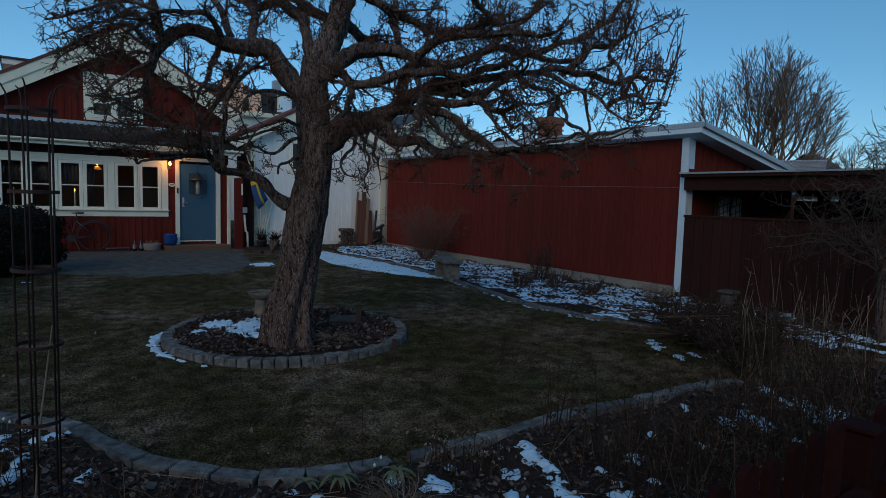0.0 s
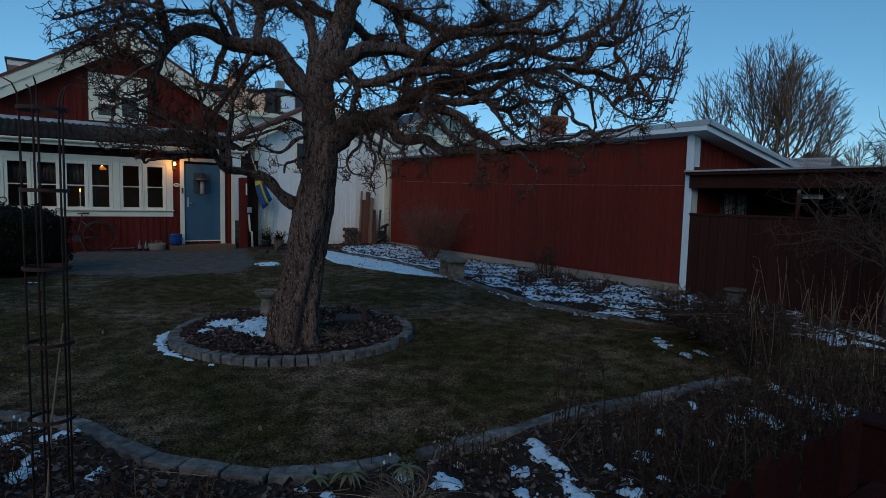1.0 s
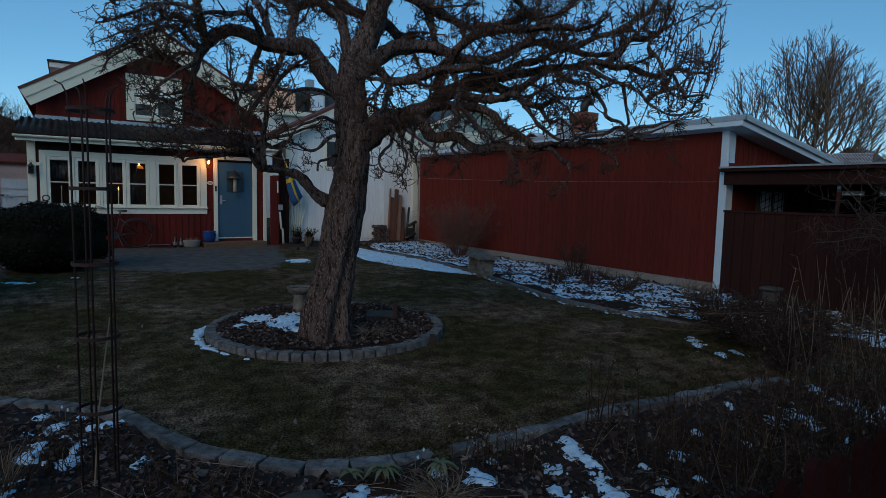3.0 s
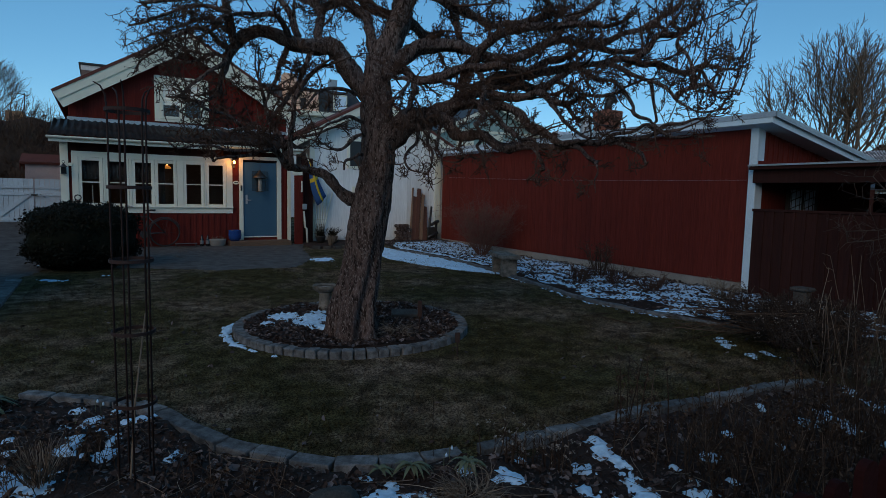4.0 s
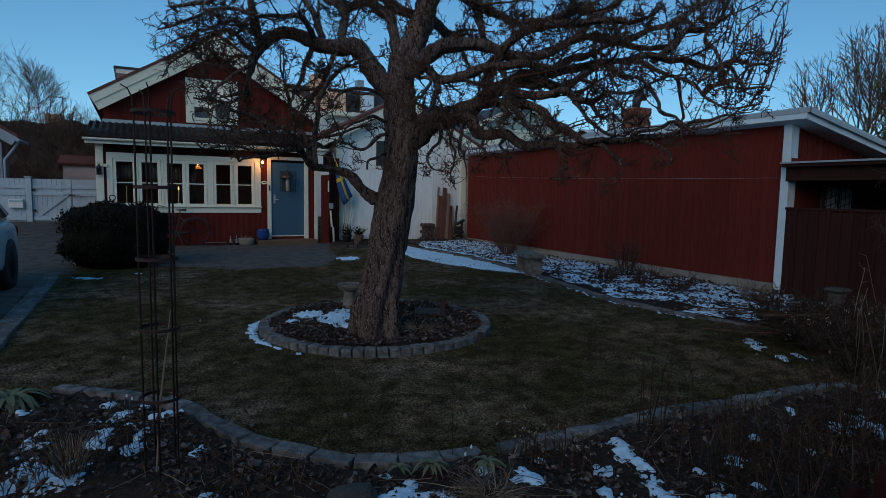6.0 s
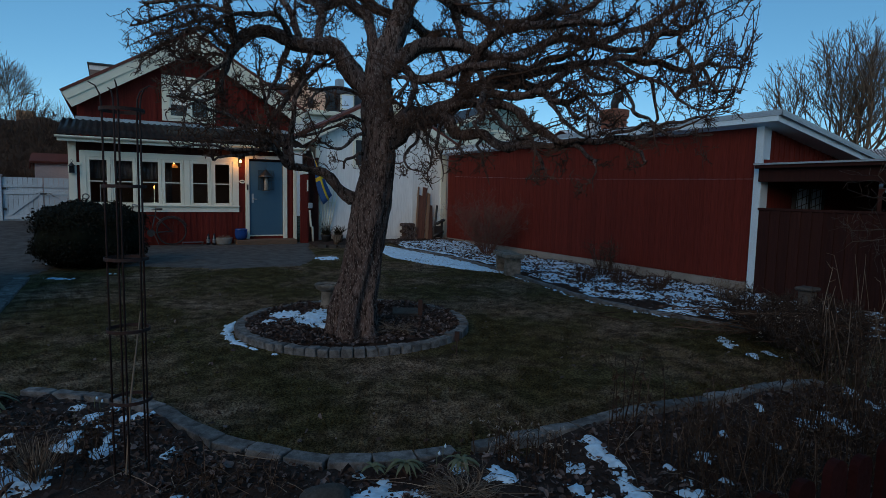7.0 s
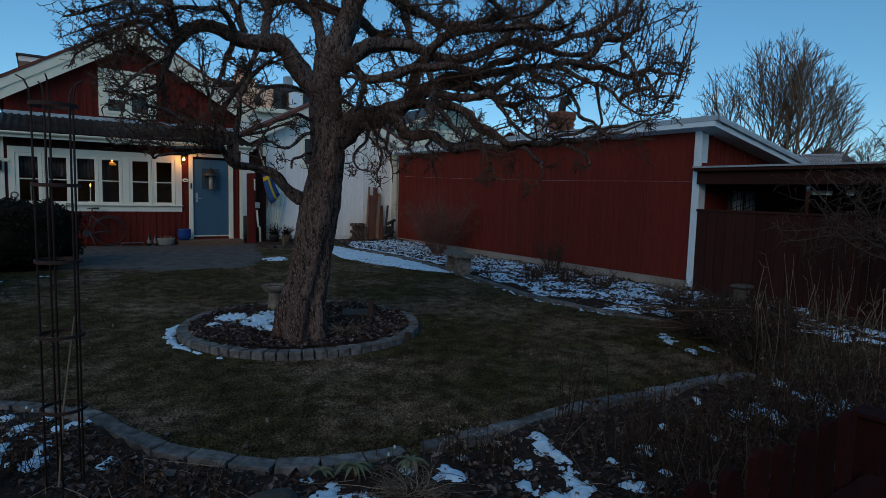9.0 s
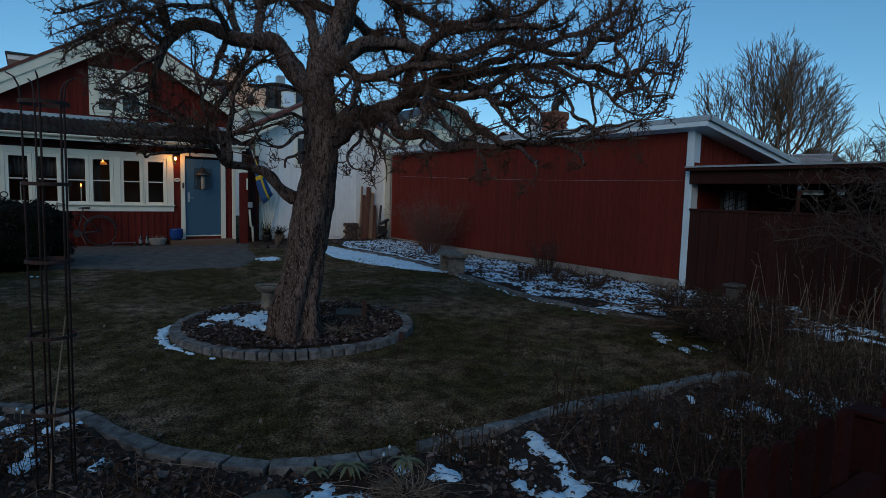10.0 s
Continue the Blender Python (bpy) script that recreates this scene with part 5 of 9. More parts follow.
def build_neighbours():
    town = thing("peach_town_house", "peach rendered house with a dark mansard roof", "house")
    boxes("wall", GREYWHITE, town, (6.3, 32.3, 0, 13.7, 40, 5.8))
    boxes("gable_wall", PEACH, town, (8.72, 31.95, 5.8, 10.52, 34, 6.92))
    boxes("chimney_stack", PEACH, town, (8.72, 32.6, 6.92, 9.75, 33.6, 7.5), bevel=0.02)
    boxes("chimney_top", PEACH, town, (8.85, 32.7, 7.5, 9.55, 33.5, 7.95), bevel=0.02)
    boxes("flue", STEEL_ROOF, town, (11.7, 33.3, 7.2, 12.1, 33.8, 8.0))
    boxes("cornice", WHITE, town, (6.0, 31.75, 5.64, 13.9, 32.3, 5.88), bevel=0.02)
    bm = bmesh.new()
    lo = [bm.verts.new(p) for p in ((6.2, 32.2, 5.8), (13.8, 32.2, 5.8), (13.8, 40, 5.8), (6.2, 40, 5.8))]
    hi = [bm.verts.new(p) for p in ((6.6, 32.9, 7.28), (13.0, 32.9, 7.28), (13.0, 39, 7.28), (6.6, 39, 7.28))]
    bm.faces.new(hi)
    for k in range(4):
        bm.faces.new((lo[k], lo[(k + 1) % 4], hi[(k + 1) % 4], hi[k]))
    part("mansard_roof", bm, SLATE, town)
    for x in (11.45,):
        d = boxes("dormer", SLATE, town, (x - 0.12, 32.1, 5.9, x + 0.9, 33.2, 7.05))
        boxes("dormer_window", WHITE, d, (x - 0.02, 32.05, 6.05, x + 0.8, 32.09, 6.95))
        boxes("pane", sky_pane, d, (x + 0.06, 32.03, 6.13, x + 0.72, 32.05, 6.87))
    boxes("wall_window", SLATE, town, (9.5, 31.91, 5.98, 9.8, 31.95, 6.55))
    # solid black box stands in for the shade inside an opening
    boxes("door_recess", BLACK, town, (10.56, 32.1, 5.9, 11.1, 32.5, 6.85))
    mint = gable_house("mint_house", "pale mint-green boarded house with white bargeboards", 17.2, 25.0, 30, 40, 5.2, 7.0, MINT, SLATE)
    boxes("window", WHITE, mint, (18.4, 29.94, 4.0, 19.6, 29.98, 5.2))
    boxes("window", WHITE, mint, (20.6, 29.94, 4.0, 21.8, 29.98, 5.2))
    boxes("band", WHITE, mint, (17.2, 29.95, 5.25, 25.0, 29.99, 5.4))
    plank = bmesh.new()
    for i in range(26):
        box(plank, 17.2, 29.96, 0.1 + i * 0.26, 25.0, 29.99, 0.115 + i * 0.26) if i < 19 else None
    part("board_joint", plank, MINT, mint)
    tile = thing("tiled_neighbour", "low house with a snow-dusted tiled roof", "house", (30.3, 12.7, 0), -67)
    boxes("wall", BROWN, tile, (-3.2, -1.5, 0, 0.6, 1.5, 2.75))
    for sgn in (1, -1):
        m = Matrix.Translation((0, 0, 3.82)) @ Matrix.Rotation(sgn * math.atan(0.72), 4, "X")
        bm = bmesh.new()
        box(bm, -3.6, -2.3 if sgn > 0 else 0.0, -0.08, 0.85, 0.0 if sgn > 0 else 2.3, 0.0, m)
        part("roof_slope", bm, SNOWY_TILE, tile)
        if sgn > 0:
            bm = bmesh.new()
            for r in range(20):
                for k in range(30):
                    x, y = -2.6 + 0.115 * k + 0.05 * r % 0.115, -0.05 - 0.11 * r
                    box(bm, x, y - 0.10, 0.0, x + 0.045, y, 0.03, m)
            tagged(part("tile_ridge", bm, SLATE, tile), kind="stuff")
    gable_house("low_outbuilding", "low pale boarded outbuilding", 22.6, 27.4, 3.0, 9.6, 1.9, 2.3, GREYWHITE, SLATE, trim=BROWN)
    far = gable_house("distant_house", "distant house with a steep dark roof", 61.5, 65.5, 24.5, 27.5, 5.6, 6.7, BROWN, SLATE, along="x", trim=BROWN)
    back = gable_house("back_house", "house with a striped snow-dusted roof behind the barn", 14.6, 20.5, 14.4, 18.6, 2.9, 3.72, BROWN, SNOWY_TILE, along="x", trim=BROWN)
    ch = thing("brick_chimney", "red brick chimney stack with a dark cowl", "chimney", (15.0, 14.6, 0))
    boxes("stack", BRICK, ch, (-0.3, -0.3, 0, 0.3, 0.3, 4.15))
    course = bmesh.new()
    box(course, -0.10, -0.015, -0.03, 0.10, 0.0, 0.03)
    brick = mesh_of("brick", course, BRICK)
    for r in range(11):
        for k in range(3):
            off = -0.2 + 0.2 * k + (0.05 if r % 2 else -0.05)
            piece("brick", brick, ch, pose(off, -0.302, 3.45 + 0.075 * r))
            piece("brick", brick, ch, pose(-0.302, off, 3.45 + 0.075 * r, 0, 0, -90))
    boxes("cap", BRICK, ch, (-0.36, -0.36, 4.15, 0.36, 0.36, 4.4), bevel=0.02)
    bm = bmesh.new()
    tube(bm, [(0, 0, 4.4), (0, 0, 4.62), (0.05, -0.05, 4.78), (0.18, -0.12, 4.84)], [0.13, 0.14, 0.17, 0.2], 14)
    part("cowl", bm, BLACK, ch, "dark metal chimney cowl", True)
    bm = bmesh.new()
    lathe(bm, [(0.20, 0.0), (0.20, 3.85), (0.26, 3.87), (0.25, 3.92), (0.05, 4.02)], 16, (13.45, 14.0, 0))
    solid("vent_pipe", bm, STEEL_ROOF, "grey sheet-metal roof vent", "vent")
    # drive side
    g = thing("grey_house", "grey-blue boarded house corner with a red tile roof", "house")
    boxes("wall", GREYBLUE, g, (-9, 20.0, 0, -3.33, 20.9, 2.62))
    plank_row(g, GREYBLUE, -7.0, -3.33, 0.2, 2.55, 20.0, 0.12)
    bm = bmesh.new()
    m = Matrix.Translation((-2.93, 0, 2.70)) @ Matrix.Rotation(math.atan(0.62), 4, "Y")
    box(bm, -6.0, 19.6, 0.0, 0.0, 21.0, 0.07, m)
    part("roof_slope", bm, RED_TILE, g)
    bm = bmesh.new()
    for i in range(5):
        box(bm, -6.0, 19.6 + i * 0.28, 0.07, 0.0, 19.72 + i * 0.28, 0.11, m)
    part("roof_tile_row", bm, RED_TILE, g)
    bm = bmesh.new()
    box(bm, -6.0, 19.57, -0.2, 0.0, 19.6, 0.05, m)
    part("bargeboard", bm, GREYBLUE, g)
    bm = bmesh.new()
    tube(bm, [(-2.88, 19.5, 2.66), (-2.88, 21.0, 2.66)], 0.06, 8)
    tube(bm, [(-2.90, 19.7, 2.62), (-3.05, 19.7, 2.38), (-3.24, 19.8, 2.15), (-3.26, 19.8, 0.3)], 0.04, 8)
    part("gutter", bm, GREYBLUE, g, "grey gutter and downpipe", True)
    p = gable_house("pink_house", "pinkish rendered house with a red tile roof", -5.5, 3.0, 31.0, 38, 2.75, 4.05, PINK, RED_TILE, along="x", trim=WHITE)
    bm = bmesh.new()
    box(bm, -3.72, 33.0, 3.0, -3.02, 33.6, 4.82)
    part("chimney", bm, TAN_BRICK, p)
    bm = bmesh.new()
    tube(bm, [(-3.02, 33.5, 3.9), (-3.02, 33.5, 5.72)], 0.025, 5)
    tube(bm, [(-3.3, 33.5, 5.68), (-2.9, 33.5, 5.62)], 0.02, 5)
    part("aerial", bm, BLACK, p)
    gable_house("pink_shed", "small pinkish shed with a red tile roof", -2.15, -0.80, 22.5, 23.6, 2.12, 2.36, PINK, RED_TILE, along="x", over=0.1, trim=RED_TILE)
    # dormer on the red house
    d = thing("roof_dormer", "small pale dormer on the red house roof", "dormer")
    boxes("cheek", GREYWHITE, d, (-0.25, 20.0, 3.9, 1.6, 22.5, 4.92))
    boxes("dormer_roof", BLACK, d, (-0.55, 19.8, 4.92, 1.7, 22.7, 4.98), bevel=0.01)
    boxes("eave_board", GREYWHITE, d, (-0.5, 19.85, 4.78, 1.6, 22.6, 4.92))


build_neighbours()


def build_gate():
    g = thing("white_gate", "white boarded double gate with diagonal braces", "gate", (0, 19.4, 0.43))
    boxes("gate_post", GATE_PAINT, g, (-2.75, -0.07, -0.15, -2.61, 0.07, 1.23), bevel=0.008)
    boxes("post_cap", GATE_PAINT, g, (-2.77, -0.09, 1.23, -2.59, 0.09, 1.26), bevel=0.006)
    for a, b, way in ((-3.45, -2.76, 0), (-2.60, -1.70, 1), (-1.67, -0.76, -1)):
        leaf = boxes("gate_leaf", GATE_PAINT, g, (a, -0.03, 0.06, b, 0.0, 0.16), bevel=0.004)
        for z0, z1 in ((0.74, 0.84), (0.93, 1.01)):
            boxes("gate_rail", GATE_PAINT, leaf, (a, -0.03, z0, b, 0.0, z1), bevel=0.004)
        n = round((b - a) / 0.11)
        bm = bmesh.new()
        box(bm, 0.003, 0, 0, (b - a) / n - 0.004, 0.022, 1.18)
        board = mesh_of("board", bm, GATE_PAINT)
        for k in range(n):
            piece("board", board, leaf, pose(a + k * (b - a) / n, 0.0, 0.02))
        if way:
            rise = 0.60
            L = math.hypot(b - a - 0.2, rise)
            ang = math.atan2(rise, b - a - 0.2)
            bm = bmesh.new()
            x = a + 0.1 if way > 0 else b - 0.1
            box(bm, 0, -0.03, -0.04, L, -0.002, 0.04, Matrix.Translation((x, 0, 0.16)) @ Matrix.Rotation(-ang if way > 0 else ang - math.pi, 4, "Y"))
            part("brace", bm, GATE_PAINT, leaf)
    boxes("letter_box", GREYWHITE, g, (-3.13, -0.14, 0.40, -2.80, -0.03, 0.64), bevel=0.01)
    boxes("letter_box_flap", GATE_PAINT, g, (-3.11, -0.15, 0.56, -2.82, -0.14, 0.62))
    for z in (0.30, 0.86):
        boxes("hinge", BLACK, g, (-2.62, -0.045, z, -2.52, -0.03, z + 0.06))
    boxes("latch", BLACK, g, (-1.76, -0.05, 0.74, -1.60, -0.03, 0.78))
    bm = bmesh.new()
    tube(bm, [(-1.66, -0.05, 0.70), (-1.60, -0.09, 0.74), (-1.50, -0.09, 0.74), (-1.44, -0.05, 0.68)], 0.012, 6)
    part("pull_handle", bm, STEEL_ROOF, g, "curved metal pull handle", True)


GATE_PAINT = surface("blue_grey_gate_paint", (0.50, 0.60, 0.66), (0.40, 0.49, 0.55), 2, 0.7, 0.1, 50, spread=0.06)
build_gate()


def build_car():
    c = thing("parked_car", "pale blue hatchback parked on the drive", "car", (-2.58, 8.66, 0), -3)
    # local: x right side +0.86, rear at +y
    half = 0.86
    stations = [(-2.1, 0.45, 0.55, 0.70), (-1.9, 0.25, 0.66, 0.80), (-1.2, 0.2, 0.86, 0.90), (-0.75, 0.2, 0.93, 0.98), (0.0, 0.2, 0.93, 1.0), (1.0, 0.2, 0.95, 1.0), (1.6, 0.22, 0.96, 0.99), (1.95, 0.28, 0.93, 0.95), (2.12, 0.4, 0.82, 0.85)]
    bm = bmesh.new()
    rings = []
    for y, zb, zt, w in stations:
        hw = half * min(1.0, w)
        ring = [(-hw * 0.9, zb), (-hw, zb + 0.12), (-hw, (zb + zt) / 2), (-hw * 0.97, zt - 0.08), (-hw * 0.88, zt), (hw * 0.88, zt), (hw * 0.97, zt - 0.08), (hw, (zb + zt) / 2), (hw, zb + 0.12), (hw * 0.9, zb)]
        rings.append([bm.verts.new((x, y, z)) for x, z in ring])
    for ra, rb in zip(rings, rings[1:]):
        for k in range(10):
            bm.faces.new((ra[k], ra[(k + 1) % 10], rb[(k + 1) % 10], rb[k]))
    bm.faces.new(rings[0][::-1])
    bm.faces.new(rings[-1])
    body = part("body", bm, CAR_PAINT, c, "", True)
    sub = body.modifiers.new("round", "SUBSURF")
    sub.levels = sub.render_levels = 2
    bm = bmesh.new()
    lo = [bm.verts.new(p) for p in ((-0.78, -1.0, 0.92), (0.78, -1.0, 0.92), (0.78, 1.98, 0.93), (-0.78, 1.98, 0.93))]
    hi = [bm.verts.new(p) for p in ((-0.60, -0.2, 1.44), (0.60, -0.2, 1.44), (0.60, 1.35, 1.43), (-0.60, 1.35, 1.43))]
    bm.faces.new(hi)
    bm.faces.new(lo[::-1])
    for k in range(4):
        bm.faces.new((lo[k], lo[(k + 1) % 4], hi[(k + 1) % 4], hi[k]))
    soften(bm, 0.09, 3)
    part("cabin", bm, CAR_PAINT, c, "", True)
    for s in (-1, 1):
        for y0, y1, t0, t1 in ((-0.72, 0.30, -0.10, 0.30), (0.40, 1.40, 0.40, 1.12)):
            bm = bmesh.new()
            q = [bm.verts.new((s * (0.795 - 0.0), y0, 0.98)), bm.verts.new((s * 0.795, y1, 0.99)), bm.verts.new((s * 0.655, t1, 1.36)), bm.verts.new((s * 0.655, t0, 1.36))]
            bm.faces.new(q)
            r = bmesh.ops.extrude_face_region(bm, geom=list(bm.faces))
            for v in r["geom"]:
                if isinstance(v, bmesh.types.BMVert):
                    v.co.x -= s * 0.02
            part("side_window", bm, CAR_GLASS, c)
        for y in (0.22, 1.16):
            bm = bmesh.new()
            tube(bm, [(s * 0.85, y, 0.80), (s * 0.885, y + 0.03, 0.805), (s * 0.885, y + 0.15, 0.81), (s * 0.85, y + 0.18, 0.81)], 0.014, 8)
            part("door_handle", bm, CAR_PAINT, c, "", True)
        boxes("tail_light", FLAG_RED, c, (s * 0.66 - 0.12, 1.98, 0.62, s * 0.66 + 0.12, 2.10, 0.84), bevel=0.03)
        for y in (-1.32, 1.22):
            bm = bmesh.new()
            prof = [(0.19, -0.095), (0.29, -0.10), (0.315, -0.07), (0.315, 0.07), (0.29, 0.10), (0.19, 0.095)]
            lathe(bm, prof, 28)
            bmesh.ops.transform(bm, matrix=Matrix.Translation((s * 0.765, y, 0.315)) @ Matrix.Rotation(radians(90), 4, "Y"), verts=list(bm.verts))
            tyre = part("tyre", bm, TYRE, c, "", True)
            bm = bmesh.new()
            lathe(bm, [(0.2, 0.03), (0.195, 0.06), (0.15, 0.05), (0.06, 0.065), (0.03, 0.07)], 20)
            for k in range(5):
                box(bm, 0.03, -0.02, 0.05, 0.18, 0.02, 0.08, Matrix.Rotation(2 * math.pi * k / 5, 4, "Z"))
            bmesh.ops.transform(bm, matrix=Matrix.Translation((s * 0.78, y, 0.315)) @ Matrix.Rotation(radians(90 * s), 4, "Y"), verts=list(bm.verts))
            part("rim", bm, ALLOY, tyre)
            bm = bmesh.new()
            lathe(bm, [(0.36, -0.06), (0.36, 0.06)], 28)
            bmesh.ops.transform(bm, matrix=Matrix.Translation((s * 0.80, y, 0.33)) @ Matrix.Rotation(radians(90), 4, "Y"), verts=list(bm.verts))
            part("wheel_arch", bm, TYRE, c, "", True)


FLAG_RED = surface("red_lamp_glass", (0.20, 0.01, 0.01), (0.16, 0.01, 0.01), 4, 0.15, 0.0, 50)
build_car()


# ---- plants ----
def leaf_cloud(verts, faces, centre, n_way, size, rng):
    a = Vector((rng.uniform(-1, 1), rng.uniform(-1, 1), rng.uniform(-1, 1))).normalized()
    b = n_way.cross(a)
    if b.length < 0.05:
        return
    b.normalize()
    a = b.cross(n_way).normalized()
    k = len(verts)
    for p in (centre - a * size, centre + b * size * 0.5, centre + a * size, centre - b * size * 0.5):
        verts.append(tuple(p))
    faces.append((k, k + 1, k + 2, k + 3))


def build_box_bush():
    rng = random.Random(3)
    cx, cy, cz = -0.43, 12.2, 0.56
    bush = thing("clipped_bush", "broad rounded dark evergreen bush, clipped", "bush", (cx, cy, 0))
    bm = bmesh.new()
    bmesh.ops.create_icosphere(bm, subdivisions=4, radius=1.0)
    for v in bm.verts:
        q = v.co.copy()
        k = 0.97 + 0.16 * noise.noise(q * 2.3) + 0.08 * noise.noise(q * 6)
        v.co = Vector((q.x * 0.86 * k, q.y * 0.78 * k, (math.copysign(abs(q.z) ** 0.5, q.z)) * 0.55 * k + cz))
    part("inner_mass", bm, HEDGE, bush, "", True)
    verts, faces = [], []
    for _ in range(14000):
        d = Vector((rng.gauss(0, 1), rng.gauss(0, 1), rng.gauss(0, 1))).normalized()
        k = 0.99 + 0.16 * noise.noise(d * 2.3) + 0.08 * noise.noise(d * 6) + rng.uniform(-0.04, 0.08) + 0.06 * rng.random() ** 4
        p = Vector((d.x * 0.86 * k, d.y * 0.78 * k, math.copysign(abs(d.z) ** 0.5, d.z) * 0.55 * k + cz))
        w = (d + Vector((rng.uniform(-1, 1), rng.uniform(-1, 1), rng.uniform(-1, 1))) * 0.8).normalized()
        leaf_cloud(verts, faces, p, w, rng.uniform(0.013, 0.036), rng)
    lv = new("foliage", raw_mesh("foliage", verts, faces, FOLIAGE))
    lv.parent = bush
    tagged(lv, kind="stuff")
    bm = bmesh.new()
    for k in range(4):
        tube(bm, [(rng.uniform(-0.2, 0.2), rng.uniform(-0.2, 0.2), 0), (rng.uniform(-0.3, 0.3), rng.uniform(-0.3, 0.3), 0.35)], 0.025, 6)
    part("stem", bm, BARK, bush)


build_box_bush()


def build_tall_hedge():
    """Unclipped brown hedge behind the gate."""
    rng = random.Random(5)
    verts, faces = [], []
    core = bmesh.new()
    bmesh.ops.create_grid(core, x_segments=40, y_segments=24, size=1.0)
    for v in core.verts:
        u, w = (v.co.x + 1) / 2, (v.co.y + 1) / 2
        x = -4.6 + 4.6 * u
        top = 3.38 + 0.3 * noise.noise(Vector((x * 1.2, 0, 4)))
        v.co = Vector((x, 24.6 - 0.5 * math.sin(math.pi * w) + 0.15 * noise.noise(Vector((x * 2, w * 6, 1))), 0.3 + w * top))
    hedge = thing("tall_hedge", "tall shaggy brown leafless hedge", "hedge", (0, 0, 0))
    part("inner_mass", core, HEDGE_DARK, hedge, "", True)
    for _ in range(16000):
        x = rng.uniform(-4.6, 0.0)
        top = 3.68 + 0.3 * noise.noise(Vector((x * 1.2, 0, 4)))
        z = rng.uniform(0.4, top + rng.uniform(-0.1, 0.25))
        p = Vector((x, 24.1 + rng.uniform(-0.15, 0.35), z))
        d = Vector((rng.uniform(-0.5, 0.5), rng.uniform(-1, 0), rng.uniform(0.1, 1))).normalized()
        e = p + d * rng.uniform(0.08, 0.25)
        s = Vector((rng.uniform(-1, 1), 0.2, rng.uniform(-1, 1))).normalized() * 0.011
        k = len(verts)
        verts += [tuple(p - s), tuple(p + s), tuple(e)]
        faces.append((k, k + 1, k + 2))
    tw = new("twigwork", raw_mesh("twigwork", verts, faces, HEDGE_LEAF))
    tw.parent = hedge
    tagged(tw, kind="stuff")


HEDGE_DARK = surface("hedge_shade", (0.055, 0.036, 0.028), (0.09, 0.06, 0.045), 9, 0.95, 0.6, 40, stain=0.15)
build_tall_hedge()


def bare_tree(name, label, base, stems, foot, dome, seed, r0=0.2, twig_r=0.012, kids=(7, 6, 6), mat_=None):
    """A leafless tree whose stems fan out from the foot and branch until they fill a domed crown."""
    rng = random.Random(seed)
    mat_ = mat_ or FAR_TWIG
    t = thing(name, label, "tree", base)
    cz, rx, rz = dome
    wood, fine = Tubes(), Tubes()

    def twig(p, d, ln, r, depth):
        steps = 5
        pts = curl(p, d, ln, steps, 0.16, 0.03, rng)
        fine.add(pts, r, twig_r, 3)
        if depth >= len(kids) - 1:
            return
        for k in range(kids[depth + 1]):
            u = 0.25 + 0.75 * (k + rng.random()) / kids[depth + 1]
            i = min(steps - 1, int(u * steps))
            dd = (pts[i + 1] - pts[i]).normalized()
            twig(pts[i].lerp(pts[i + 1], u * steps - i), (dd + side_way(dd, rng) * rng.uniform(0.5, 1.0) + Vector((0, 0, 0.1))).normalized(), ln * rng.uniform(0.4, 0.65), max(twig_r, r * 0.6), depth + 1)

    trunks = []
    for s in range(stems):
        a = 2 * math.pi * (s * 0.618)
        k = math.sqrt((s + 0.5) / stems)
        p = Vector((math.cos(a), math.sin(a), 0)) * (foot * k)
        goal = Vector((math.cos(a) * rx * 0.62 * k, math.sin(a) * rx * 0.62 * k, cz + rz * 0.55 * math.sqrt(max(0.05, 1 - (0.7 * k) ** 2))))
        pts = curl(p, (goal - p).normalized(), (goal - p).length, 12, 0.05, 0.0, rng)
        r = r0 * rng.uniform(0.7, 1.1)
        wood.add(pts, r, r * 0.22, 7)
        trunks += [(q, r * (1 - 0.78 * i / 12)) for i, q in enumerate(pts)]
    # boughs reach from the stems to points spread through the crown
    for _ in range(stems * kids[0]):
        while True:
            q = Vector((rng.uniform(-1, 1), rng.uniform(-1, 1), rng.uniform(-0.55, 1)))
            if 0.45 < q.length < 1.0:
                break
        aim = Vector((q.x * rx, q.y * rx, cz + q.z * rz))
        best = min(trunks, key=lambda t_: (t_[0] - aim).length + 1.3 * max(0.0, t_[0].z - aim.z + 0.45 * math.hypot(t_[0].x - aim.x, t_[0].y - aim.y)))
        way = aim - best[0]
        n = 8
        swing = Vector((rng.uniform(-1, 1), rng.uniform(-1, 1), rng.uniform(-0.6, 0.2))) * (0.10 * way.length)
        pts = [best[0] + way * (i / n) + swing * math.sin(math.pi * i / n) + Vector([0.05 * way.length * c for c in noise.noise_vector(aim * 3 + Vector((i * 0.6, 0, 0)))]) * (i > 0) for i in range(n + 1)]
        fine.add(pts, max(twig_r * 1.5, min(0.055, best[1] * 0.42)), twig_r * 1.2, 4)
        ln = max(0.4, min(0.95, way.length * 0.35)) * (rx / 5.4) ** 0.5
        for i in range(2, n + 1):
            dd = (pts[i] - pts[i - 1]).normalized()
            for _k in range(1 + (rng.random() < 0.4)):
                twig(pts[i], (dd + side_way(dd, rng) * rng.uniform(0.5, 1.0) + Vector((0, 0, 0.02))).normalized(), ln * rng.uniform(0.5, 0.9), twig_r * 1.3, 0)
    w = new("trunk", raw_mesh("trunk", wood.v, wood.f, mat_, True))
    w.parent = t
    c = new("crown", raw_mesh("crown", fine.v, fine.f, mat_))
    c.parent = t
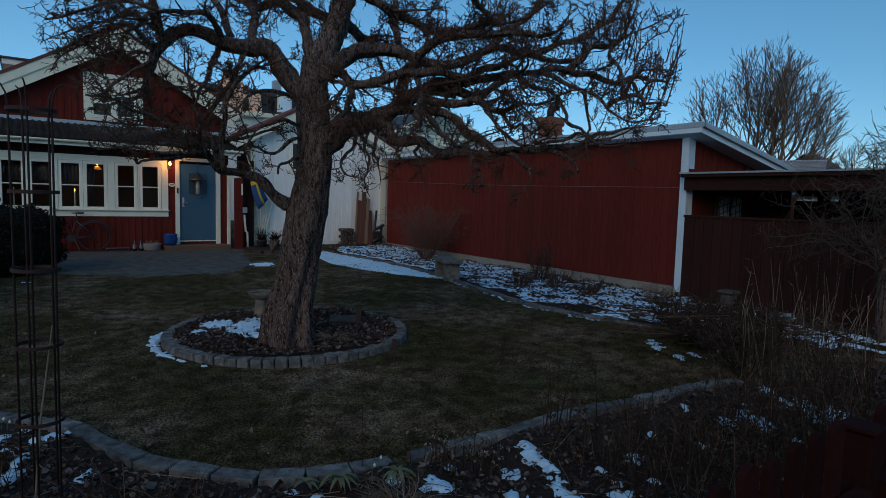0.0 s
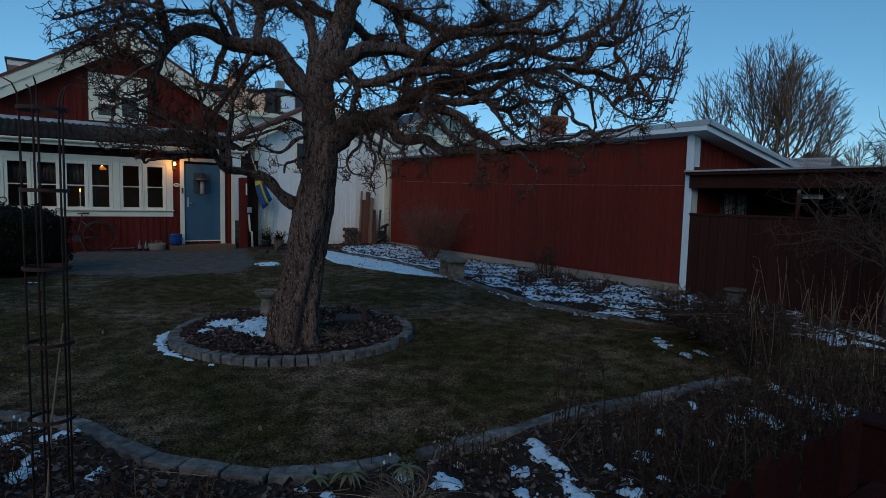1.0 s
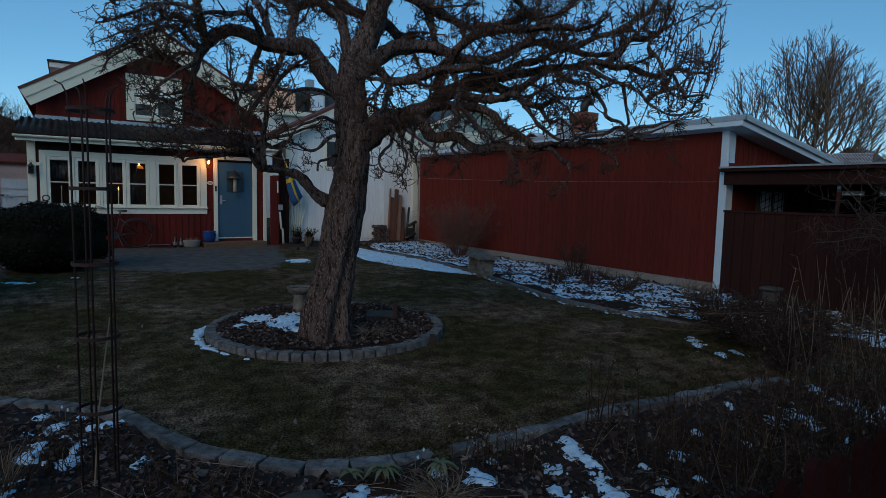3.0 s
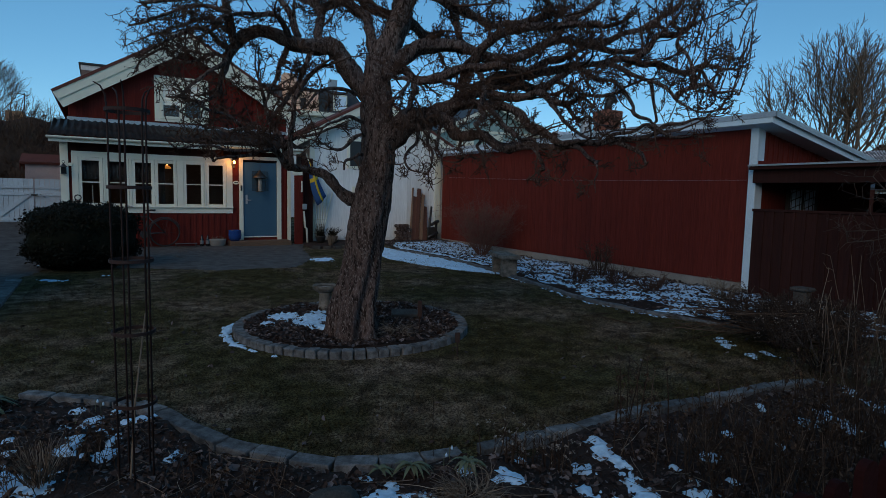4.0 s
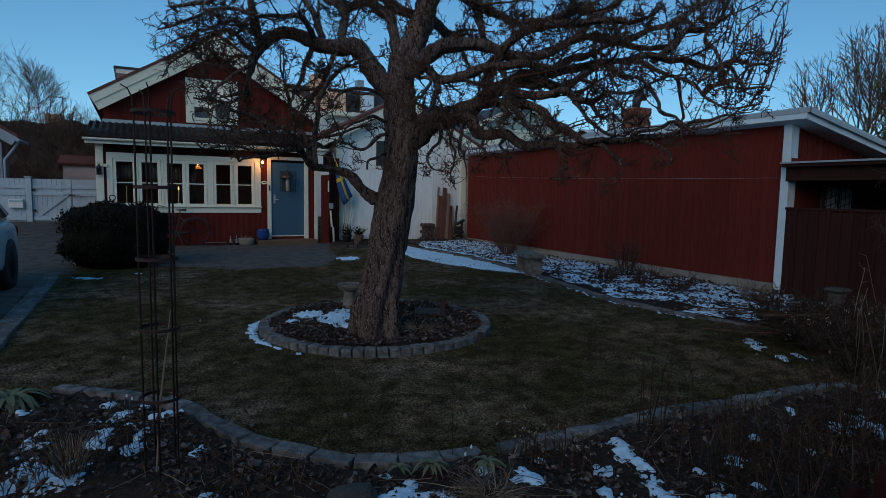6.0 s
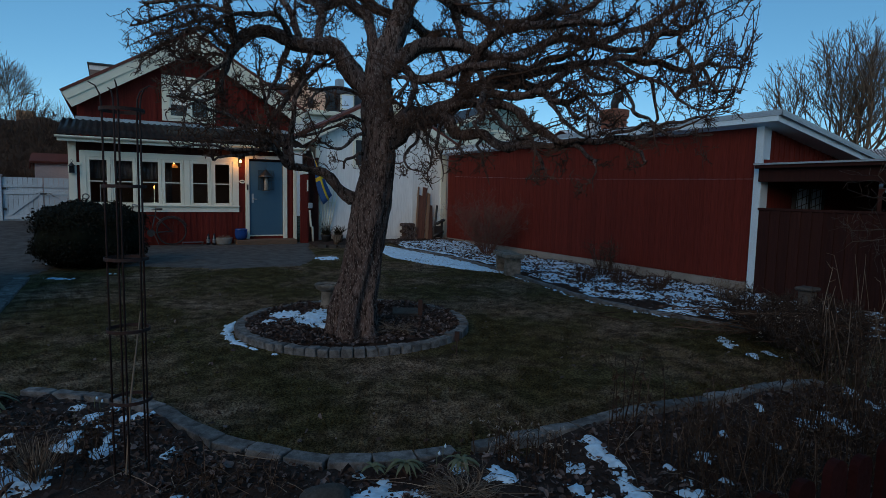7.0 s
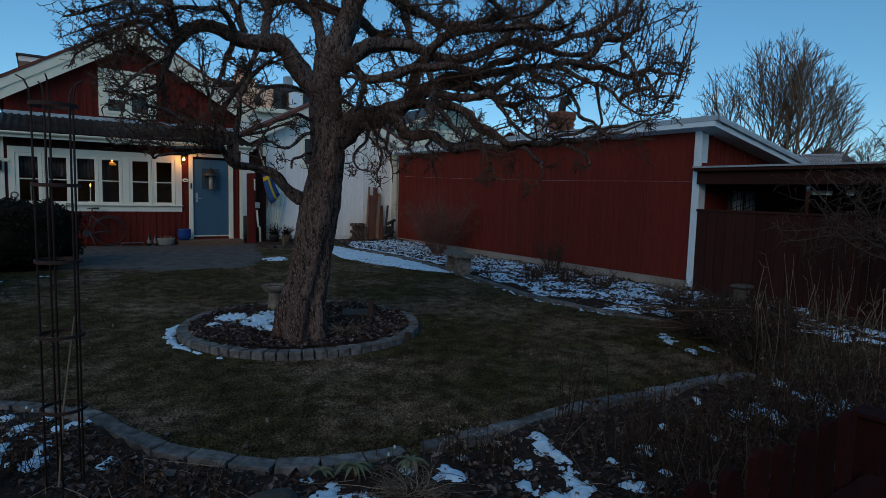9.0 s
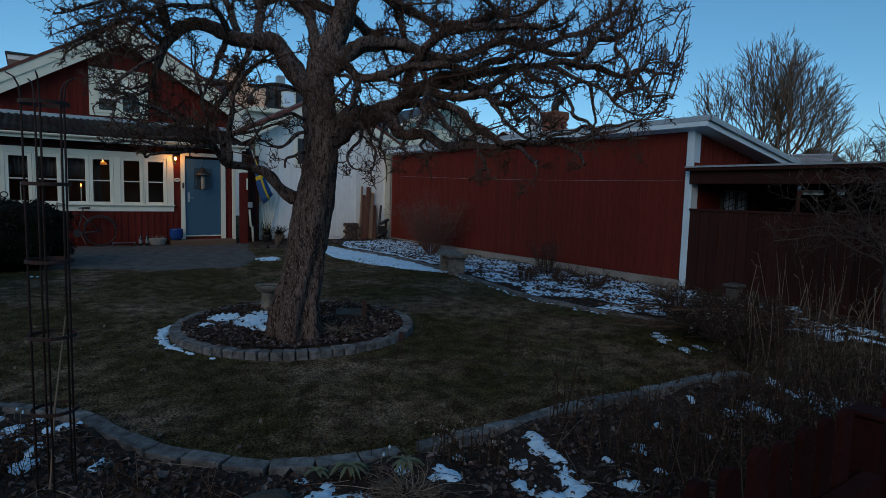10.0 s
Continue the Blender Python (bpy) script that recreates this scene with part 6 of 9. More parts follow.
    tagged(c, kind="stuff")
    return t


def forking_tree(name, label, base, feet, dome, seed, r0, twig_r, size=1.0, levels=7, bushy=0.08):
    """Upright stems that fork again and again until they reach a domed crown's outline."""
    rng = random.Random(seed)
    t = thing(name, label, "tree", base)
    cz, rx, rz = dome
    wood, fine = Tubes(), Tubes()

    def room(p):
        return (p.x / rx) ** 2 + (p.y / rx) ** 2 + ((p.z - cz) / rz) ** 2

    def spray(p, d, ln, r, depth):
        pts = curl(p, d, ln, 4, 0.13, 0.04, rng)
        fine.add(pts, r, twig_r * 0.8, 3)
        if depth:
            for i in rng.sample((1, 2, 3, 4), 2):
                dd = (pts[i] - pts[i - 1]).normalized()
                spray(pts[i], (dd + side_way(dd, rng) * rng.uniform(0.35, 0.8)).normalized(), ln * rng.uniform(0.4, 0.7), twig_r, depth - 1)

    def grow(p, d, r, ln, depth):
        steps = 5
        pts = curl(p, d, ln, steps, 0.10, 0.02, rng)
        while len(pts) > 2 and room(pts[-1]) > 1.0 and pts[-1].z > cz - rz:
            pts.pop()
        steps = len(pts) - 1
        (wood if r > 0.03 else fine).add(pts, r, r * 0.8, 6 if r > 0.03 else 4)
        end = pts[-1]
        way = (pts[-1] - pts[-2]).normalized()
        if r < 0.05 * size:
            for i in range(1, steps + 1):
                if rng.random() < bushy:
                    spray(pts[i], (way + side_way(way, rng) * rng.uniform(0.5, 0.9)).normalized(), size * rng.uniform(0.45, 0.95), twig_r * 1.25, 1)
        if depth == 0 or room(end) > 0.86:
            for _ in range(2):
                spray(end, (way + side_way(way, rng) * rng.uniform(0.1, 0.6)).normalized(), size * rng.uniform(0.4, 0.8), twig_r * 1.4, 1)
            return
        out = Vector((end.x / rx, end.y / rx, 0.35 + max(0.0, end.z - cz) / rz * 0.6))
        side = way.orthogonal().normalized()
        side.rotate(Matrix.Rotation(rng.uniform(0, 2 * math.pi), 3, way))
        for s in (-1, 1):
            turn = rng.uniform(0.2, 0.5)
            dd = (way + side * (s * turn) + out * 0.18).normalized()
            grow(end, dd, r * rng.uniform(0.6, 0.76), min(1.95 * size, ln) * rng.uniform(0.70, 0.97), depth - 1)
        for i in range(1, steps):
            if pts[i].z > 2.4 * size and rng.random() < 0.16:
                grow(pts[i], (way + side_way(way, rng) * 0.8 + Vector((pts[i].x, pts[i].y, 0)) * 0.12).normalized(), min(0.04, r * 0.45), min(1.3 * size, ln * 0.8), max(0, min(2, depth - 2)))

    for k, (x, y, lean) in enumerate(feet):
        d = Vector((x * lean, y * lean, 1.0)).normalized()
        grow(Vector((x, y, 0)), d, r0 * rng.uniform(0.75, 1.1), size * (2.9 + 0.5 * (k % 3)), levels)
    w = new("trunk", raw_mesh("trunk", wood.v, wood.f, FAR_TWIG, True))
    w.parent = t
    c = new("crown", raw_mesh("crown", fine.v, fine.f, FAR_TWIG))
    c.parent = t
    tagged(c, kind="stuff")


def fan_tree(name, label, base, feet, dome, seed, r0, twig_r):
    """Stems that fan out from the foot; each length goes on slightly turned and sends out a thinner side limb."""
    rng = random.Random(seed)
    cz, rx, rz = dome
    t = thing(name, label, "tree", base)
    fine = Tubes()
    hub = Vector((0, 0, 0.4))

    def spray(p, d, ln, depth):
        pts = curl(p, d, ln, 4, 0.14, 0.03, rng)
        fine.add(pts, twig_r, twig_r * 0.55, 3)
        if depth:
            for q in (1, 2, 3, 4):
                if rng.random() < 0.6:
                    dd = (pts[q] - pts[q - 1]).normalized()
                    spray(pts[q], (dd + side_way(dd, rng) * rng.uniform(0.4, 0.9)).normalized(), ln * rng.uniform(0.4, 0.7), depth - 1)

    def grow(wood, p, d, r):
        pts = [p]
        for _ in range(3):
            out = (pts[-1] - hub).normalized()
            d = (d + out * 0.02 + Vector((rng.gauss(0, 0.10), rng.gauss(0, 0.10), rng.gauss(0.045, 0.08)))).normalized()
            pts.append(pts[-1] + d * ((0.56 + 2.3 * r) * rng.uniform(0.75, 1.2) / 3))
        end = pts[-1]
        edge = (end.x / rx) ** 2 + (end.y / rx) ** 2 + ((end.z - cz) / rz) ** 2
        (wood if r > 0.03 else fine).add(pts, r, r * 0.9, 7 if r > 0.06 else 5 if r > 0.03 else 4)
        if r < 0.035:
            for q in (1, 2, 3):
                if rng.random() < 0.12:
                    spray(pts[q], (d + side_way(d, rng) * rng.uniform(0.5, 1.0)).normalized(), rng.uniform(0.25, 0.55), 1)
        if r < twig_r * 1.45 or (edge > 1.0 + 0.16 * noise.noise(end * 0.8) and end.z > 2.5):
            for _ in range(2):
                spray(end, (d + side_way(d, rng) * rng.uniform(0.15, 0.6)).normalized(), rng.uniform(0.25, 0.5), 1)
            return
        side = side_way(d, rng)
        flat = (end - hub) * Vector((1, 1, 0)) / rx
        grow(wood, end, (d - side * 0.16).normalized(), r * rng.uniform(0.86, 0.92) * (1.0 - 0.22 * min(1.0, edge) ** 2 if end.z > cz else 1.0))
        if end.z > 1.2 and rng.random() < (0.8 if end.z < 4 else 0.93):
            grow(wood, end, (d + side * rng.uniform(0.5, 1.0) + flat * 0.14).normalized(), r * rng.uniform(0.46, 0.66))

    for x, y, lean in feet:
        wood = Tubes()
        grow(wood, Vector((x, y, -0.2)), Vector((x * lean, y * lean, 1)).normalized(), r0 * rng.uniform(0.75, 1.1))
        new("stem", raw_mesh("stem", wood.v, wood.f, FAR_TWIG, True)).parent = t
    c = new("crown", raw_mesh("crown", fine.v, fine.f, FAR_TWIG))
    c.parent = t
    tagged(c, kind="stuff")


fan_tree("large_bare_tree", "large many-stemmed leafless tree with a domed crown", (37.95, 19.05, 0),
         ((-0.4, 1.2, 0.16), (-0.1, 0.45, 0.06), (0.1, -0.1, 0.1), (0.3, -0.7, 0.08), (0.5, -1.3, 0.08), (0.6, -1.9, 0.14)), (5.9, 4.3, 5.1), 11, 0.185, 0.0110)
forking_tree("slender_bare_tree", "slender leafless tree behind the hedge", (-4.5, 29.0, 0),
             ((-0.9, 0.2, 0.05), (-0.5, -0.3, 0.04), (0.0, -0.3, 0.04), (0.4, 0.3, 0.05), (-0.2, 0.5, 0.05), (0.9, 0.2, 0.04), (1.3, 0.0, 0.05)), (4.0, 1.9, 2.75), 21, 0.05, 0.0052, 0.72, 6, 0.30)
forking_tree("slender_bare_tree", "slender leafless tree behind the hedge", (-3.4, 29.4, 0),
             ((-0.6, 0.2, 0.05), (-0.2, -0.3, 0.04), (0.2, -0.2, 0.04), (0.5, 0.3, 0.05), (-0.9, 0.1, 0.04)), (3.8, 1.35, 2.4), 31, 0.04, 0.0052, 0.62, 6, 0.35)
for x, y, h, sd in ((-2.6, 30.2, 3.3, 25), (-1.3, 30.0, 3.2, 27), (-3.6, 30.5, 3.6, 28), (-2.0, 30.4, 3.1, 29), (28.6, 9.6, 2.6, 35), (29.4, 8.3, 2.7, 36)):
    forking_tree("low_bare_tree", "low leafless tree behind the hedge", (x, y, 0),
                 ((-0.4, 0.1, 0.1), (0.3, -0.1, 0.1), (0.0, 0.3, 0.05)), (h, 1.2, 1.5), sd, 0.045, 0.0055, 0.62, 6, 0.3)
bare_tree("bare_tree_behind", "leafless tree beyond the barn roof", (24.5, 33.0, 0), 4, 0.6, (4.8, 2.4, 2.8), 33, 0.10, 0.008, (26, 3))


# ---- things at the house ----
def build_wall_lamp():
    l = thing("wall_lantern", "small lit brass wall lantern beside the door", "wall lamp", (2.885, 15.86, 2.13))
    boxes("back_plate", BLACK, l, (-0.04, -0.03, -0.12, 0.04, 0.0, 0.10), bevel=0.005)
    bm = bmesh.new()
    tube(bm, [(0, -0.02, 0.06), (0, -0.10, 0.10), (0, -0.15, 0.07)], 0.010, 8)
    part("arm", bm, BLACK, l)
    bm = bmesh.new()
    lathe(bm, [(0.012, 0.14), (0.03, 0.12), (0.07, 0.085), (0.075, 0.075)], 12, (0, -0.15, 0))
    part("hood", bm, BLACK, l)
    bm = bmesh.new()
    lathe(bm, [(0.006, -0.02), (0.022, -0.012), (0.032, 0.012), (0.03, 0.035), (0.02, 0.058), (0.008, 0.066)], 12, (0, -0.15, 0))
    part("bulb", bm, LAMP_GLOW, l, "glowing warm bulb", True)
    data = bpy.data.lights.new("lantern_light", "POINT")
    data.energy, data.color, data.shadow_soft_size = 4.2, (1.0, 0.40, 0.09), 0.012
    lamp = new("lantern_light", data)
    lamp.location = (2.885, 15.60, 2.15)
    s = thing("name_plate", "small white oval house plate on a red post", "sign", (2.945, 15.84, 1.63))
    bm = bmesh.new()
    lathe(bm, [(0.075, 0), (0.075, 0.012)], 20)
    bmesh.ops.transform(bm, matrix=Matrix.Rotation(radians(90), 4, "X") @ Matrix.Diagonal((1, 0.62, 1, 1)), verts=list(bm.verts))
    part("plate", bm, WHITE, s)
    boxes("dark_bar", BLACK, s, (-0.045, -0.016, -0.012, 0.045, -0.013, 0.012))


build_wall_lamp()


def lantern(name, label, at, scale=1.0, glass=None):
    l = thing(name, label, "lantern", at)
    s = scale
    boxes("base", BLACK, l, (-0.06 * s, -0.06 * s, 0, 0.06 * s, 0.06 * s, 0.02 * s))
    boxes("pane", glass or LAMP_PANE, l, (-0.045 * s, -0.045 * s, 0.02 * s, 0.045 * s, 0.045 * s, 0.17 * s))
    for x in (-0.05, 0.05):
        for y in (-0.05, 0.05):
            boxes("bar", BLACK, l, ((x - 0.006) * s, (y - 0.006) * s, 0.02 * s, (x + 0.006) * s, (y + 0.006) * s, 0.17 * s))
    bm = bmesh.new()
    lathe(bm, [(0.085 * s, 0.17 * s), (0.02 * s, 0.24 * s), (0.015 * s, 0.27 * s)], 4)
    part("roof", bm, BLACK, l)
    bm = bmesh.new()
    tube(bm, [(0.03 * s * math.cos(a), 0, 0.29 * s + 0.03 * s * math.sin(a)) for a in [2 * math.pi * k / 10 for k in range(11)]], 0.005 * s, 5)
    part("ring", bm, BLACK, l)
    return l


lantern("wall_lantern_dark", "dark unlit lantern fixed to the porch corner", (-0.83, 15.76, 1.72), 0.95, CAR_GLASS)


def build_bird_feeder():
    f = thing("bird_feeder", "dark roofed bird feeder with a pale seed tube by the door", "bird feeder", (3.535, 15.72, 1.40))
    bm = bmesh.new()
    lathe(bm, [(0.045, 0.02), (0.05, 0.03), (0.05, 0.38), (0.04, 0.39)], 16)
    part("seed_tube", bm, LAMP_PANE, f, "cloudy tube of pale seed", True)
    bm = bmesh.new()
    lathe(bm, [(0.185, 0.36), (0.19, 0.37), (0.15, 0.42), (0.07, 0.50), (0.02, 0.56), (0.008, 0.58)], 20)
    part("roof", bm, BLACK, f, "", True)
    bm = bmesh.new()
    lathe(bm, [(0.02, 0.0), (0.10, 0.0), (0.105, 0.015), (0.05, 0.02)], 16)
    part("tray", bm, BLACK, f, "", True)
    bm = bmesh.new()
    tube(bm, [(0, 0, 0.57), (0.004, 0, 0.72), (0, 0.03, 0.86)], 0.006, 6)
    part("hanger", bm, BLACK, f)


build_bird_feeder()


def build_door_details():
    w = thing("door_window", "square leaded window in the blue door", "window", (0, HY - 0.004, 0))
    boxes("pane", DOOR_GLASS, w, (3.36, -0.006, 1.42, 3.79, 0.0, 1.95))
    bm = bmesh.new()
    for k in range(7):
        box(bm, 3.36 + k * 0.0705, -0.012, 1.42, 3.367 + k * 0.0705, -0.006, 1.95)
        box(bm, 3.36, -0.012, 1.42 + k * 0.087, 3.79, -0.006, 1.427 + k * 0.087)
    part("leading", bm, BLACK, w)
    boxes("bell_push", BLACK, w, (3.06, -0.065, 1.42, 3.10, -0.05, 1.56), bevel=0.005)


build_door_details()


def build_interior():
    r = thing("porch_room", "dim porch room behind the windows", "room", kind="structure")
    boxes("room_floor", ROOM, r, (-0.7, 16.02, 0.1, 4.2, 17.8, 0.15))
    boxes("room_ceiling", ROOM, r, (-0.7, 16.02, 2.36, 4.2, 17.8, 2.40))
    boxes("room_back", ROOM, r, (-0.7, 17.72, 0.15, 4.2, 17.8, 2.36))
    rng = random.Random(2)
    for x in (-0.52, 0.02, 0.62, 0.98, 1.16):
        w = 0.40 if x < 0.9 else 0.12
        verts, faces = [], []
        for i in range(17):
            for z in (1.62 if w > 0.2 else 1.05, 2.06):
                verts.append((x + w * i / 16, 16.06 + 0.02 * math.sin(i * 1.9) + rng.uniform(-0.004, 0.004), z))
        faces = [(2 * i, 2 * i + 2, 2 * i + 3, 2 * i + 1) for i in range(16)]
        cu = new("curtain", raw_mesh("curtain", verts, faces, CLOTH, True))
        tagged(cu, "short dark gathered curtain behind the window", "curtain", "porch curtains")
        cu.modifiers.new("thick", "SOLIDIFY").thickness = 0.006
    p = thing("pendant_lamp", "lit pendant lamp in the porch room", "lamp", (1.40, 16.75, 2.0))
    bm = bmesh.new()
    lathe(bm, [(0.10, -0.04), (0.085, 0.0), (0.03, 0.04)], 18)
    part("shade", bm, SHADE_GLOW, p, "glowing amber shade", True)
    bm = bmesh.new()
    tube(bm, [(0, 0, 0.08), (0, 0, 0.36)], 0.006, 5)
    part("cord", bm, BLACK, p)
    data = bpy.data.lights.new("pendant_light", "POINT")
    data.energy, data.color, data.shadow_soft_size = 1.0, (1.0, 0.42, 0.12), 0.012
    new("pendant_light", data).location = (1.40, 16.75, 2.075)
    for x, lit in ((-0.28, True), (0.88, True)):
        c = thing("window_candle", "electric candle lamp on the window sill", "candle lamp", (x, 16.12, 1.04), group="sill candles")
        boxes("base", WHITE, c, (-0.05, -0.05, 0, 0.05, 0.05, 0.02))
        bm = bmesh.new()
        tube(bm, [(0, 0, 0.02), (0, 0, 0.36)], 0.010, 8)
        part("stem", bm, WHITE, c)
        bm = bmesh.new()
        lathe(bm, [(0.006, 0.36), (0.016, 0.39), (0.012, 0.42), (0.003, 0.44)], 8)
        part("flame_bulb", bm, CANDLE_GLOW if x > 0 else WHITE, c, "orange flame-shaped bulb", True)
    boxes("inner_sill", WHITE, r, (-0.6, 16.02, 1.0, 2.8, 16.2, 1.03))


build_interior()


def build_pots():
    p = thing("blue_pot", "blue glazed ceramic flower pot on the step", "pot", (2.86, 15.62, 0.12))
    bm = bmesh.new()
    lathe(bm, [(0.10, 0), (0.15, 0.06), (0.165, 0.17), (0.15, 0.25), (0.165, 0.28), (0.15, 0.285), (0.13, 0.25)], 24)
    part("vessel", bm, CERAMIC, p, "", True)
    t = thing("planter_trough", "grey oval planter with withered plants", "planter", (2.44, 15.62, 0))
    bm = bmesh.new()
    lathe(bm, [(0.13, 0), (0.16, 0.03), (0.18, 0.16), (0.185, 0.18), (0.16, 0.17)], 20)
    bmesh.ops.transform(bm, matrix=Matrix.Diagonal((1.15, 0.7, 1, 1)), verts=list(bm.verts))
    part("vessel", bm, CONCRETE, t, "", True)
    rng = random.Random(8)
    tb = Tubes()
    for _ in range(30):
        tb.add(wander(Vector((rng.uniform(-0.14, 0.14), rng.uniform(-0.07, 0.07), 0.16)), Vector((rng.uniform(-0.6, 0.6), rng.uniform(-0.4, 0.4), 1)), rng.uniform(0.05, 0.12), 3, 0.4, 0, rng), 0.005, 0.003, 3)
    pl = new("withered_plant", raw_mesh("withered_plant", tb.v, tb.f, STRAW))
    pl.parent = t
    for x in (2.06, 2.20):
        b = thing("bottle", "dark bottle with a pale label by the wall", "bottle", (x, 15.64, 0), group="bottles")
        bm = bmesh.new()
        lathe(bm, [(0.045, 0), (0.048, 0.02), (0.048, 0.17), (0.02, 0.23), (0.018, 0.29)], 14)
        part("glass_body", bm, CAR_GLASS, b, "", True)
        bm = bmesh.new()
        lathe(bm, [(0.050, 0.06), (0.050, 0.15)], 14)
        part("bottle_label", bm, ALLOY, b)
    s = thing("boot_scraper", "low pale-topped rack by the wall", "rack", (1.70, 15.66, 0))
    boxes("top", ALLOY, s, (-0.25, -0.06, 0.07, 0.25, 0.06, 0.085))
    for x in (-0.23, 0.23):
        boxes("foot", BLACK, s, (x - 0.01, -0.05, 0, x + 0.01, 0.05, 0.07))


build_pots()


def build_bicycle():
    b = thing("bicycle", "dark old bicycle leaning against the house wall", "bicycle", (0.72, 15.70, 0.02))
    for x in (-0.48, 0.50):
        bm = bmesh.new()
        tube(bm, [(x + 0.33 * math.cos(a), 0, 0.34 + 0.33 * math.sin(a)) for a in [2 * math.pi * k / 32 for k in range(33)]], 0.018, 8)
        wheel = part("tyre", bm, TYRE, b, "", True)
        bm = bmesh.new()
        for k in range(14):
            a = 2 * math.pi * k / 14
            tube(bm, [(x, 0, 0.34), (x + 0.31 * math.cos(a), 0, 0.34 + 0.31 * math.sin(a))], 0.002, 3)
        part("spokes", bm, BLACK, wheel)
        bm = bmesh.new()
        tube(bm, [(x + 0.37 * math.cos(a), 0, 0.34 + 0.37 * math.sin(a)) for a in [math.pi * (0.1 + 0.8 * k / 12) for k in range(13)]], 0.012, 6)
        part("mudguard", bm, BLACK, b, "", True)
    bm = bmesh.new()
    crank, seat, head, rear, fr = (0.04, 0, 0.30), (0.14, 0, 0.72), (-0.36, 0, 0.76), (0.50, 0, 0.34), (-0.48, 0, 0.34)
    for a, c in ((crank, seat), (seat, head), (crank, head), (crank, rear), (seat, rear), (head, fr), (seat, (0.16, 0, 0.86)), (head, (-0.33, 0, 0.95))):
        tube(bm, [a, c], 0.014, 8)
    part("cycle_frame", bm, BLACK, b, "", True)
    bm = bmesh.new()
    tube(bm, [(-0.20, -0.25, 0.97), (-0.33, -0.12, 1.0), (-0.35, 0, 0.96), (-0.33, 0.05, 1.0)], 0.012, 8)
    part("handlebar", bm, ALLOY, b, "", True)
    bm = bmesh.new()
    tube(bm, [(0.30, 0, 0.88), (0.20, 0, 0.885), (0.06, 0, 0.87)], [0.08, 0.075, 0.025], 10)
    bmesh.ops.transform(bm, matrix=Matrix.Translation((0, 0, 0.62)) @ Matrix.Diagonal((1, 1, 0.3, 1)), verts=list(bm.verts))
    part("saddle", bm, BLACK, b, "", True)
    bm = bmesh.new()
    lathe(bm, [(0.09, -0.01), (0.09, 0.01)], 20)
    bmesh.ops.transform(bm, matrix=Matrix.Translation((0.04, -0.03, 0.30)) @ Matrix.Rotation(radians(90), 4, "X"), verts=list(bm.verts))
    part("chain_wheel", bm, BLACK, b)
    bm = bmesh.new()
    tube(bm, [(0.10, -0.05, 0.30), (0.20, -0.14, 0.03)], 0.009, 6)
    part("kickstand", bm, BLACK, b)


build_bicycle()


def build_red_post():
    p = thing("red_side_door", "narrow red boarded door beside the porch", "side door", (0, 15.5, 0))
    boxes("panel", RED, p, (4.40, 0, 0, 4.62, 0.06, 1.86), bevel=0.006)
    boxes("bead", RED, p, (4.44, -0.012, 0.15, 4.58, 0.0, 0.85), (4.44, -0.012, 0.98, 4.58, 0.0, 1.7))
    boxes("handle", WHITE, p, (4.57, -0.04, 1.42, 4.60, -0.01, 1.72))
    boxes("padlock", STEEL_ROOF, p, (4.60, -0.05, 0.95, 4.72, -0.01, 1.10), bevel=0.01)
    bm = bmesh.new()
    tube(bm, [(4.66, 0.05, 0.9), (4.70, 0.05, 0.45), (4.74, 0.05, 0.44), (4.76, 0.05, 0.02)], 0.03, 8)
    solid_pipe = part("downpipe", bm, WHITE, p, "white downpipe", True)
    d = thing("dark_screen", "dark weathered boarded screen beside the white house", "screen", (0, 15.75, 0))
    for k in range(4):
        boxes("slat", BROWN, d, (4.66 + k * 0.082, 0, 0.02, 4.735 + k * 0.082, 0.03, 2.35))
    boxes("lintel", WHITE, p, (4.36, 0.02, 1.88, 4.62, 0.08, 2.05))


build_red_post()


def build_spade():
    t = thing("garden_spade", "garden spade with a black loop handle leaning on the house", "spade", (-0.57, 15.42, 0))
    bm = bmesh.new()
    tube(bm, [(0, 0.02, 0.30), (0, 0.20, 1.13)], 0.016, 8)
    part("shaft", bm, PLANK, t, "", True)
    bm = bmesh.new()
    tube(bm, [(0.065 * math.sin(a), 0.215, 1.19 - 0.06 * math.cos(a)) for a in [2 * math.pi * k / 14 for k in range(15)]], 0.013, 7)
    part("loop_handle", bm, BLACK, t, "black plastic loop handle", True)
    bm = bmesh.new()
    box(bm, -0.09, -0.012, 0.0, 0.09, 0.0, 0.32, Matrix.Rotation(radians(-10), 4, "X"))
    soften(bm, 0.004)
    part("blade", bm, STEEL_ROOF, t)
    boxes_sensor = thing("sensor_box", "small white plastic box on the wall by the window", "sensor", (-0.70, HY - 0.03, 1.94))
    boxes("case", WHITE, boxes_sensor, (-0.04, -0.05, -0.03, 0.05, 0.0, 0.04), bevel=0.008)


build_spade()


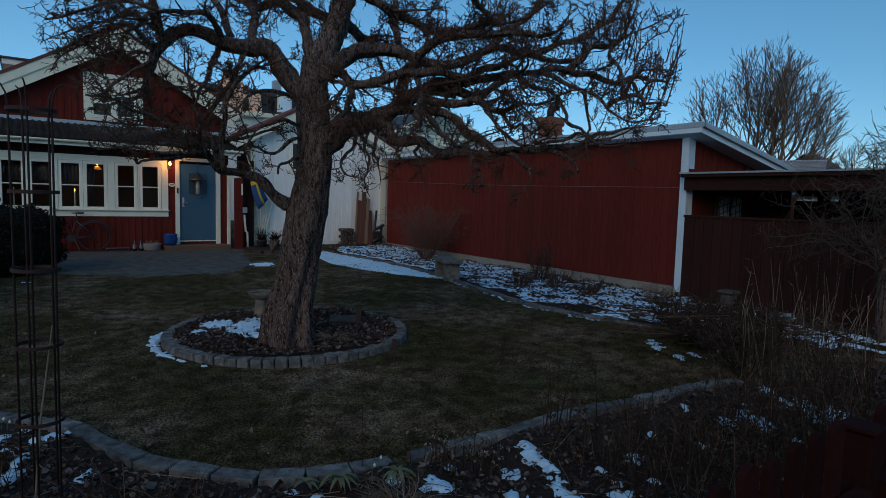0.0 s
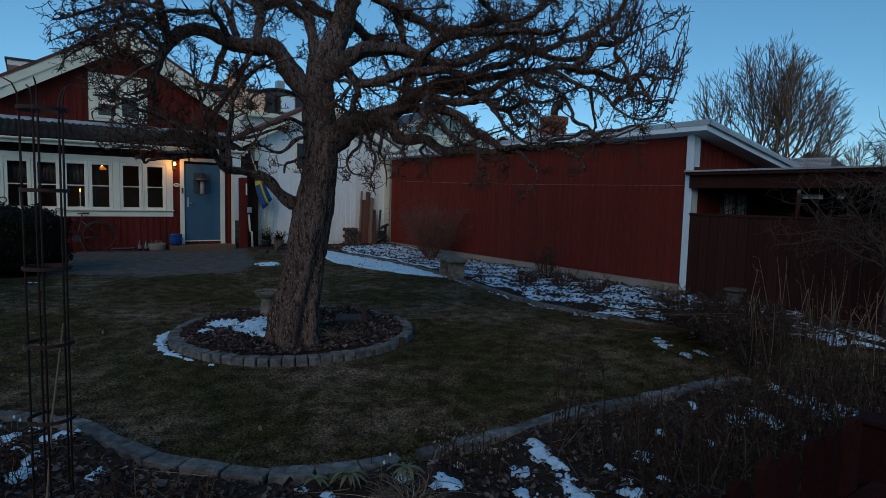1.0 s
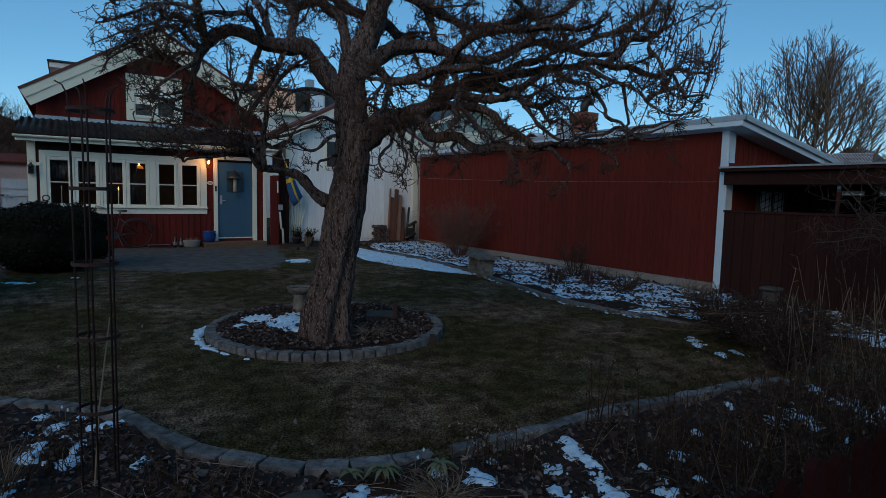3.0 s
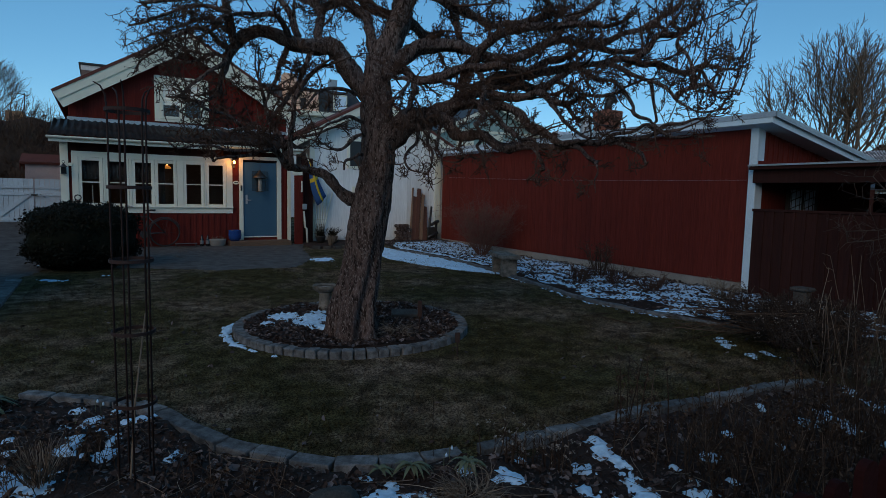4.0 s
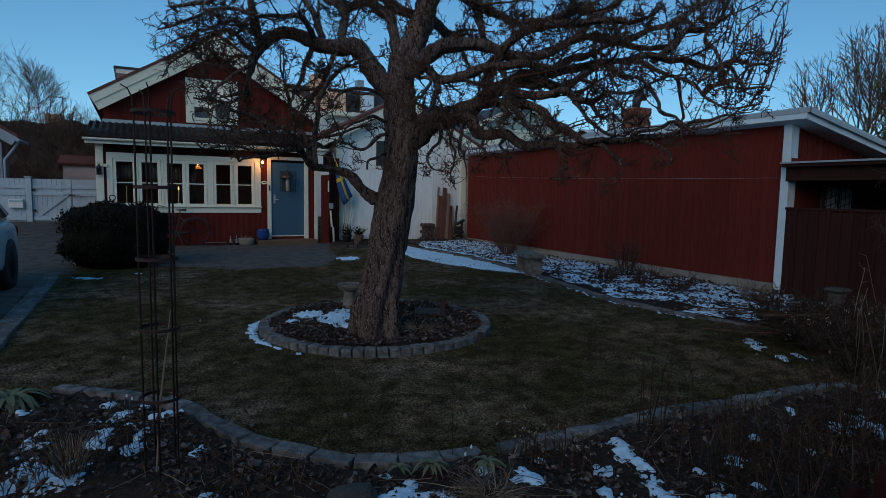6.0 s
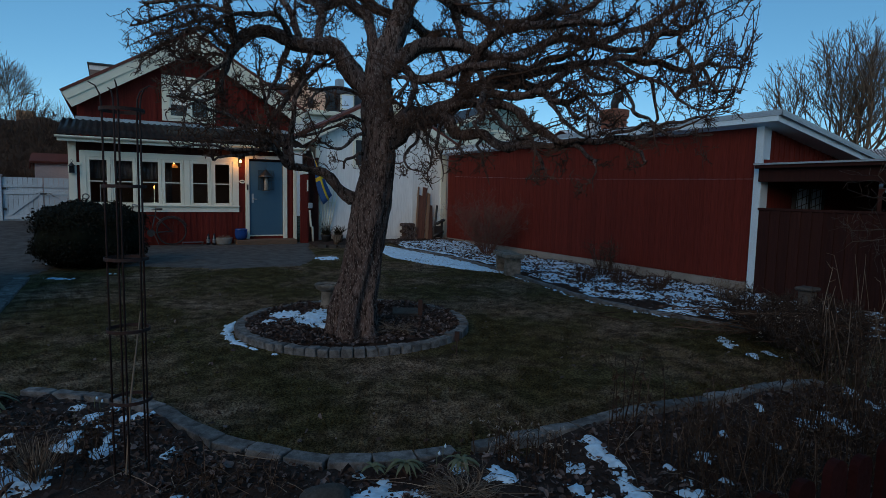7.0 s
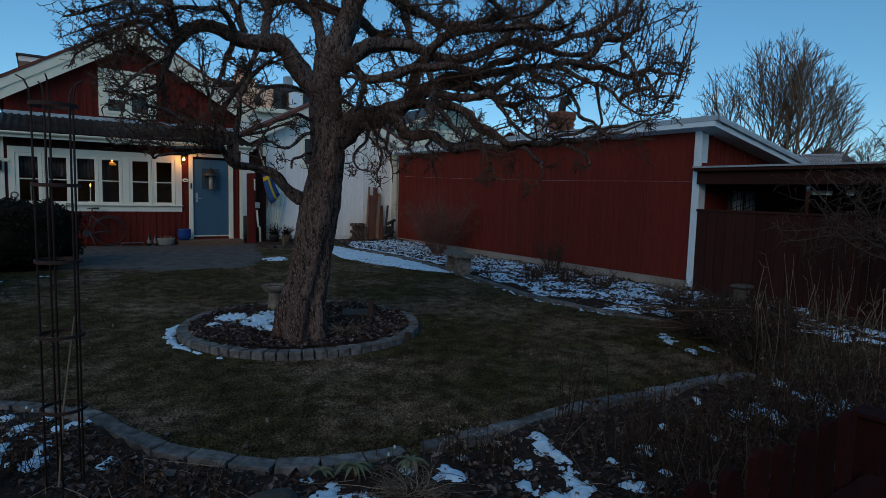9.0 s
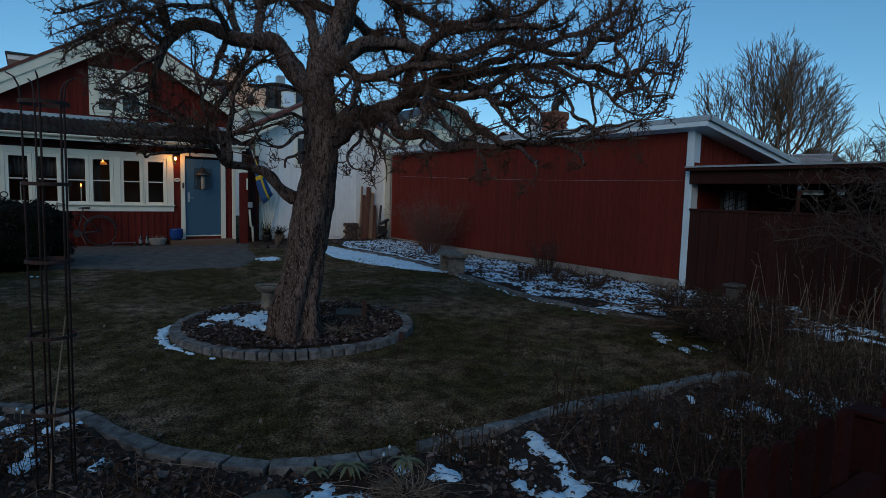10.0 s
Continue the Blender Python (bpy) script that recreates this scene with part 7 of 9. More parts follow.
def build_flag():
    f = thing("flag", "small blue flag with a yellow cross hanging from its pole", "flag", (4.97, 15.62, 0))
    bm = bmesh.new()
    tube(bm, [(-0.14, 0.25, 2.50), (-0.15, 0.0, 2.26)], 0.013, 8)
    part("pole", bm, WHITE, f)
    def cloth(name, u0, u1, v0, v1, mat_, off):
        verts, faces = [], []
        nu, nv = 6, 10
        for j in range(nv + 1):
            for i in range(nu + 1):
                u, v = u0 + (u1 - u0) * i / nu, v0 + (v1 - v0) * j / nv
                near, far = -0.155 - 0.12 * v + 0.40 * v * v, -0.135 + 0.51 * v
                x = near + (far - near) * u + 0.02 * math.sin(5 * v)
                z = 2.25 - (1.20 - 0.265 * u) * v
                y = -0.03 + 0.05 * math.sin(7 * u + 2 * v) + off
                verts.append((x, y, z))
        w = nu + 1
        faces = [(j * w + i, j * w + i + 1, (j + 1) * w + i + 1, (j + 1) * w + i) for j in range(nv) for i in range(nu)]
        ob = new(name, raw_mesh(name, verts, faces, mat_, True))
        ob.parent = f
        ob.modifiers.new("thick", "SOLIDIFY").thickness = 0.003
    cloth("cloth", 0, 1, 0, 1, FLAG_BLUE, 0)
    cloth("cross_bar", 0.0, 1.0, 0.40, 0.49, FLAG_YELLOW, -0.006)
    cloth("cross_stem", 0.42, 0.62, 0.0, 1.0, FLAG_YELLOW, -0.009)


build_flag()


def build_white_house_clutter():
    rng = random.Random(12)
    fan = thing("fan_trellis", "white fan-shaped plant trellis against the wall", "trellis", (5.22, 15.9, 0.2))
    for k in range(7):
        bm = bmesh.new()
        x = -0.36 + 0.12 * k
        tube(bm, [(x * 0.25, 0, 0), (x * 0.9, 0, 1.0), (x * 1.1, 0, 1.35 - abs(x) * 0.3)], 0.014, 6)
        part("rod", bm, WHITE, fan)
    for z in (0.45, 0.9):
        bm = bmesh.new()
        tube(bm, [(-0.33 * (0.3 + 0.6 * z), -0.01, z), (0.33 * (0.3 + 0.6 * z), -0.01, z)], 0.008, 6)
        part("cross_rod", bm, WHITE, fan)
    for x, y, h in ((5.12, 15.5, 0.42), (5.45, 15.45, 0.34)):
        p = thing("potted_shrub", "dark potted winter plant by the white wall", "potted plant", (x, y, 0), group="pots by the wall")
        bm = bmesh.new()
        lathe(bm, [(0.10, 0), (0.14, 0.2), (0.15, 0.22), (0.13, 0.21)], 16)
        part("pot", bm, BLACK, p, "", True)
        tb = Tubes()
        for _ in range(110):
            tb.add(wander(Vector((rng.uniform(-0.08, 0.08), rng.uniform(-0.08, 0.08), 0.2)), Vector((rng.uniform(-0.8, 0.8), rng.uniform(-0.8, 0.8), 1)), rng.uniform(0.1, h), 4, 0.35, 0.05, rng), 0.006, 0.004, 3)
        o = new("plant", raw_mesh("plant", tb.v, tb.f, FOLIAGE))
        o.parent = p
    # planks and tools leaning on the wall
    for x0, x1, ztop, w, mat_, nm, lab in ((7.97, 8.21, 1.62, 0.05, PALE_WOOD, "timber_batten", "pale timber batten leaning on the wall"), (8.06, 8.29, 1.35, 0.14, PLANK, "timber_plank", "red-brown plank leaning on the wall"), (8.19, 8.43, 1.60, 0.13, PLANK, "timber_plank", "red-brown plank leaning on the wall"),
                                           (8.33, 8.57, 1.42, 0.10, PALE_WOOD, "timber_plank", "weathered plank leaning on the wall"), (8.46, 8.62, 1.05, 0.16, PLANK, "timber_plank", "short brown plank leaning on the wall")):
        a, b = Vector((x0, 15.6, 0.0)), Vector((x1, 15.93, ztop))
        L = (b - a).length
        bm = bmesh.new()
        box(bm, -w / 2, -0.02, 0, w / 2, 0.02, L)
        soften(bm, 0.004)
        ob = solid(nm, bm, mat_, lab, "plank", group="leaning planks")
        z = (b - a).normalized()
        y = Vector((0, -1, 0))
        x = y.cross(z).normalized()
        y = z.cross(x)
        ob.matrix_world = Matrix.Translation(a) @ Matrix((x, y, z)).transposed().to_4x4()
    s = thing("folded_chair", "dark folded garden seat leaning on the wall", "garden chair", (8.72, 15.55, 0))
    for x0, z0, x1, z1, r in ((-0.16, 0, 0.06, 1.05, 0.035), (0.10, 0, 0.20, 0.62, 0.04), (-0.18, 0.1, 0.2, 0.25, 0.05), (-0.05, 0.5, 0.26, 0.6, 0.05)):
        bm = bmesh.new()
        tube(bm, [(x0, 0, z0), (x1, 0.2 * z1, z1)], r, 8)
        part("bar", bm, BLACK, s, "", True)
    boxes("seat_panel", BLACK, s, (-0.16, 0.02, 0.08, 0.18, 0.10, 0.42), bevel=0.02)
    lp = thing("log_stack", "small stack of cut round logs by the wall", "log pile", (7.76, 15.65, 0))
    for r in range(5):
        for k in range(3):
            bm = bmesh.new()
            tube(bm, [(-0.16 + 0.13 * k + (0.06 if r % 2 else 0), -0.12, 0.06 + 0.1 * r), (-0.16 + 0.13 * k + (0.06 if r % 2 else 0), 0.2, 0.06 + 0.1 * r)], 0.055, 9, 0.1)
            part("log", bm, BARK, lp)
    # low stone edge and bare border by the white house
    lowwall = thing("stone_border", "low rough stone border before the white house", "stone border", kind="structure")
    ms = [stone_mesh("rubble", 0.20, 0.13, 0.05, 60 + s, STONE_DARK) for s in range(4)]
    lay_along([Vector((4.5, 14.4, 0)), Vector((5.0, 14.2, 0)), Vector((5.6, 14.3, 0)), Vector((6.0, 14.9, 0)), Vector((7.0, 15.1, 0)), Vector((8.9, 15.0, 0))], ms, lowwall, "rubble", 0.27)
    boxes_bed = blob(polygon([(4.7, 16.0), (4.5, 14.5), (5.5, 14.3), (6.0, 15.0), (9.0, 15.1), (9.0, 16.0)]), 0.04, SOIL, "flower_bed_wall", "soil strip along the white house", "flower bed", wave=0.05, grid=0.1)
    for x, y in ((5.1, 14.6), (5.7, 14.8), (6.3, 15.4)):
        tuft("dry_shrub", "low dry brown plant clump by the wall", x, y, 0.3, 90, 0.28, STRAW, rng)


def tuft(name, label, x, y, height, count, spread, mat_, rng, droop=0.0, r=0.004, category="dry plant", z0=0.03, base=0.06):
    """A clump of stems from one foot."""
    tb = Tubes()
    for _ in range(count):
        a = rng.uniform(0, 2 * math.pi)
        s = rng.uniform(0, spread)
        d = Vector((math.cos(a) * s * 2, math.sin(a) * s * 2, 1))
        p = Vector((math.cos(a) * rng.uniform(0, base), math.sin(a) * rng.uniform(0, base), 0))
        tb.add(wander(p, d, height * rng.uniform(0.5, 1.1), 5, 0.16, -droop, rng), r, r * 0.5, 3)
    ob = new(name, raw_mesh(name, tb.v, tb.f, mat_))
    ob.location = (x, y, ground_z(x, y) + z0)
    return tagged(ob, label, category)


build_white_house_clutter()


# ---- garden things ----
def build_bench():
    b = thing("stone_bench", "grey weathered concrete garden bench on two slab legs", "bench", (6.31, 8.56, 0), -20)
    bm = bmesh.new()
    box(bm, -0.18, -0.44, 0.30, 0.18, 0.44, 0.365)
    soften(bm, 0.012, 2)
    part("seat", bm, OLD_CONCRETE, b)
    for y in (-0.30, 0.30):
        bm = bmesh.new()
        box(bm, -0.14, y - 0.06, -0.02, 0.14, y + 0.06, 0.30)
        soften(bm, 0.012, 2)
        part("leg", bm, OLD_CONCRETE, b)


def build_birdbath():
    b = thing("bird_bath", "grey concrete bird bath on a round pedestal", "bird bath", (2.11, 6.38, 0.06))
    bm = bmesh.new()
    lathe(bm, [(0.082, -0.03), (0.085, 0.02), (0.074, 0.05), (0.068, 0.17), (0.08, 0.21)], 22)
    part("pedestal", bm, OLD_CONCRETE, b, "", True)
    bm = bmesh.new()
    lathe(bm, [(0.08, 0.205), (0.12, 0.225), (0.142, 0.262), (0.146, 0.285), (0.138, 0.292), (0.125, 0.28), (0.10, 0.255), (0.02, 0.245)], 26)
    part("bowl", bm, OLD_CONCRETE, b, "", True)
    bm = bmesh.new()
    lathe(bm, [(0.118, 0.272), (0.11, 0.273), (0.003, 0.273)], 22)
    part("ice", bm, CAR_GLASS, b, "thin dark ice in the bowl", True)


def build_pedestal():
    p = thing("stone_pedestal", "dark weathered stone pedestal with a flat cap", "pedestal", (8.0, 4.1, ground_z(8.0, 4.1)))
    boxes("column", STONE_DARK, p, (-0.085, -0.085, -0.05, 0.085, 0.085, 0.34), bevel=0.02)
    boxes("cap", STONE_DARK, p, (-0.12, -0.12, 0.34, 0.12, 0.12, 0.39), bevel=0.02)


build_bench()
build_birdbath()
build_pedestal()


def build_unseen_walls():
    """Unseen boards closing the garden behind the camera, added to darken window reflections."""
    for nm, d in (("wall_south", (-30, -14.2, -0.1, 40, -14.0, 3.2)), ("wall_west", (-30.2, -14.2, -0.1, -30, 12, 3.2))):
        bm = bmesh.new()
        box(bm, *d)
        solid(nm, bm, BROWN, "unseen dark boarded wall closing the garden, darkening window reflections", "wall", kind="structure")


build_unseen_walls()


def build_obelisk():
    o = thing("plant_obelisk", "tall rusty iron rod plant support with rings", "plant support", (-0.018, 2.945, 0.03))
    n, r = 5, 0.083
    for k in range(n):
        a = 2 * math.pi * k / n + radians(186)
        c, s = math.cos(a), math.sin(a)
        bm = bmesh.new()
        pts = [(r * c * 0.94, r * s * 0.94, 0.0), (r * c, r * s, 1.76)]
        pts += [(c * (r + 0.006), s * (r + 0.006), 1.82), (c * (r + 0.022), s * (r + 0.022), 1.855), (c * (r + 0.05), s * (r + 0.05), 1.87)]
        tube(bm, pts, [0.0048, 0.0048, 0.004, 0.0035, 0.003], 7, 0.1)
        part("rod", bm, IRON, o, "", True)
    for z in (0.38, 0.725, 1.065, 1.405, 1.755):
        bm = bmesh.new()
        rr = r + 0.008
        prof = [(rr, z - 0.008), (rr + 0.004, z - 0.008), (rr + 0.004, z + 0.008), (rr, z + 0.008)]
        sides = 30
        rings = [[bm.verts.new((q * math.cos(2 * math.pi * k / sides), q * math.sin(2 * math.pi * k / sides), h)) for q, h in prof] for k in range(sides)]
        for k in range(sides):
            for j in range(4):
                bm.faces.new((rings[k][j], rings[(k + 1) % sides][j], rings[(k + 1) % sides][(j + 1) % 4], rings[k][(j + 1) % 4]))
        part("ring", bm, IRON, o)
    bm = bmesh.new()
    tube(bm, [(-0.05, 2.93, 0.02), (-0.02, 2.96, 0.4), (0.035, 2.98, 0.83)], [0.005, 0.005, 0.003], 6)
    solid("cane", bm, STRAW, "dry pale cane standing in the plant support", "cane")


build_obelisk()


def build_picket_fence():
    f = thing("picket_fence", "low dark red picket fence with a square post", "fence", (0, 0.357, 0))
    bm = bmesh.new()
    prof = [(-0.028, 0.08), (0.028, 0.08)] + [(0.028 * math.cos(a), 0.925 + 0.025 * math.sin(a)) for a in [math.pi * k / 8 for k in range(9)]]
    pa, pb = [bm.verts.new((x, -0.008, z)) for x, z in prof], [bm.verts.new((x, 0.008, z)) for x, z in prof]
    bm.faces.new(pa[::-1])
    bm.faces.new(pb)
    for k in range(len(prof)):
        bm.faces.new((pa[k], pa[(k + 1) % len(prof)], pb[(k + 1) % len(prof)], pb[k]))
    picket = mesh_of("picket", bm, FENCE_RED)
    xs = [1.487 - 0.102 * k for k in range(43)] + [1.76 + 0.102 * k for k in range(32)]
    for x in xs:
        piece("picket", picket, f, pose(x, 0, random.uniform(-0.008, 0.008), 0, random.uniform(-0.6, 0.6), 0))
    for a, b in ((-3.0, 1.595), (1.685, 5.0)):
        boxes("rail", FENCE_RED, f, (a, -0.05, 0.26, b, -0.013, 0.34))
        boxes("rail", FENCE_RED, f, (a, -0.05, 0.70, b, -0.013, 0.78))
    p = boxes("post", FENCE_RED, f, (1.615, -0.032, 0, 1.685, 0.038, 0.905), bevel=0.006)
    boxes("post_cap", FENCE_RED, f, (1.605, -0.042, 0.905, 1.695, 0.048, 0.92), bevel=0.005)


FENCE_RED = surface("worn_fence_red", (0.027, 0.0068, 0.0064), (0.017, 0.0046, 0.0043), 5, 0.9, 0.3, 60, spread=0.2, gloss=0.08)
build_picket_fence()


# ---- snow ----
FORWARD, RIGHT = Vector((0.58, 0.81)), Vector((0.81, -0.58))


def snow_sheet(inside, bounds, base, thick, name="snow_patch", grid=0.02, label="thin patch of old crusted snow"):
    """Snow lying where inside(x, y) is above zero; its edge thins out into the ground."""
    x0, y0, x1, y1 = bounds
    nx, ny = int((x1 - x0) / grid) + 2, int((y1 - y0) / grid) + 2
    val = {}
    for j in range(ny):
        for i in range(nx):
            val[i, j] = inside(x0 + i * grid, y0 + j * grid)
    ids, verts, faces = {}, [], []

    def vid(i, j):
        if (i, j) not in ids:
            x, y = x0 + i * grid, y0 + j * grid
            k = max(0.0, min(1.0, val[i, j] * 5.0))
            ids[i, j] = len(verts)
            verts.append((x, y, base(x, y) - 0.012 + (thick + 0.012) * k ** 0.6 + 0.004 * noise.noise(Vector((x * 14, y * 14, 5)))))
        return ids[i, j]

    for j in range(ny - 1):
        for i in range(nx - 1):
            if max(val[i, j], val[i + 1, j], val[i, j + 1], val[i + 1, j + 1]) > 0:
                faces.append((vid(i, j), vid(i + 1, j), vid(i + 1, j + 1), vid(i, j + 1)))
    if faces:
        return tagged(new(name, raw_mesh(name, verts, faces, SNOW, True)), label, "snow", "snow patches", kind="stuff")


def bed_z(x, y):
    return ground_z(x, y) + 0.018 + 0.06 * noise.noise(Vector((x * 2.3, y * 2.3, 7))) + 0.012


def tree_bed_z(x, y):
    return 0.05 + 0.05 * noise.noise(Vector((x * 2.3, y * 2.3, 7)))


def lawn_z(x, y):
    return ground_z(x, y) + lawn_bump(x, y) - 0.012


snow_spots = []


def on_snow(x, y):
    for sx, sy, rx, ry in snow_spots:
        d = Vector((x - sx, y - sy))
        if math.hypot(d.dot(RIGHT) / rx, d.dot(FORWARD) / ry) < 0.85:
            return True
    return False


def snow_patch(x, y, rx, ry, base=bed_z, thick=0.006, ragged=0.8, grid=0.014):
    """A ragged patch, rx across and ry along the garden's view axis."""
    snow_spots.append((x, y, rx, ry))
    def inside(px, py):
        d = Vector((px - x, py - y))
        a, b = d.dot(RIGHT) / rx, d.dot(FORWARD) / ry
        q = Vector((px * 9, py * 9, 3.3))
        return 0.66 - math.hypot(a, b) + ragged * noise.noise(q) + 0.65 * noise.noise(q * 2.1) + 0.48 * noise.noise(q * 4.7)
    m = 1.7 * max(rx, ry)
    snow_sheet(inside, (x - m, y - m, x + m, y + m), base, thick, grid=grid if m < 0.6 else 0.03)


for row in ((-0.59, 3.22, 0.26, 0.20), (-0.74, 3.10, 0.12, 0.10), (-0.29, 4.09, 0.06, 0.05), (-0.21, 3.85, 0.07, 0.09), (-0.10, 3.94, 0.04, 0.04), (-0.38, 3.85, 0.04, 0.04), (-0.14, 3.62, 0.06, 0.06),
            (-0.04, 3.70, 0.06, 0.06), (0.05, 3.73, 0.06, 0.11), (-0.12, 3.53, 0.06, 0.06), (-0.14, 3.37, 0.06, 0.09), (-0.32, 3.46, 0.07, 0.08), (-0.30, 3.60, 0.05, 0.04), (-0.60, 3.59, 0.06, 0.06),
            (-0.61, 3.76, 0.05, 0.05), (-0.67, 3.70, 0.04, 0.04), (-0.69, 3.46, 0.05, 0.05), (0.15, 3.14, 0.04, 0.07), (0.14, 2.58, 0.04, 0.04), (-0.76, 4.13, 0.05, 0.05), (-0.44, 3.09, 0.05, 0.05)):
    snow_patch(*row)
for row in ((0.93, 2.25, 0.20, 0.17), (1.05, 2.34, 0.05, 0.04), (1.41, 2.22, 0.04, 0.05), (1.57, 2.11, 0.04, 0.04), (1.56, 2.02, 0.07, 0.09), (1.78, 2.24, 0.04, 0.05), (2.26, 2.12, 0.07, 0.12), (2.02, 2.02, 0.09, 0.07),
            (2.22, 1.97, 0.05, 0.12), (2.12, 1.80, 0.06, 0.13), (1.86, 1.82, 0.06, 0.08), (2.40, 1.62, 0.04, 0.05), (1.94, 1.66, 0.09, 0.06), (2.06, 1.64, 0.08, 0.10), (2.28, 1.51, 0.10, 0.07), (2.47, 1.80, 0.04, 0.06), (2.71, 1.76, 0.05, 0.05)):
    snow_patch(*row)
for row in ((4.69, 1.98, 0.06, 0.12), (4.58, 1.80, 0.04, 0.17), (4.53, 1.615, 0.09, 0.26), (4.51, 1.437, 0.10, 0.16), (4.38, 1.50, 0.06, 0.12), (3.92, 1.70, 0.10, 0.24), (3.73, 1.80, 0.055, 0.09), (3.80, 1.37, 0.05, 0.07),
            (3.05, 1.876, 0.035, 0.05), (3.78, 2.11, 0.025, 0.12), (3.22, 1.657, 0.03, 0.07), (2.58, 1.553, 0.04, 0.05), (7.85, 2.95, 0.22, 0.40), (8.15, 2.65, 0.16, 0.3), (7.04, 2.46, 0.12, 0.15), (7.30, 2.24, 0.16, 0.25), (8.17, 2.40, 0.14, 0.28), (7.25, 2.82, 0.13, 0.27)):
    snow_patch(*row)
for row in ((1.86, 6.02, 0.24, 0.36), (1.62, 6.30, 0.20, 0.22), (1.80, 5.55, 0.16, 0.18), (1.70, 5.78, 0.17, 0.18), (1.33, 5.92, 0.09, 0.12), (1.80, 5.20, 0.05, 0.07)):
    snow_patch(*row, base=tree_bed_z, thick=0.014, ragged=0.55)
def snow_by_ring(px, py):
    """A ragged strip hugging the outside of the cobble ring."""
    dx, dy = px - RING[0], py - RING[1]
    r, a = math.hypot(dx, dy), math.degrees(math.atan2(dy, dx)) % 360
    q = Vector((px * 8, py * 8, 4.4))
    along = min(1.0, (a - 133) / 20, (200 - a) / 14)
    return 0.55 * along - abs(r - RING[2] - 0.115) / 0.05 + 0.10 + 0.9 * noise.noise(q) + 0.8 * noise.noise(q * 2.9) + 0.5 * noise.noise(q * 6.1)


snow_sheet(snow_by_ring, (0.6, 4.7, 1.8, 7.1), lawn_z, 0.006, grid=0.014)
for row in ((5.34, 3.50, 0.10, 0.13), (5.22, 3.34, 0.05, 0.09), (5.10, 3.00, 0.06, 0.10), (5.3, 2.98, 0.05, 0.12)):
    snow_patch(*row, base=lawn_z, thick=0.001, ragged=1.3)


def snow_crumbs(px, py):
    """Crumbs of snow left along the lawn side of the barn border's edging."""
    near = min(barn_curve[::2], key=lambda p: (p.x - px) ** 2 + (p.y - py) ** 2)
    gap = math.hypot(px - near.x, py - near.y)
    q = Vector((px * 11, py * 7, 2.2))
    return (0.02 if 4.4 < py < 8.6 and px < near.x else -1.0) - abs(gap - 0.10) / 0.07 + 0.9 * noise.noise(q) + 0.6 * noise.noise(q * 2.7) + 0.1 * (abs(py - 6.1) > 1.4)


snow_sheet(snow_crumbs, (5.4, 4.3, 6.5, 8.7), lawn_z, 0.004, "snow_crumbs", 0.025, "crumbs of old snow along the border edging")
for row in ((3.95, 11.95, 0.24, 0.34), (-0.80, 10.6, 0.22, 0.10), (-0.10, 10.9, 0.10, 0.05)):
    snow_patch(*row, base=lawn_z, thick=0.004)
snow_patch(-1.0, 12.55, 0.25, 0.2, base=lambda x, y: ground_z(x, y), thick=0.012)


def build_barn_snow():
    """Snow on the border by the barn, broken by leaves and stems, and on the path beside it."""
    ins, _ = polygon([(p.x + 0.14, p.y) for p in barn_curve] + [(8.9, 3.6), (8.95, 14.9), (7.2, 15.0), (6.75, 14.2)])

    def bed(x, y):
        if not ins(x, y):
            return -1.0
        q = Vector((x * 3.2, y * 3.2, 1.7))
        far = min(1.0, max(0.0, (y - 8.0) / 4.0))
        rim = max(0.0, 1.0 - 2.2 * min(math.hypot(x - p.x, y - p.y) for p in barn_curve[::3]))
        return 0.02 + 0.30 * far - 0.50 * rim + 0.62 * noise.noise(q * 0.7) + 0.36 * noise.noise(q * 2.9) + 0.25 * noise.noise(q * 7)
    snow_sheet(bed, (5.5, 3.4, 9.0, 15.4), lambda x, y: ground_z(x, y) + 0.030 + 0.04 * noise.noise(Vector((x * 2.3, y * 2.3, 7))), 0.02, "snow_cover", 0.04, "broken old snow over the barn border")
    pth, _ = polygon([(6.28, 8.55), (5.8, 9.4), (5.5, 10.4), (5.38, 11.6), (5.6, 12.8), (5.9, 13.9), (6.4, 14.2), (6.38, 13.2), (6.6, 11.7), (6.5, 10.3), (6.32, 9.0)])

    def path(x, y):
        q = Vector((x * 2.2, y * 2.2, 9.1))
        return (0.14 if pth(x, y) else -0.5) + 0.30 * noise.noise(q) + 0.3 * noise.noise(Vector((q.x * 5, q.y * 1.3, 4))) + 0.5 * noise.noise(Vector((q.x * 9, q.y * 5, 2)))
    snow_sheet(path, (5.0, 8.4, 8.0, 14.8), lambda x, y: lawn_z(x, y) + 0.002, 0.014, "snow_strip", 0.03, "strip of trodden snow beside the border")


build_barn_snow()


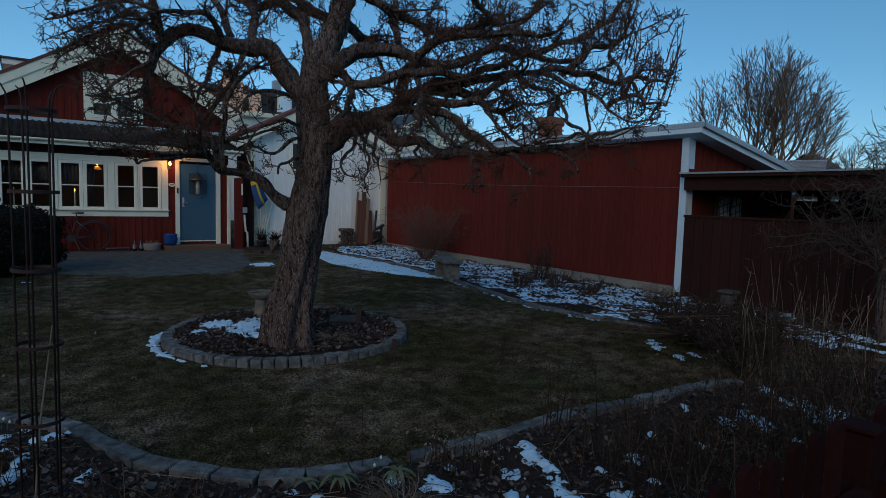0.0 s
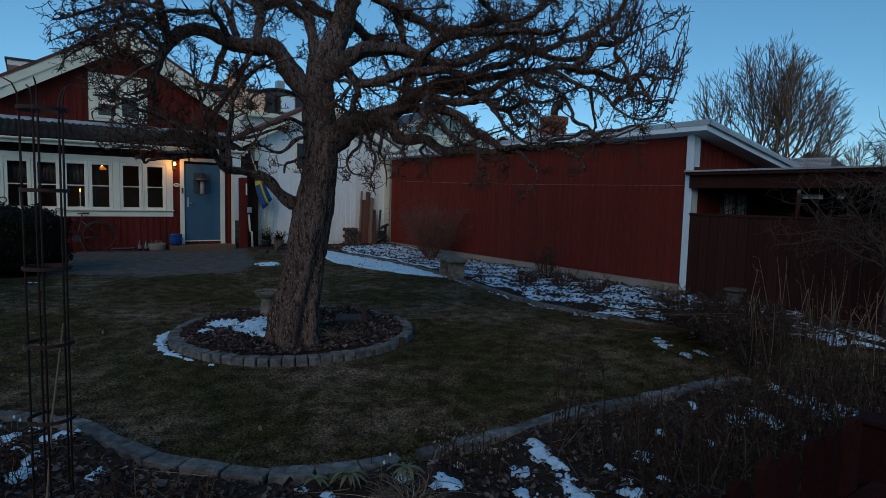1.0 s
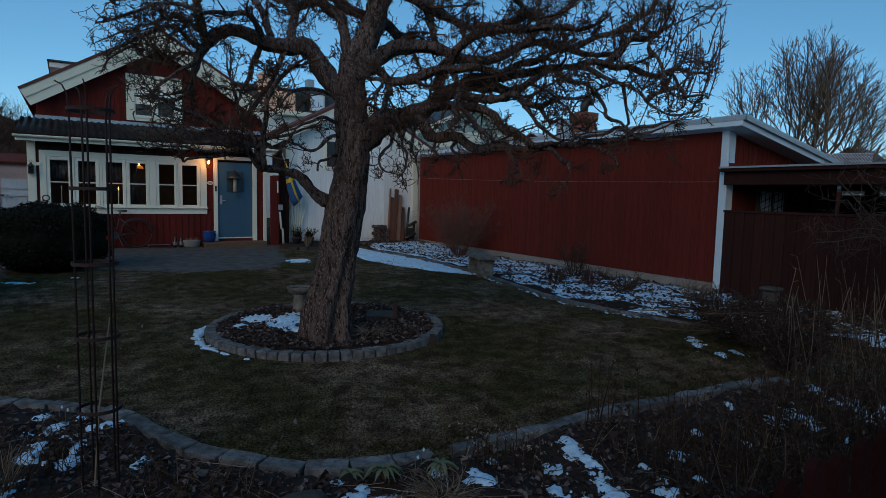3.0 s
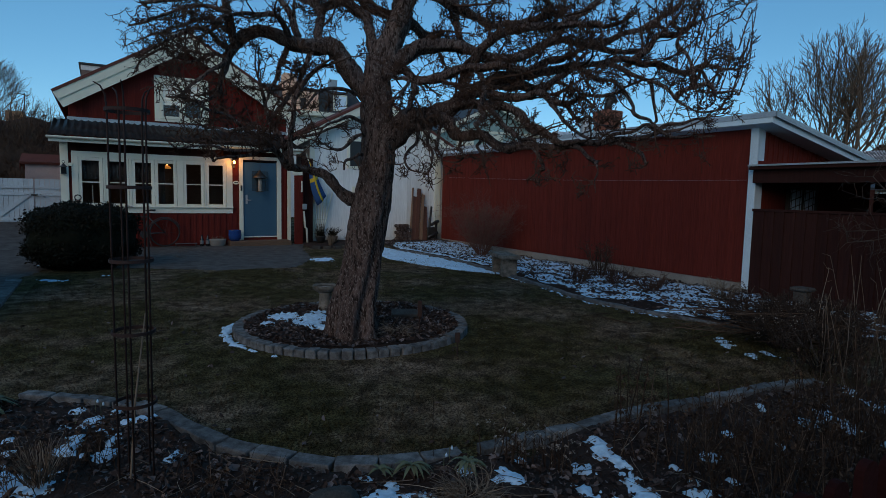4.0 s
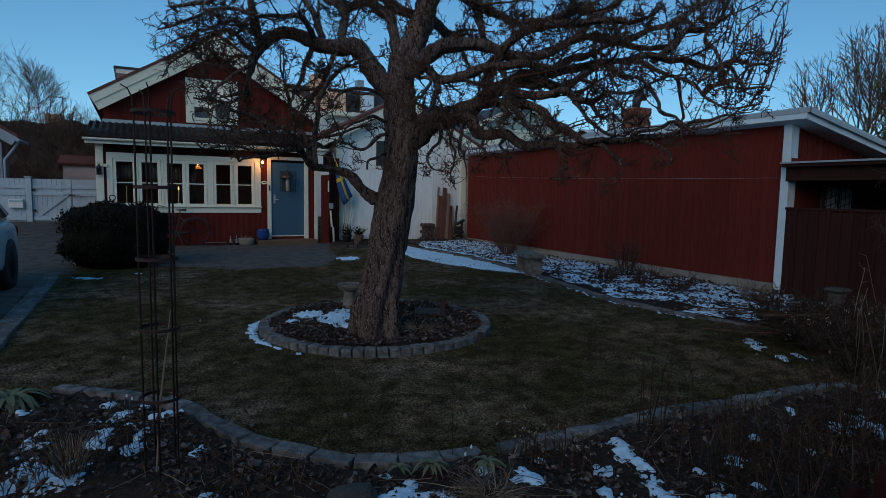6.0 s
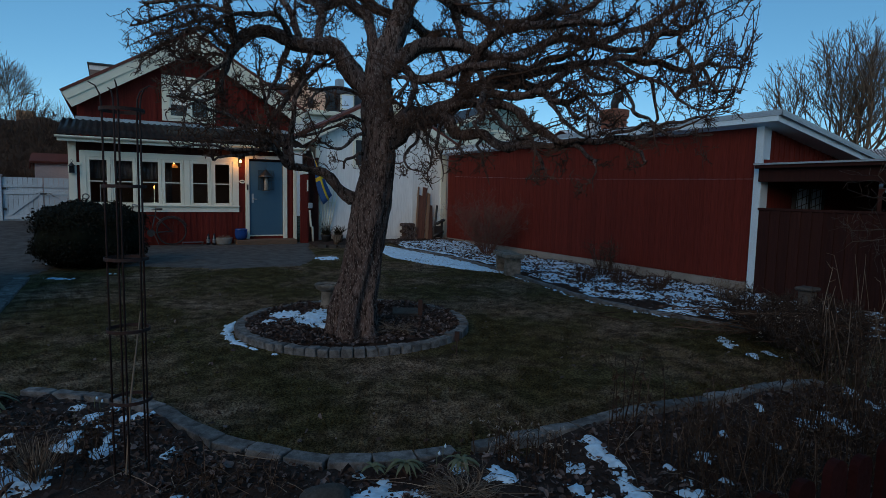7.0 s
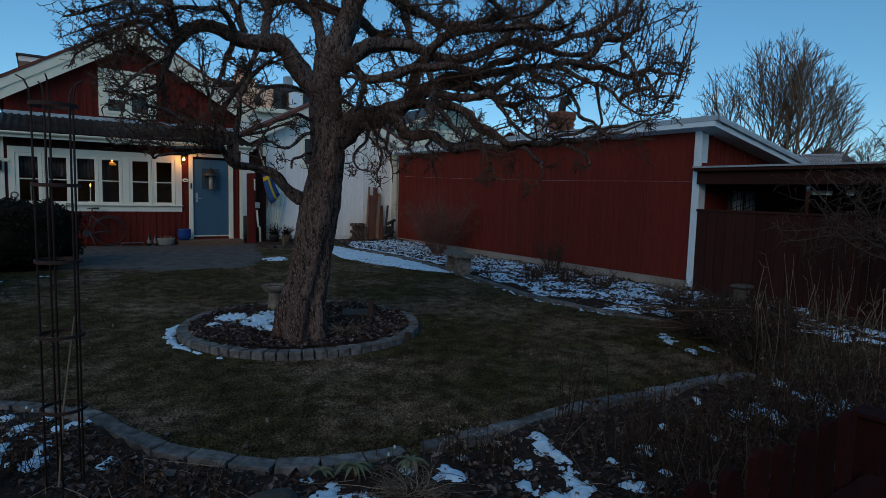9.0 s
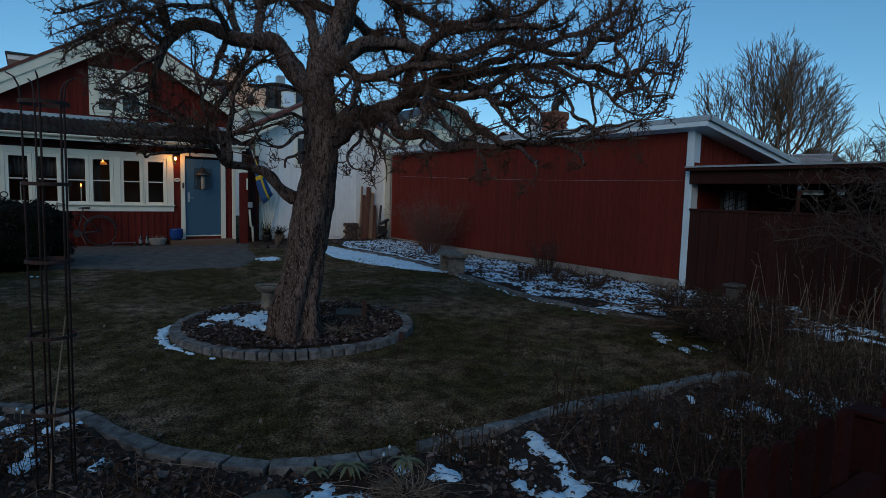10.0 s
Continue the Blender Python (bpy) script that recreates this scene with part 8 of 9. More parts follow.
# ---- leaf litter and grass ----
def litter(name, label, spots, base, size, mat_, seed, curl=0.4):
    """Curled dead leaves, one small bent blade each."""
    rng = random.Random(seed)
    verts, faces = [], []
    for x, y in spots:
        s, w = size * rng.uniform(0.45, 1.35), rng.uniform(0.35, 0.8)
        turn = Matrix.Rotation(rng.uniform(0, 2 * math.pi), 3, "Z") @ Matrix.Rotation(rng.gauss(0, 0.5), 3, "X") @ Matrix.Rotation(rng.gauss(0, 0.35), 3, "Y")
        fold, bend = rng.uniform(-0.2, curl + 0.3), rng.uniform(-curl, curl)
        flat = [(-1, 0, bend), (-0.35, w * rng.uniform(0.7, 1.1), fold * w), (0.45, w * rng.uniform(0.5, 1.0), fold * w), (1, rng.uniform(-0.2, 0.2), bend * 0.8),
                (0.4, -w * rng.uniform(0.5, 1.0), fold * w * 0.8), (-0.4, -w * rng.uniform(0.7, 1.1), fold * w), (0, 0, 0)]
        pts = [turn @ (Vector(q) * s) for q in flat]
        foot = base(x, y) + 0.002 - 0.6 * min(q.z for q in pts)
        k = len(verts)
        verts += [(x + q.x, y + q.y, foot + q.z) for q in pts]
        faces += [(k + i, k + (i + 1) % 6, k + 6) for i in range(6)]
    return tagged(new(name, raw_mesh(name, verts, faces, mat_)), label, "dead leaves", kind="stuff")


rngl = random.Random(44)
bed_in, _b = polygon([(p.x - 0.07, p.y - 0.105) for p in front_curve] + [(9.0, 1.6), (9.0, 0.2), (-4, 0.2), (-4, 5.0), (-1.6, 4.8)])
spots = []
while len(spots) < 25000:
    x, y = rngl.uniform(-2.6, 6.5), rngl.uniform(0.5, 4.6)
    if bed_in(x, y) and noise.noise(Vector((x * 1.3, y * 1.3, 8))) > rngl.uniform(-0.7, 0.3) and not (on_snow(x, y) and rngl.random() < 0.68):
        spots.append((x, y))
litter("leaf_litter", "brown curled dead leaves over the front border", spots, bed_z, 0.017, LEAVES, 1, 0.7)
litter("large_leaves", "large grey-brown dead leaves lying in the front border", [p for k, p in enumerate(spots) if k % 24 == 0], bed_z, 0.034, LEAVES, 9, 0.4)
spots = []
while len(spots) < 4600:
    a, r = rngl.uniform(0, 2 * math.pi), 1.13 * math.sqrt(rngl.random())
    x, y = RING[0] + r * math.cos(a), RING[1] + r * math.sin(a)
    if not (on_snow(x, y) and rngl.random() < 0.88):
        spots.append((x, y))
litter("leaf_litter_ring", "dead leaves inside the cobble ring", spots, tree_bed_z, 0.023, LEAVES, 2, 0.6)
barn_in, _b = polygon([(p.x + 0.1, p.y) for p in barn_curve] + [(9.0, 2.5), (9.0, 15.6), (7.0, 15.6), (6.7, 14.6)])
spots = []
while len(spots) < 8500:
    x, y = rngl.uniform(5.5, 9.0), rngl.uniform(2.5, 15.5)
    if barn_in(x, y):
        spots.append((x, y))
litter("leaf_litter_barn", "dead leaves scattered over the barn border", spots, lambda x, y: ground_z(x, y) + 0.042 + 0.04 * noise.noise(Vector((x * 2.3, y * 2.3, 7))), 0.03, LEAVES, 3)
lawn_in, _b = polygon([(p.x, p.y + 0.1) for p in front_curve] + [(6.3, 2.6)] + [(p.x - 0.1, p.y) for p in reversed(barn_curve)] + [(5.2, 12.5), (4.0, 11.9), (3.1, 10.7), (1.6, 10.8), (0.4, 11.5), (-1.0, 11.0), (-1.1, 5.0)])
spots = []
while len(spots) < 900:
    x, y = rngl.uniform(-1.1, 6.3), rngl.uniform(2.3, 11.5)
    if lawn_in(x, y) and math.hypot(x - RING[0], y - RING[1]) > 1.36:
        spots.append((x, y))
litter("lawn_leaves", "a few pale dead leaves lying on the lawn", spots, lawn_z, 0.018, LEAVES, 4)


def build_turf():
    """Short winter grass, thinner on the bare patches."""
    rng = random.Random(71)
    verts, faces = [], []
    n = 0
    while n < 110000:
        x, y = rng.uniform(-1.15, 6.3), 2.3 + 9.0 * rng.random() ** 1.7
        if not lawn_in(x, y) or math.hypot(x - RING[0], y - RING[1]) < 1.33:
            continue
        n += 1
        bare = noise.noise(Vector((x * 0.8, y * 0.8, 12))) + 0.6 * noise.noise(Vector((x * 2.6, y * 2.6, 15)))
        if bare > rng.uniform(0.0, 0.9):
            continue
        h = rng.uniform(0.010, 0.030)
        a = rng.uniform(0, 2 * math.pi)
        w = rng.uniform(0.002, 0.004)
        z = lawn_z(x, y) - 0.006
        dx, dy = rng.uniform(-0.025, 0.025), rng.uniform(-0.025, 0.025)
        k = len(verts)
        verts += [(x - w * math.cos(a), y - w * math.sin(a), z), (x + w * math.cos(a), y + w * math.sin(a), z), (x + dx, y + dy, z + h)]
        faces.append((k, k + 1, k + 2))
    tagged(new("turf", raw_mesh("turf", verts, faces, GRASS)), "short matted winter grass blades", "grass", kind="stuff")


build_turf()


# ---- border plants ----
def stems(name, label, spots, hlo, hhi, r, mat_, seed, heads=0.0, side=0.5, head_mat=None, lean=0.12, head=0.012):
    """Upright dead stems in one clump, with side shoots and seed heads."""
    rng = random.Random(seed)
    tb, hv, hf = Tubes(), [], []
    x0, y0 = spots[0]
    for x, y in spots:
        z = bed_z(x, y) - 0.03
        p = Vector((x - x0, y - y0, z))
        pts = wander(p, Vector((rng.uniform(-lean, lean), rng.uniform(-lean, lean), 1)), rng.uniform(hlo, hhi), 6, 0.05, 0.0, rng)
        tb.add(pts, r * rng.uniform(0.7, 1.3), r * 0.55, 4)
        for q in range(2, 7):
            if rng.random() < side:
                sp = wander(pts[q], side_way((pts[q] - pts[q - 1]).normalized(), rng, 0.7), rng.uniform(0.03, 0.14), 3, 0.2, 0.1, rng)
                tb.add(sp, r * 0.6, r * 0.35, 3)
                if rng.random() < heads:
                    for _ in range(5):
                        leaf_cloud(hv, hf, sp[-1] + Vector((rng.uniform(-1, 1), rng.uniform(-1, 1), rng.uniform(-1, 1))) * head, Vector((rng.uniform(-1, 1), rng.uniform(-1, 1), rng.uniform(0, 1))).normalized(), head, rng)
        if rng.random() < heads:
            for _ in range(7):
                leaf_cloud(hv, hf, pts[-1] + Vector((rng.uniform(-1, 1), rng.uniform(-1, 1), rng.uniform(-1, 1))) * head, Vector((rng.uniform(-1, 1), rng.uniform(-1, 1), rng.uniform(0, 1))).normalized(), head * 1.2, rng)
    t = thing(name, label, "dry plant", (x0, y0, 0))
    o = new("stemwork", raw_mesh("stemwork", tb.v, tb.f, mat_))
    o.parent = t
    tagged(o, kind="stuff")
    if hf:
        h = new("seed_fluff", raw_mesh("seed_fluff", hv, hf, head_mat or mat_))
        h.parent = t
        tagged(h, kind="stuff")
    return t


def around(x, y, rx, ry, n, rng):
    out = []
    for _ in range(n):
        a, r = rng.uniform(0, 2 * math.pi), math.sqrt(rng.random())
        d = RIGHT * (r * rx * math.cos(a)) + FORWARD * (r * ry * math.sin(a))
        out.append((x + d.x, y + d.y))
    return out


rp = random.Random(90)
# tall dead perennials over the right-hand end of the border
for x, y, rx, ry, n, lo, hi in ((2.9, 1.6, 0.45, 0.3, 44, 0.2, 0.42), (3.6, 1.45, 0.5, 0.35, 60, 0.25, 0.5), (4.3, 1.35, 0.5, 0.4, 52, 0.3, 0.65), (2.5, 1.35, 0.35, 0.3, 45, 0.2, 0.42),
                                (3.3, 1.0, 0.5, 0.25, 60, 0.3, 0.5), (2.45, 1.85, 0.3, 0.25, 14, 0.2, 0.4), (4.9, 1.8, 0.5, 0.4, 44, 0.35, 0.75)):
    stems("dead_perennials", "dense dead brown perennial stems in the border", around(x, y, rx, ry, 2 * n, rp), lo, hi, 0.0025, STALK, int(x * 100), heads=0.16, side=0.8, lean=0.3)
stems("tall_grass_stems", "tall pale dry stems leaning in the border", around(5.1, 1.75, 0.7, 0.6, 34, rp), 0.5, 0.85, 0.0036, STRAW, 77, heads=0.06, side=0.2, lean=0.24)
stems("tall_grass_stems", "tall pale dry stems leaning in the border", around(6.6, 2.5, 0.7, 0.5, 24, rp), 0.5, 0.95, 0.0042, STRAW, 78, heads=0.06, side=0.25, lean=0.26)
stems("low_sedum", "low dead plant with pale seed heads on the border", around(1.78, 2.18, 0.28, 0.10, 40, rp), 0.12, 0.26, 0.003, STALK, 79, heads=0.5, side=0.6, head_mat=PETAL, head=0.007)
stems("dark_stalks", "thin dark stalks with seed heads by the edging", around(2.65, 2.28, 0.25, 0.12, 9, rp), 0.3, 0.5, 0.004, STALK, 80, heads=0.6, side=0.5)
stems("bare_stake_stem", "single thin stem standing in the border", [(1.36, 2.46)], 0.42, 0.5, 0.002, STALK, 81, heads=0.0, side=0.2, lean=0.02)
stems("dead_perennials", "low dead stems at the drive end of the border", around(-0.45, 3.2, 0.35, 0.4, 60, rp), 0.08, 0.28, 0.003, STALK, 82, heads=0.2, side=0.5, lean=0.5)
stems("dead_perennials", "low dead stems at the drive end of the border", around(-1.0, 3.6, 0.4, 0.4, 60, rp), 0.08, 0.25, 0.003, STALK, 83, heads=0.2, side=0.5, lean=0.5)
stems("dead_perennials", "fallen dead stems at the foot of the border", around(0.3, 2.55, 0.35, 0.2, 40, rp), 0.06, 0.2, 0.003, STALK, 84, heads=0.1, side=0.5, lean=0.9)


def shrub(name, label, x, y, height, width, seed, n=26, mat_=None, heads=0.0, r=0.007, z0=0.02, fine=5):
    """A twiggy leafless shrub."""
    rng = random.Random(seed)
    tb, hv, hf = Tubes(), [], []
    for _ in range(n):
        a = rng.uniform(0, 2 * math.pi)
        s = rng.uniform(0.1, 1.0) * width / height
        p = Vector((0.08 * math.cos(a), 0.08 * math.sin(a), 0))
        pts = wander(p, Vector((math.cos(a) * s, math.sin(a) * s, 1)), height * rng.uniform(0.7, 1.1), 7, 0.14, 0.03, rng)
        tb.add(pts, r, r * 0.4, 4)
        for q in range(2, 8):
            for _ in range(fine // 2 + (rng.random() < 0.5)):
                sp = wander(pts[q], side_way((pts[q] - pts[q - 1]).normalized(), rng, 0.8), height * rng.uniform(0.08, 0.28), 4, 0.25, 0.05, rng)
                tb.add(sp, r * 0.45, r * 0.25, 3)
                for w in range(1, 5):
                    if rng.random() < 0.5:
                        tb.add(wander(sp[w], side_way((sp[w] - sp[w - 1]).normalized(), rng, 0.8), height * rng.uniform(0.03, 0.09), 2, 0.2, 0.05, rng), r * 0.3, r * 0.2, 3)
                if rng.random() < heads:
                    for _ in range(8):
                        leaf_cloud(hv, hf, sp[-1] + Vector((rng.uniform(-1, 1), rng.uniform(-1, 1), rng.uniform(-1, 1))) * 0.03, Vector((rng.uniform(-1, 1), rng.uniform(-1, 1), rng.uniform(-0.2, 1))).normalized(), 0.009, rng)
    t = thing(name, label, "shrub", (x, y, ground_z(x, y) + z0))
    o = new("twigwork", raw_mesh("twigwork", tb.v, tb.f, mat_ or TWIG))
    o.parent = t
    tagged(o, kind="stuff")
    if hf:
        h = new("dry_bloom", raw_mesh("dry_bloom", hv, hf, PETAL))
        h.parent = t
        tagged(h, kind="stuff")
    return t


WINE_TWIG = surface("reddish_twigs", (0.17, 0.075, 0.052), (0.10, 0.048, 0.036), 9, 0.9, 0.2, 60)
shrub("barn_shrub", "round leafless reddish shrub against the barn wall", 8.15, 12.0, 1.4, 1.25, 1, 60, WINE_TWIG, r=0.007, fine=6)
shrub("low_shrub", "low dark leafless shrub in the barn border", 6.9, 7.2, 0.30, 0.35, 2, 26, TWIG)
shrub("low_shrub", "low dark leafless shrub in the barn border", 7.5, 6.9, 0.34, 0.35, 3, 24, TWIG)
shrub("low_shrub", "low dark leafless shrub in the barn border", 7.5, 6.2, 0.30, 0.4, 4, 26, TWIG)
shrub("dry_weed", "tall dark dry weed standing by the barn wall", 8.2, 8.0, 0.62, 0.28, 14, 22, STALK)
shrub("dry_fern", "pale dry bracken clump in the barn border", 7.9, 5.2, 0.32, 0.35, 5, 30, STRAW, r=0.005)
for x, y, h, w, sd in ((6.0, 3.55, 0.42, 0.55, 6), (6.6, 3.35, 0.40, 0.6, 7), (5.55, 3.0, 0.36, 0.5, 8), (7.2, 3.3, 0.28, 0.5, 10), (6.3, 2.9, 0.40, 0.5, 11)):
    shrub("tangled_shrub", "low tangle of dark bare stems in the border", x, y, h, w, sd, 52, DARK_STALK, heads=0.02, fine=6)
shrub("tangled_shrub", "low tangle of dark bare stems in the border", 5.1, 2.35, 0.42, 0.5, 9, 32, DARK_STALK)


def brush_pile():
    """Cut stems lying across one another."""
    rng = random.Random(55)
    tb = Tubes()
    for _ in range(150):
        d = RIGHT * rng.gauss(0, 0.55) + FORWARD * rng.gauss(0, 0.3)
        a = rng.uniform(-0.5, 0.5) + (math.pi if rng.random() < 0.5 else 0)
        way = RIGHT * math.cos(a) + FORWARD * math.sin(a)
        p = Vector((d.x, d.y, rng.uniform(0.0, 0.24)))
        tb.add(wander(p, Vector((way.x, way.y, rng.uniform(-0.15, 0.15))), rng.uniform(0.3, 0.9), 6, 0.12, 0.0, rng), rng.uniform(0.003, 0.009), 0.002, 4)
    ob = new("brush_pile", raw_mesh("brush_pile", tb.v, tb.f, STALK))
    ob.location = (6.0, 3.2, 0.05)
    tagged(ob, "heap of cut dark stems lying on the border", "brush pile", kind="stuff")


brush_pile()


def fallen_stalks():
    """Dry stalks lying about in the front border."""
    rng = random.Random(58)
    tb = Tubes()
    n = 0
    while n < 420:
        x, y = rng.uniform(-2.2, 4.8), rng.uniform(0.7, 4.4)
        if not bed_in(x, y):
            continue
        n += 1
        a = rng.uniform(0, 2 * math.pi)
        pts = wander(Vector((x, y, bed_z(x, y) + 0.012)), Vector((math.cos(a), math.sin(a), rng.uniform(0.0, 0.25))), rng.uniform(0.08, 0.38), 5, 0.10, -0.02, rng)
        pts = [Vector((q.x, q.y, max(q.z, bed_z(q.x, q.y) + 0.004))) for q in pts]
        tb.add(pts, rng.uniform(0.0012, 0.0026), 0.001, 3)
    tagged(new("fallen_stalks", raw_mesh("fallen_stalks", tb.v, tb.f, STRAW)), "thin dry stalks fallen across the front border", "dead stalks", kind="stuff")


fallen_stalks()


def rosette(name, label, x, y, n, length, width, mat_, seed, z0=0.05, flat=0.35):
    """Broad drooping leaves from one crown."""
    rng = random.Random(seed)
    t = thing(name, label, "plant", (x, y, z0))
    for _ in range(n):
        a = rng.uniform(0, 2 * math.pi)
        ln, w = length * rng.uniform(0.6, 1.1), width * rng.uniform(0.7, 1.2)
        ux, uy = math.cos(a), math.sin(a)
        rise = rng.uniform(flat, flat + 0.6)
        verts, faces = [], []
        for i in range(6):
            u = i / 5
            r, z = ln * u, ln * (rise * u - (rise + 0.25) * u * u) + 0.02
            ww = w * math.sin(math.pi * min(0.97, 0.12 + 0.88 * u)) ** 0.8
            verts += [(ux * r - uy * ww, uy * r + ux * ww, z + 0.25 * ww), (ux * r, uy * r, z), (ux * r + uy * ww, uy * r - ux * ww, z + 0.25 * ww)]
        for i in range(5):
            for s in (0, 1):
                b = 3 * i + s
                faces.append((b, b + 1, b + 4, b + 3))
        leaf = new("leaf", raw_mesh("leaf", verts, faces, mat_, True))
        leaf.parent = t
    return t


rosette("leafy_rosette", "pale limp-leaved evergreen rosette in the border", -0.86, 4.36, 36, 0.27, 0.020, GREEN_LEAF, 1, 0.03, 0.6)
rosette("leafy_rosette", "green strap-leaved rosette beside the edging", 1.18, 2.36, 18, 0.11, 0.011, GREEN_LEAF, 2)
rosette("leafy_rosette", "green strap-leaved rosette beside the edging", 1.45, 2.26, 18, 0.11, 0.011, GREEN_LEAF, 3)
rosette("leafy_rosette", "green strap-leaved rosette beside the edging", 1.02, 2.40, 12, 0.08, 0.010, GREEN_LEAF, 4)
def matted_grass(label, x, y, rx, ry, n, length, z0, seed):
    """Fallen grass lying in curls on the soil."""
    rng = random.Random(seed)
    tb = Tubes()
    for px, py in around(0, 0, rx, ry, n, rng):
        a = math.atan2(py, px) + rng.gauss(0, 0.7)
        pts = curl(Vector((px * 0.5, py * 0.5, rng.uniform(0.0, 0.03))), Vector((math.cos(a), math.sin(a), rng.uniform(0.1, 0.8))), length * rng.uniform(0.5, 1.1), 9, 0.32, -0.12, rng)
        pts = [Vector((q.x, q.y, max(q.z, rng.uniform(0.0, 0.012)))) for q in pts]
        tb.add(pts, rng.uniform(0.0014, 0.0024), 0.0009, 3)
    ob = new("dry_grass_clump", raw_mesh("dry_grass_clump", tb.v, tb.f, DULL_STRAW))
    ob.location = (x, y, z0)
    tagged(ob, label, "grass clump", kind="stuff")


matted_grass("pale matted ornamental grass in the border", 1.30, 1.99, 0.20, 0.13, 240, 0.19, 0.05, 31)
matted_grass("pale fallen grass beside the trunk", 2.32, 4.90, 0.20, 0.10, 80, 0.24, 0.085, 32)
tuft("dry_grass_clump", "thin brown grass tuft at the drive end", -0.42, 3.05, 0.22, 90, 0.3, STRAW, random.Random(33), droop=0.1, r=0.0025, category="grass clump", z0=0.05)


def build_small_stones():
    bm = bmesh.new()
    bmesh.ops.create_icosphere(bm, subdivisions=3, radius=1.0)
    for v in bm.verts:
        k = 1 + 0.18 * noise.noise(v.co * 1.7)
        v.co = Vector((v.co.x * 0.13 * k, v.co.y * 0.10 * k, v.co.z * 0.07 * k))
    rock = solid("field_stone", bm, STONE_DARK, "smooth dark field stone in the border", "stone", smooth=True)
    rock.location = (0.73, 2.26, 0.035)
    bm = bmesh.new()
    box(bm, -0.165, -0.06, -0.03, 0.165, 0.06, 0.012)
    soften(bm, 0.008)
    s = solid("slate_slab", bm, STONE_DARK, "flat grey slate slab lying in the tree bed", "slab")
    s.matrix_world = pose(2.78, 5.60, 0.11, 24, 0, -28)
    for x, y, h in ((2.62, 4.98, 0.36), (2.60, 4.22, 0.20)):
        st = thing("plant_marker", "dark rusty metal marker stake", "marker", (x, y, 0), -36, group="markers")
        boxes("stake", IRON, st, (-0.006, -0.004, -0.05, 0.006, 0.004, h * 0.6))
        boxes("marker_head", IRON, st, (-0.022, -0.005, h * 0.55, 0.022, 0.005, h))
    for x, y in ((-0.20, 3.95), (-0.17, 3.88), (-0.30, 3.78), (1.33, 2.30), (1.40, 2.36)):
        f = thing("snowdrop", "single white snowdrop in the border", "flower", (x, y, 0.05), group="snowdrops")
        bm = bmesh.new()
        tube(bm, [(0, 0, 0), (0, 0, 0.07), (0.012, 0, 0.075)], 0.002, 4)
        part("stalk", bm, GREEN_LEAF, f)
        bm = bmesh.new()
        lathe(bm, [(0.002, 0.076), (0.006, 0.068), (0.007, 0.060), (0.004, 0.056)], 8, (0.013, 0, 0))
        part("bell", bm, SNOW, f, "", True)


build_small_stones()


# ---- fruit tree by the brown boarding ----
SIDE_TWIG = surface("grey_twig_bark", (0.10, 0.078, 0.065), (0.035, 0.027, 0.023), 7, 0.9, 0.3, 60, gloss=0.12)


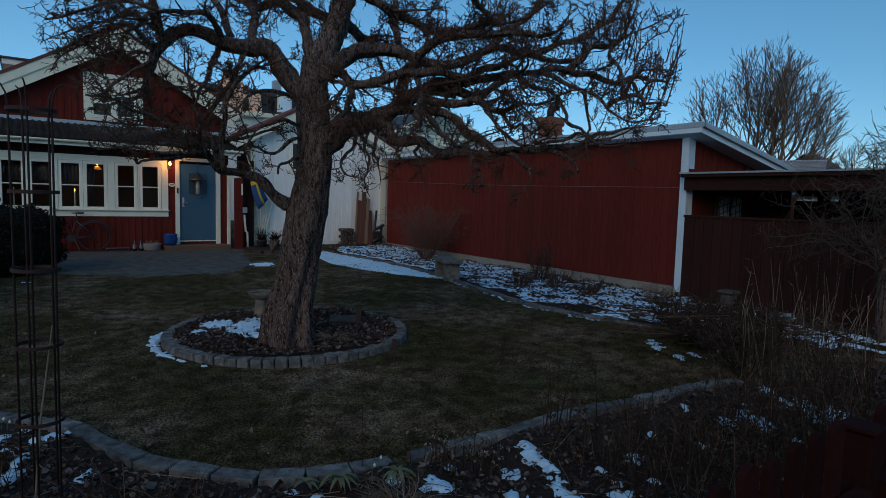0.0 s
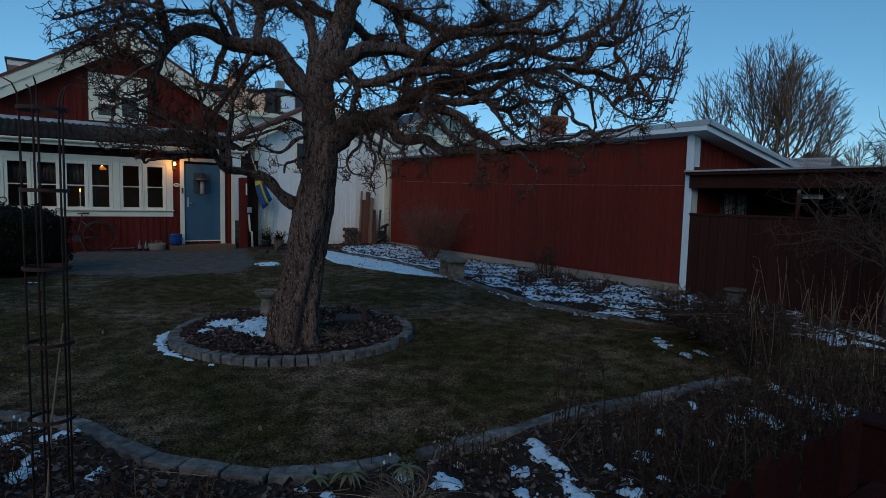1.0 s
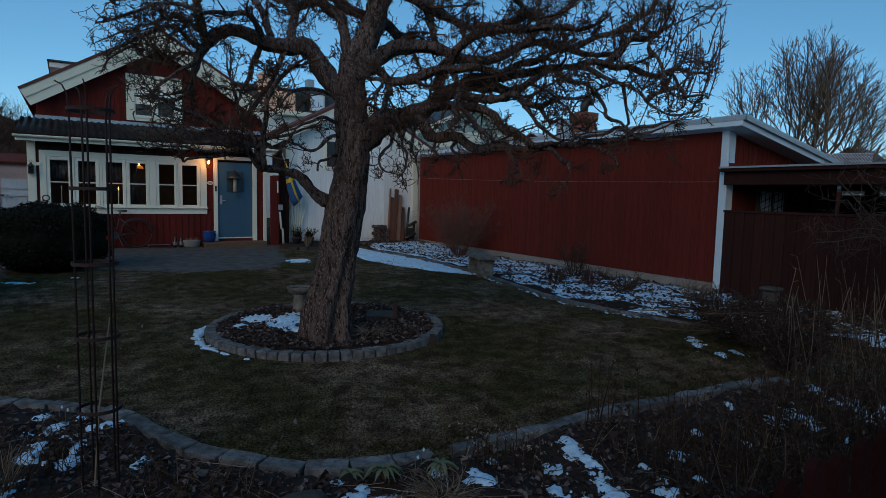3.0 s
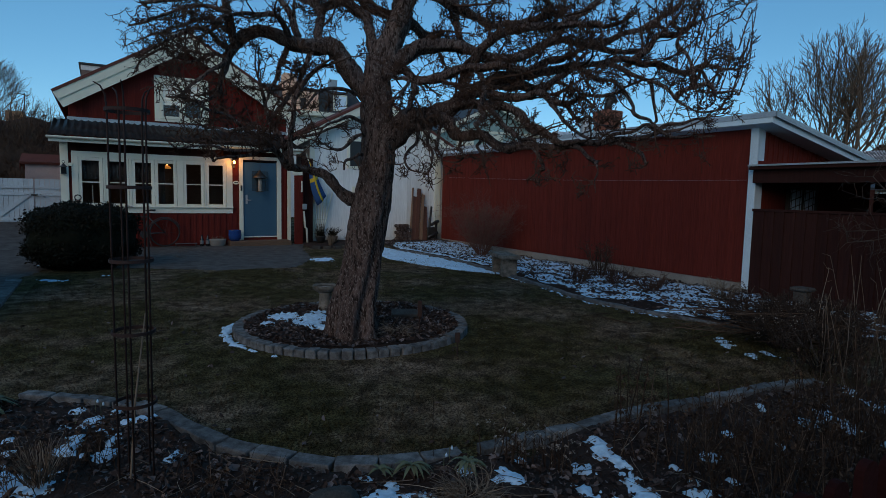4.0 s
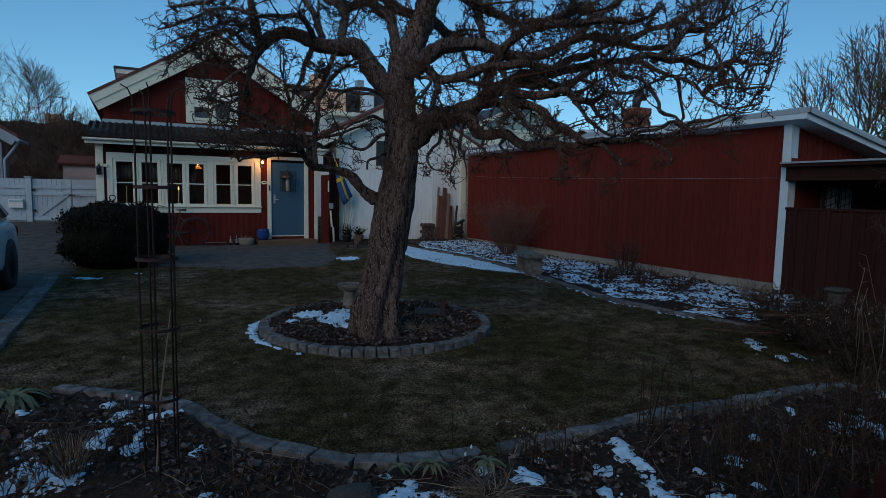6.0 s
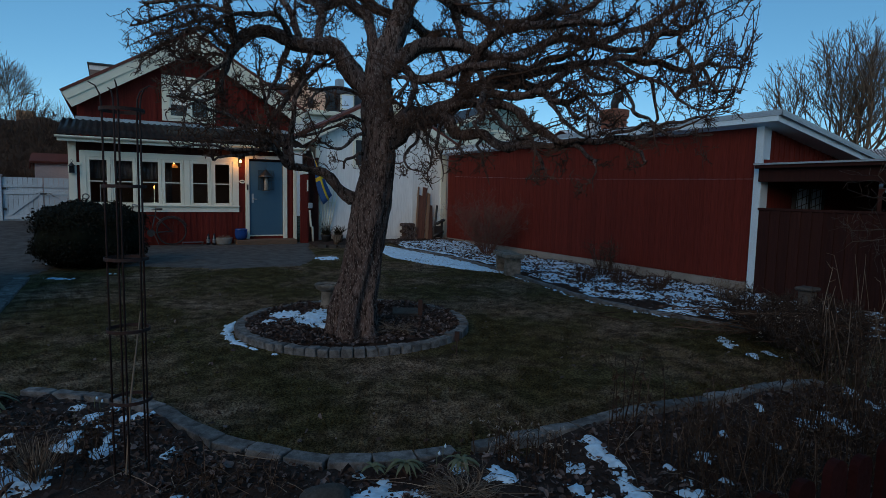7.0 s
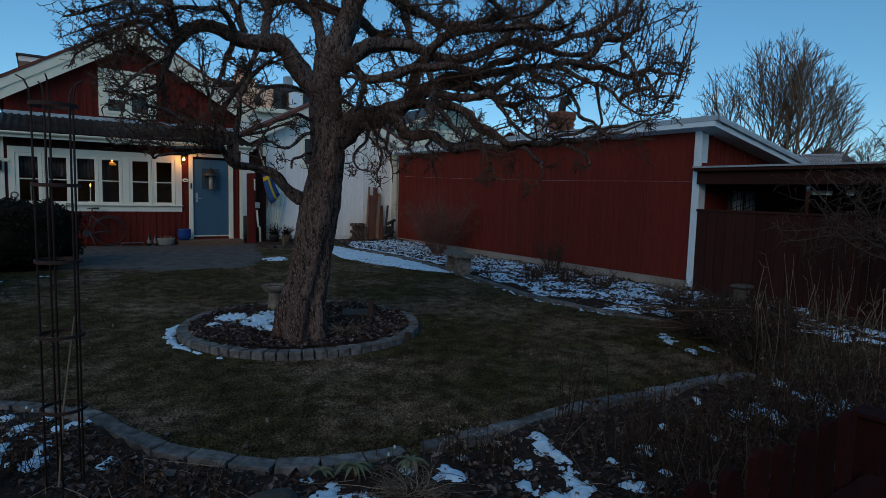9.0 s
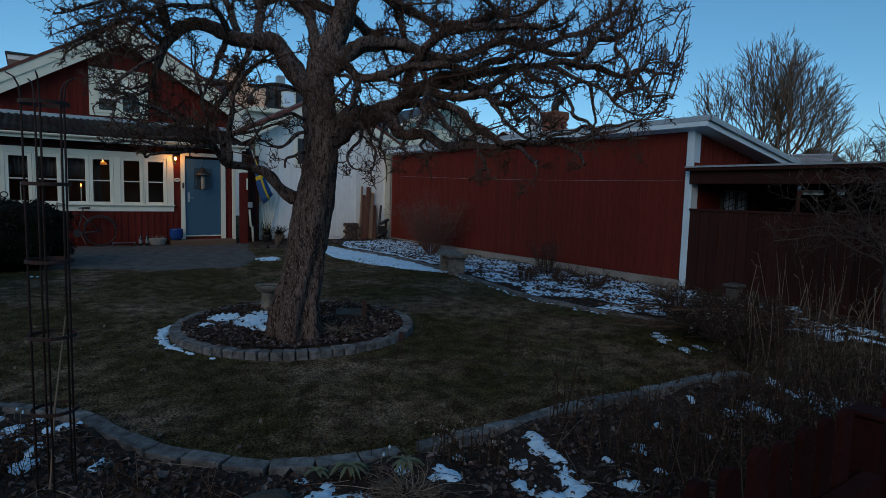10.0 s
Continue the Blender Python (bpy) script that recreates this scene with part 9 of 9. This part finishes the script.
def build_side_tree():
    rng = random.Random(61)
    base = Vector((8.15, 2.3, ground_z(8.15, 2.3)))
    t = thing("side_fruit_tree", "small grey leafless fruit tree with drooping twigs", "tree", tuple(base))
    bm = bmesh.new()
    tube(bm, smooth_path([(0, 0, -0.05), (0.01, 0.03, 0.45), (-0.03, 0.05, 0.85), (-0.12, 0.14, 1.10)], 4), [0.075] * 4 + [0.065] * 4 + [0.055] * 5, 10, 0.12)
    part("trunk", bm, BARK, t, "", True)
    tb = Tubes()
    for k in range(12):
        a = rng.uniform(0, 2 * math.pi)
        start = Vector((-0.1, 0.1, rng.uniform(0.8, 1.15)))
        pts = wander(start, Vector((math.cos(a), math.sin(a), rng.uniform(0.1, 1.0))), rng.uniform(0.8, 1.5), 8, 0.22, 0.0, rng)
        tb.add(pts, 0.014, 0.005, 5)
        for q in range(2, 9):
            for _ in range(3):
                sp = wander(pts[q], side_way((pts[q] - pts[q - 1]).normalized(), rng), rng.uniform(0.12, 0.45), 5, 0.36, -0.03, rng)
                tb.add(sp, 0.0030, 0.0018, 3)
                for w in range(1, 6):
                    if rng.random() < 0.6:
                        tb.add(wander(sp[w], side_way((sp[w] - sp[w - 1]).normalized(), rng), rng.uniform(0.05, 0.2), 3, 0.35, -0.02, rng), 0.0024, 0.0016, 3)
    # limbs that arch high over the shed and droop towards the lawn
    for k in range(11):
        rise, reach, dy = rng.uniform(0.6, 1.3), rng.uniform(0.5, 1.5), rng.uniform(-0.7, 0.1)
        arch = smooth_path([(-0.1, 0.1, 1.05), (-0.15 - 0.15 * reach, 0.1 + 0.3 * dy, 1.1 + 0.62 * rise), (-0.15 - 0.5 * reach, 0.1 + 0.7 * dy, 1.1 + rise), (-0.15 - reach, 0.1 + dy, 1.05 + 0.92 * rise)], 4)
        arch = [Vector(q) + 0.03 * noise.noise_vector(Vector(q) * 4) for q in arch]
        tb.add(arch, 0.008, 0.003, 5)
        for q in range(4, len(arch)):
            for _ in range(2):
                sp = wander(arch[q], side_way((arch[q] - arch[q - 1]).normalized(), rng), rng.uniform(0.15, 0.55), 5, 0.28, -0.02, rng)
                tb.add(sp, 0.005, 0.0025, 3)
                for w in range(1, 6):
                    if rng.random() < 0.5:
                        tb.add(wander(sp[w], side_way((sp[w] - sp[w - 1]).normalized(), rng), rng.uniform(0.05, 0.2), 3, 0.3, 0, rng), 0.0035, 0.002, 3)
    c = new("crown", raw_mesh("crown", tb.v, tb.f, SIDE_TWIG))
    c.parent = t
    tagged(c, kind="stuff")
    for x, y, z0, n in ((7.9, 2.95, 0.92, 9), (7.8, 2.7, 0.85, 12), (7.75, 2.52, 0.95, 13)):
        g = thing("bead_string", "thin string of pale beads hanging in the tree", "garland", (x, y, z0), group="bead strings")
        bm = bmesh.new()
        tube(bm, [(0, 0, 0.2), (0, 0, -0.05 * n)], 0.0015, 4)
        part("cord", bm, BLACK, g)
        for k in range(n):
            bm = bmesh.new()
            lathe(bm, [(0.002, -0.008), (0.004, -0.004), (0.004, 0.004), (0.002, 0.008)], 6, (0, 0, -0.05 * k))
            part("bead", bm, PETAL, g)


build_side_tree()
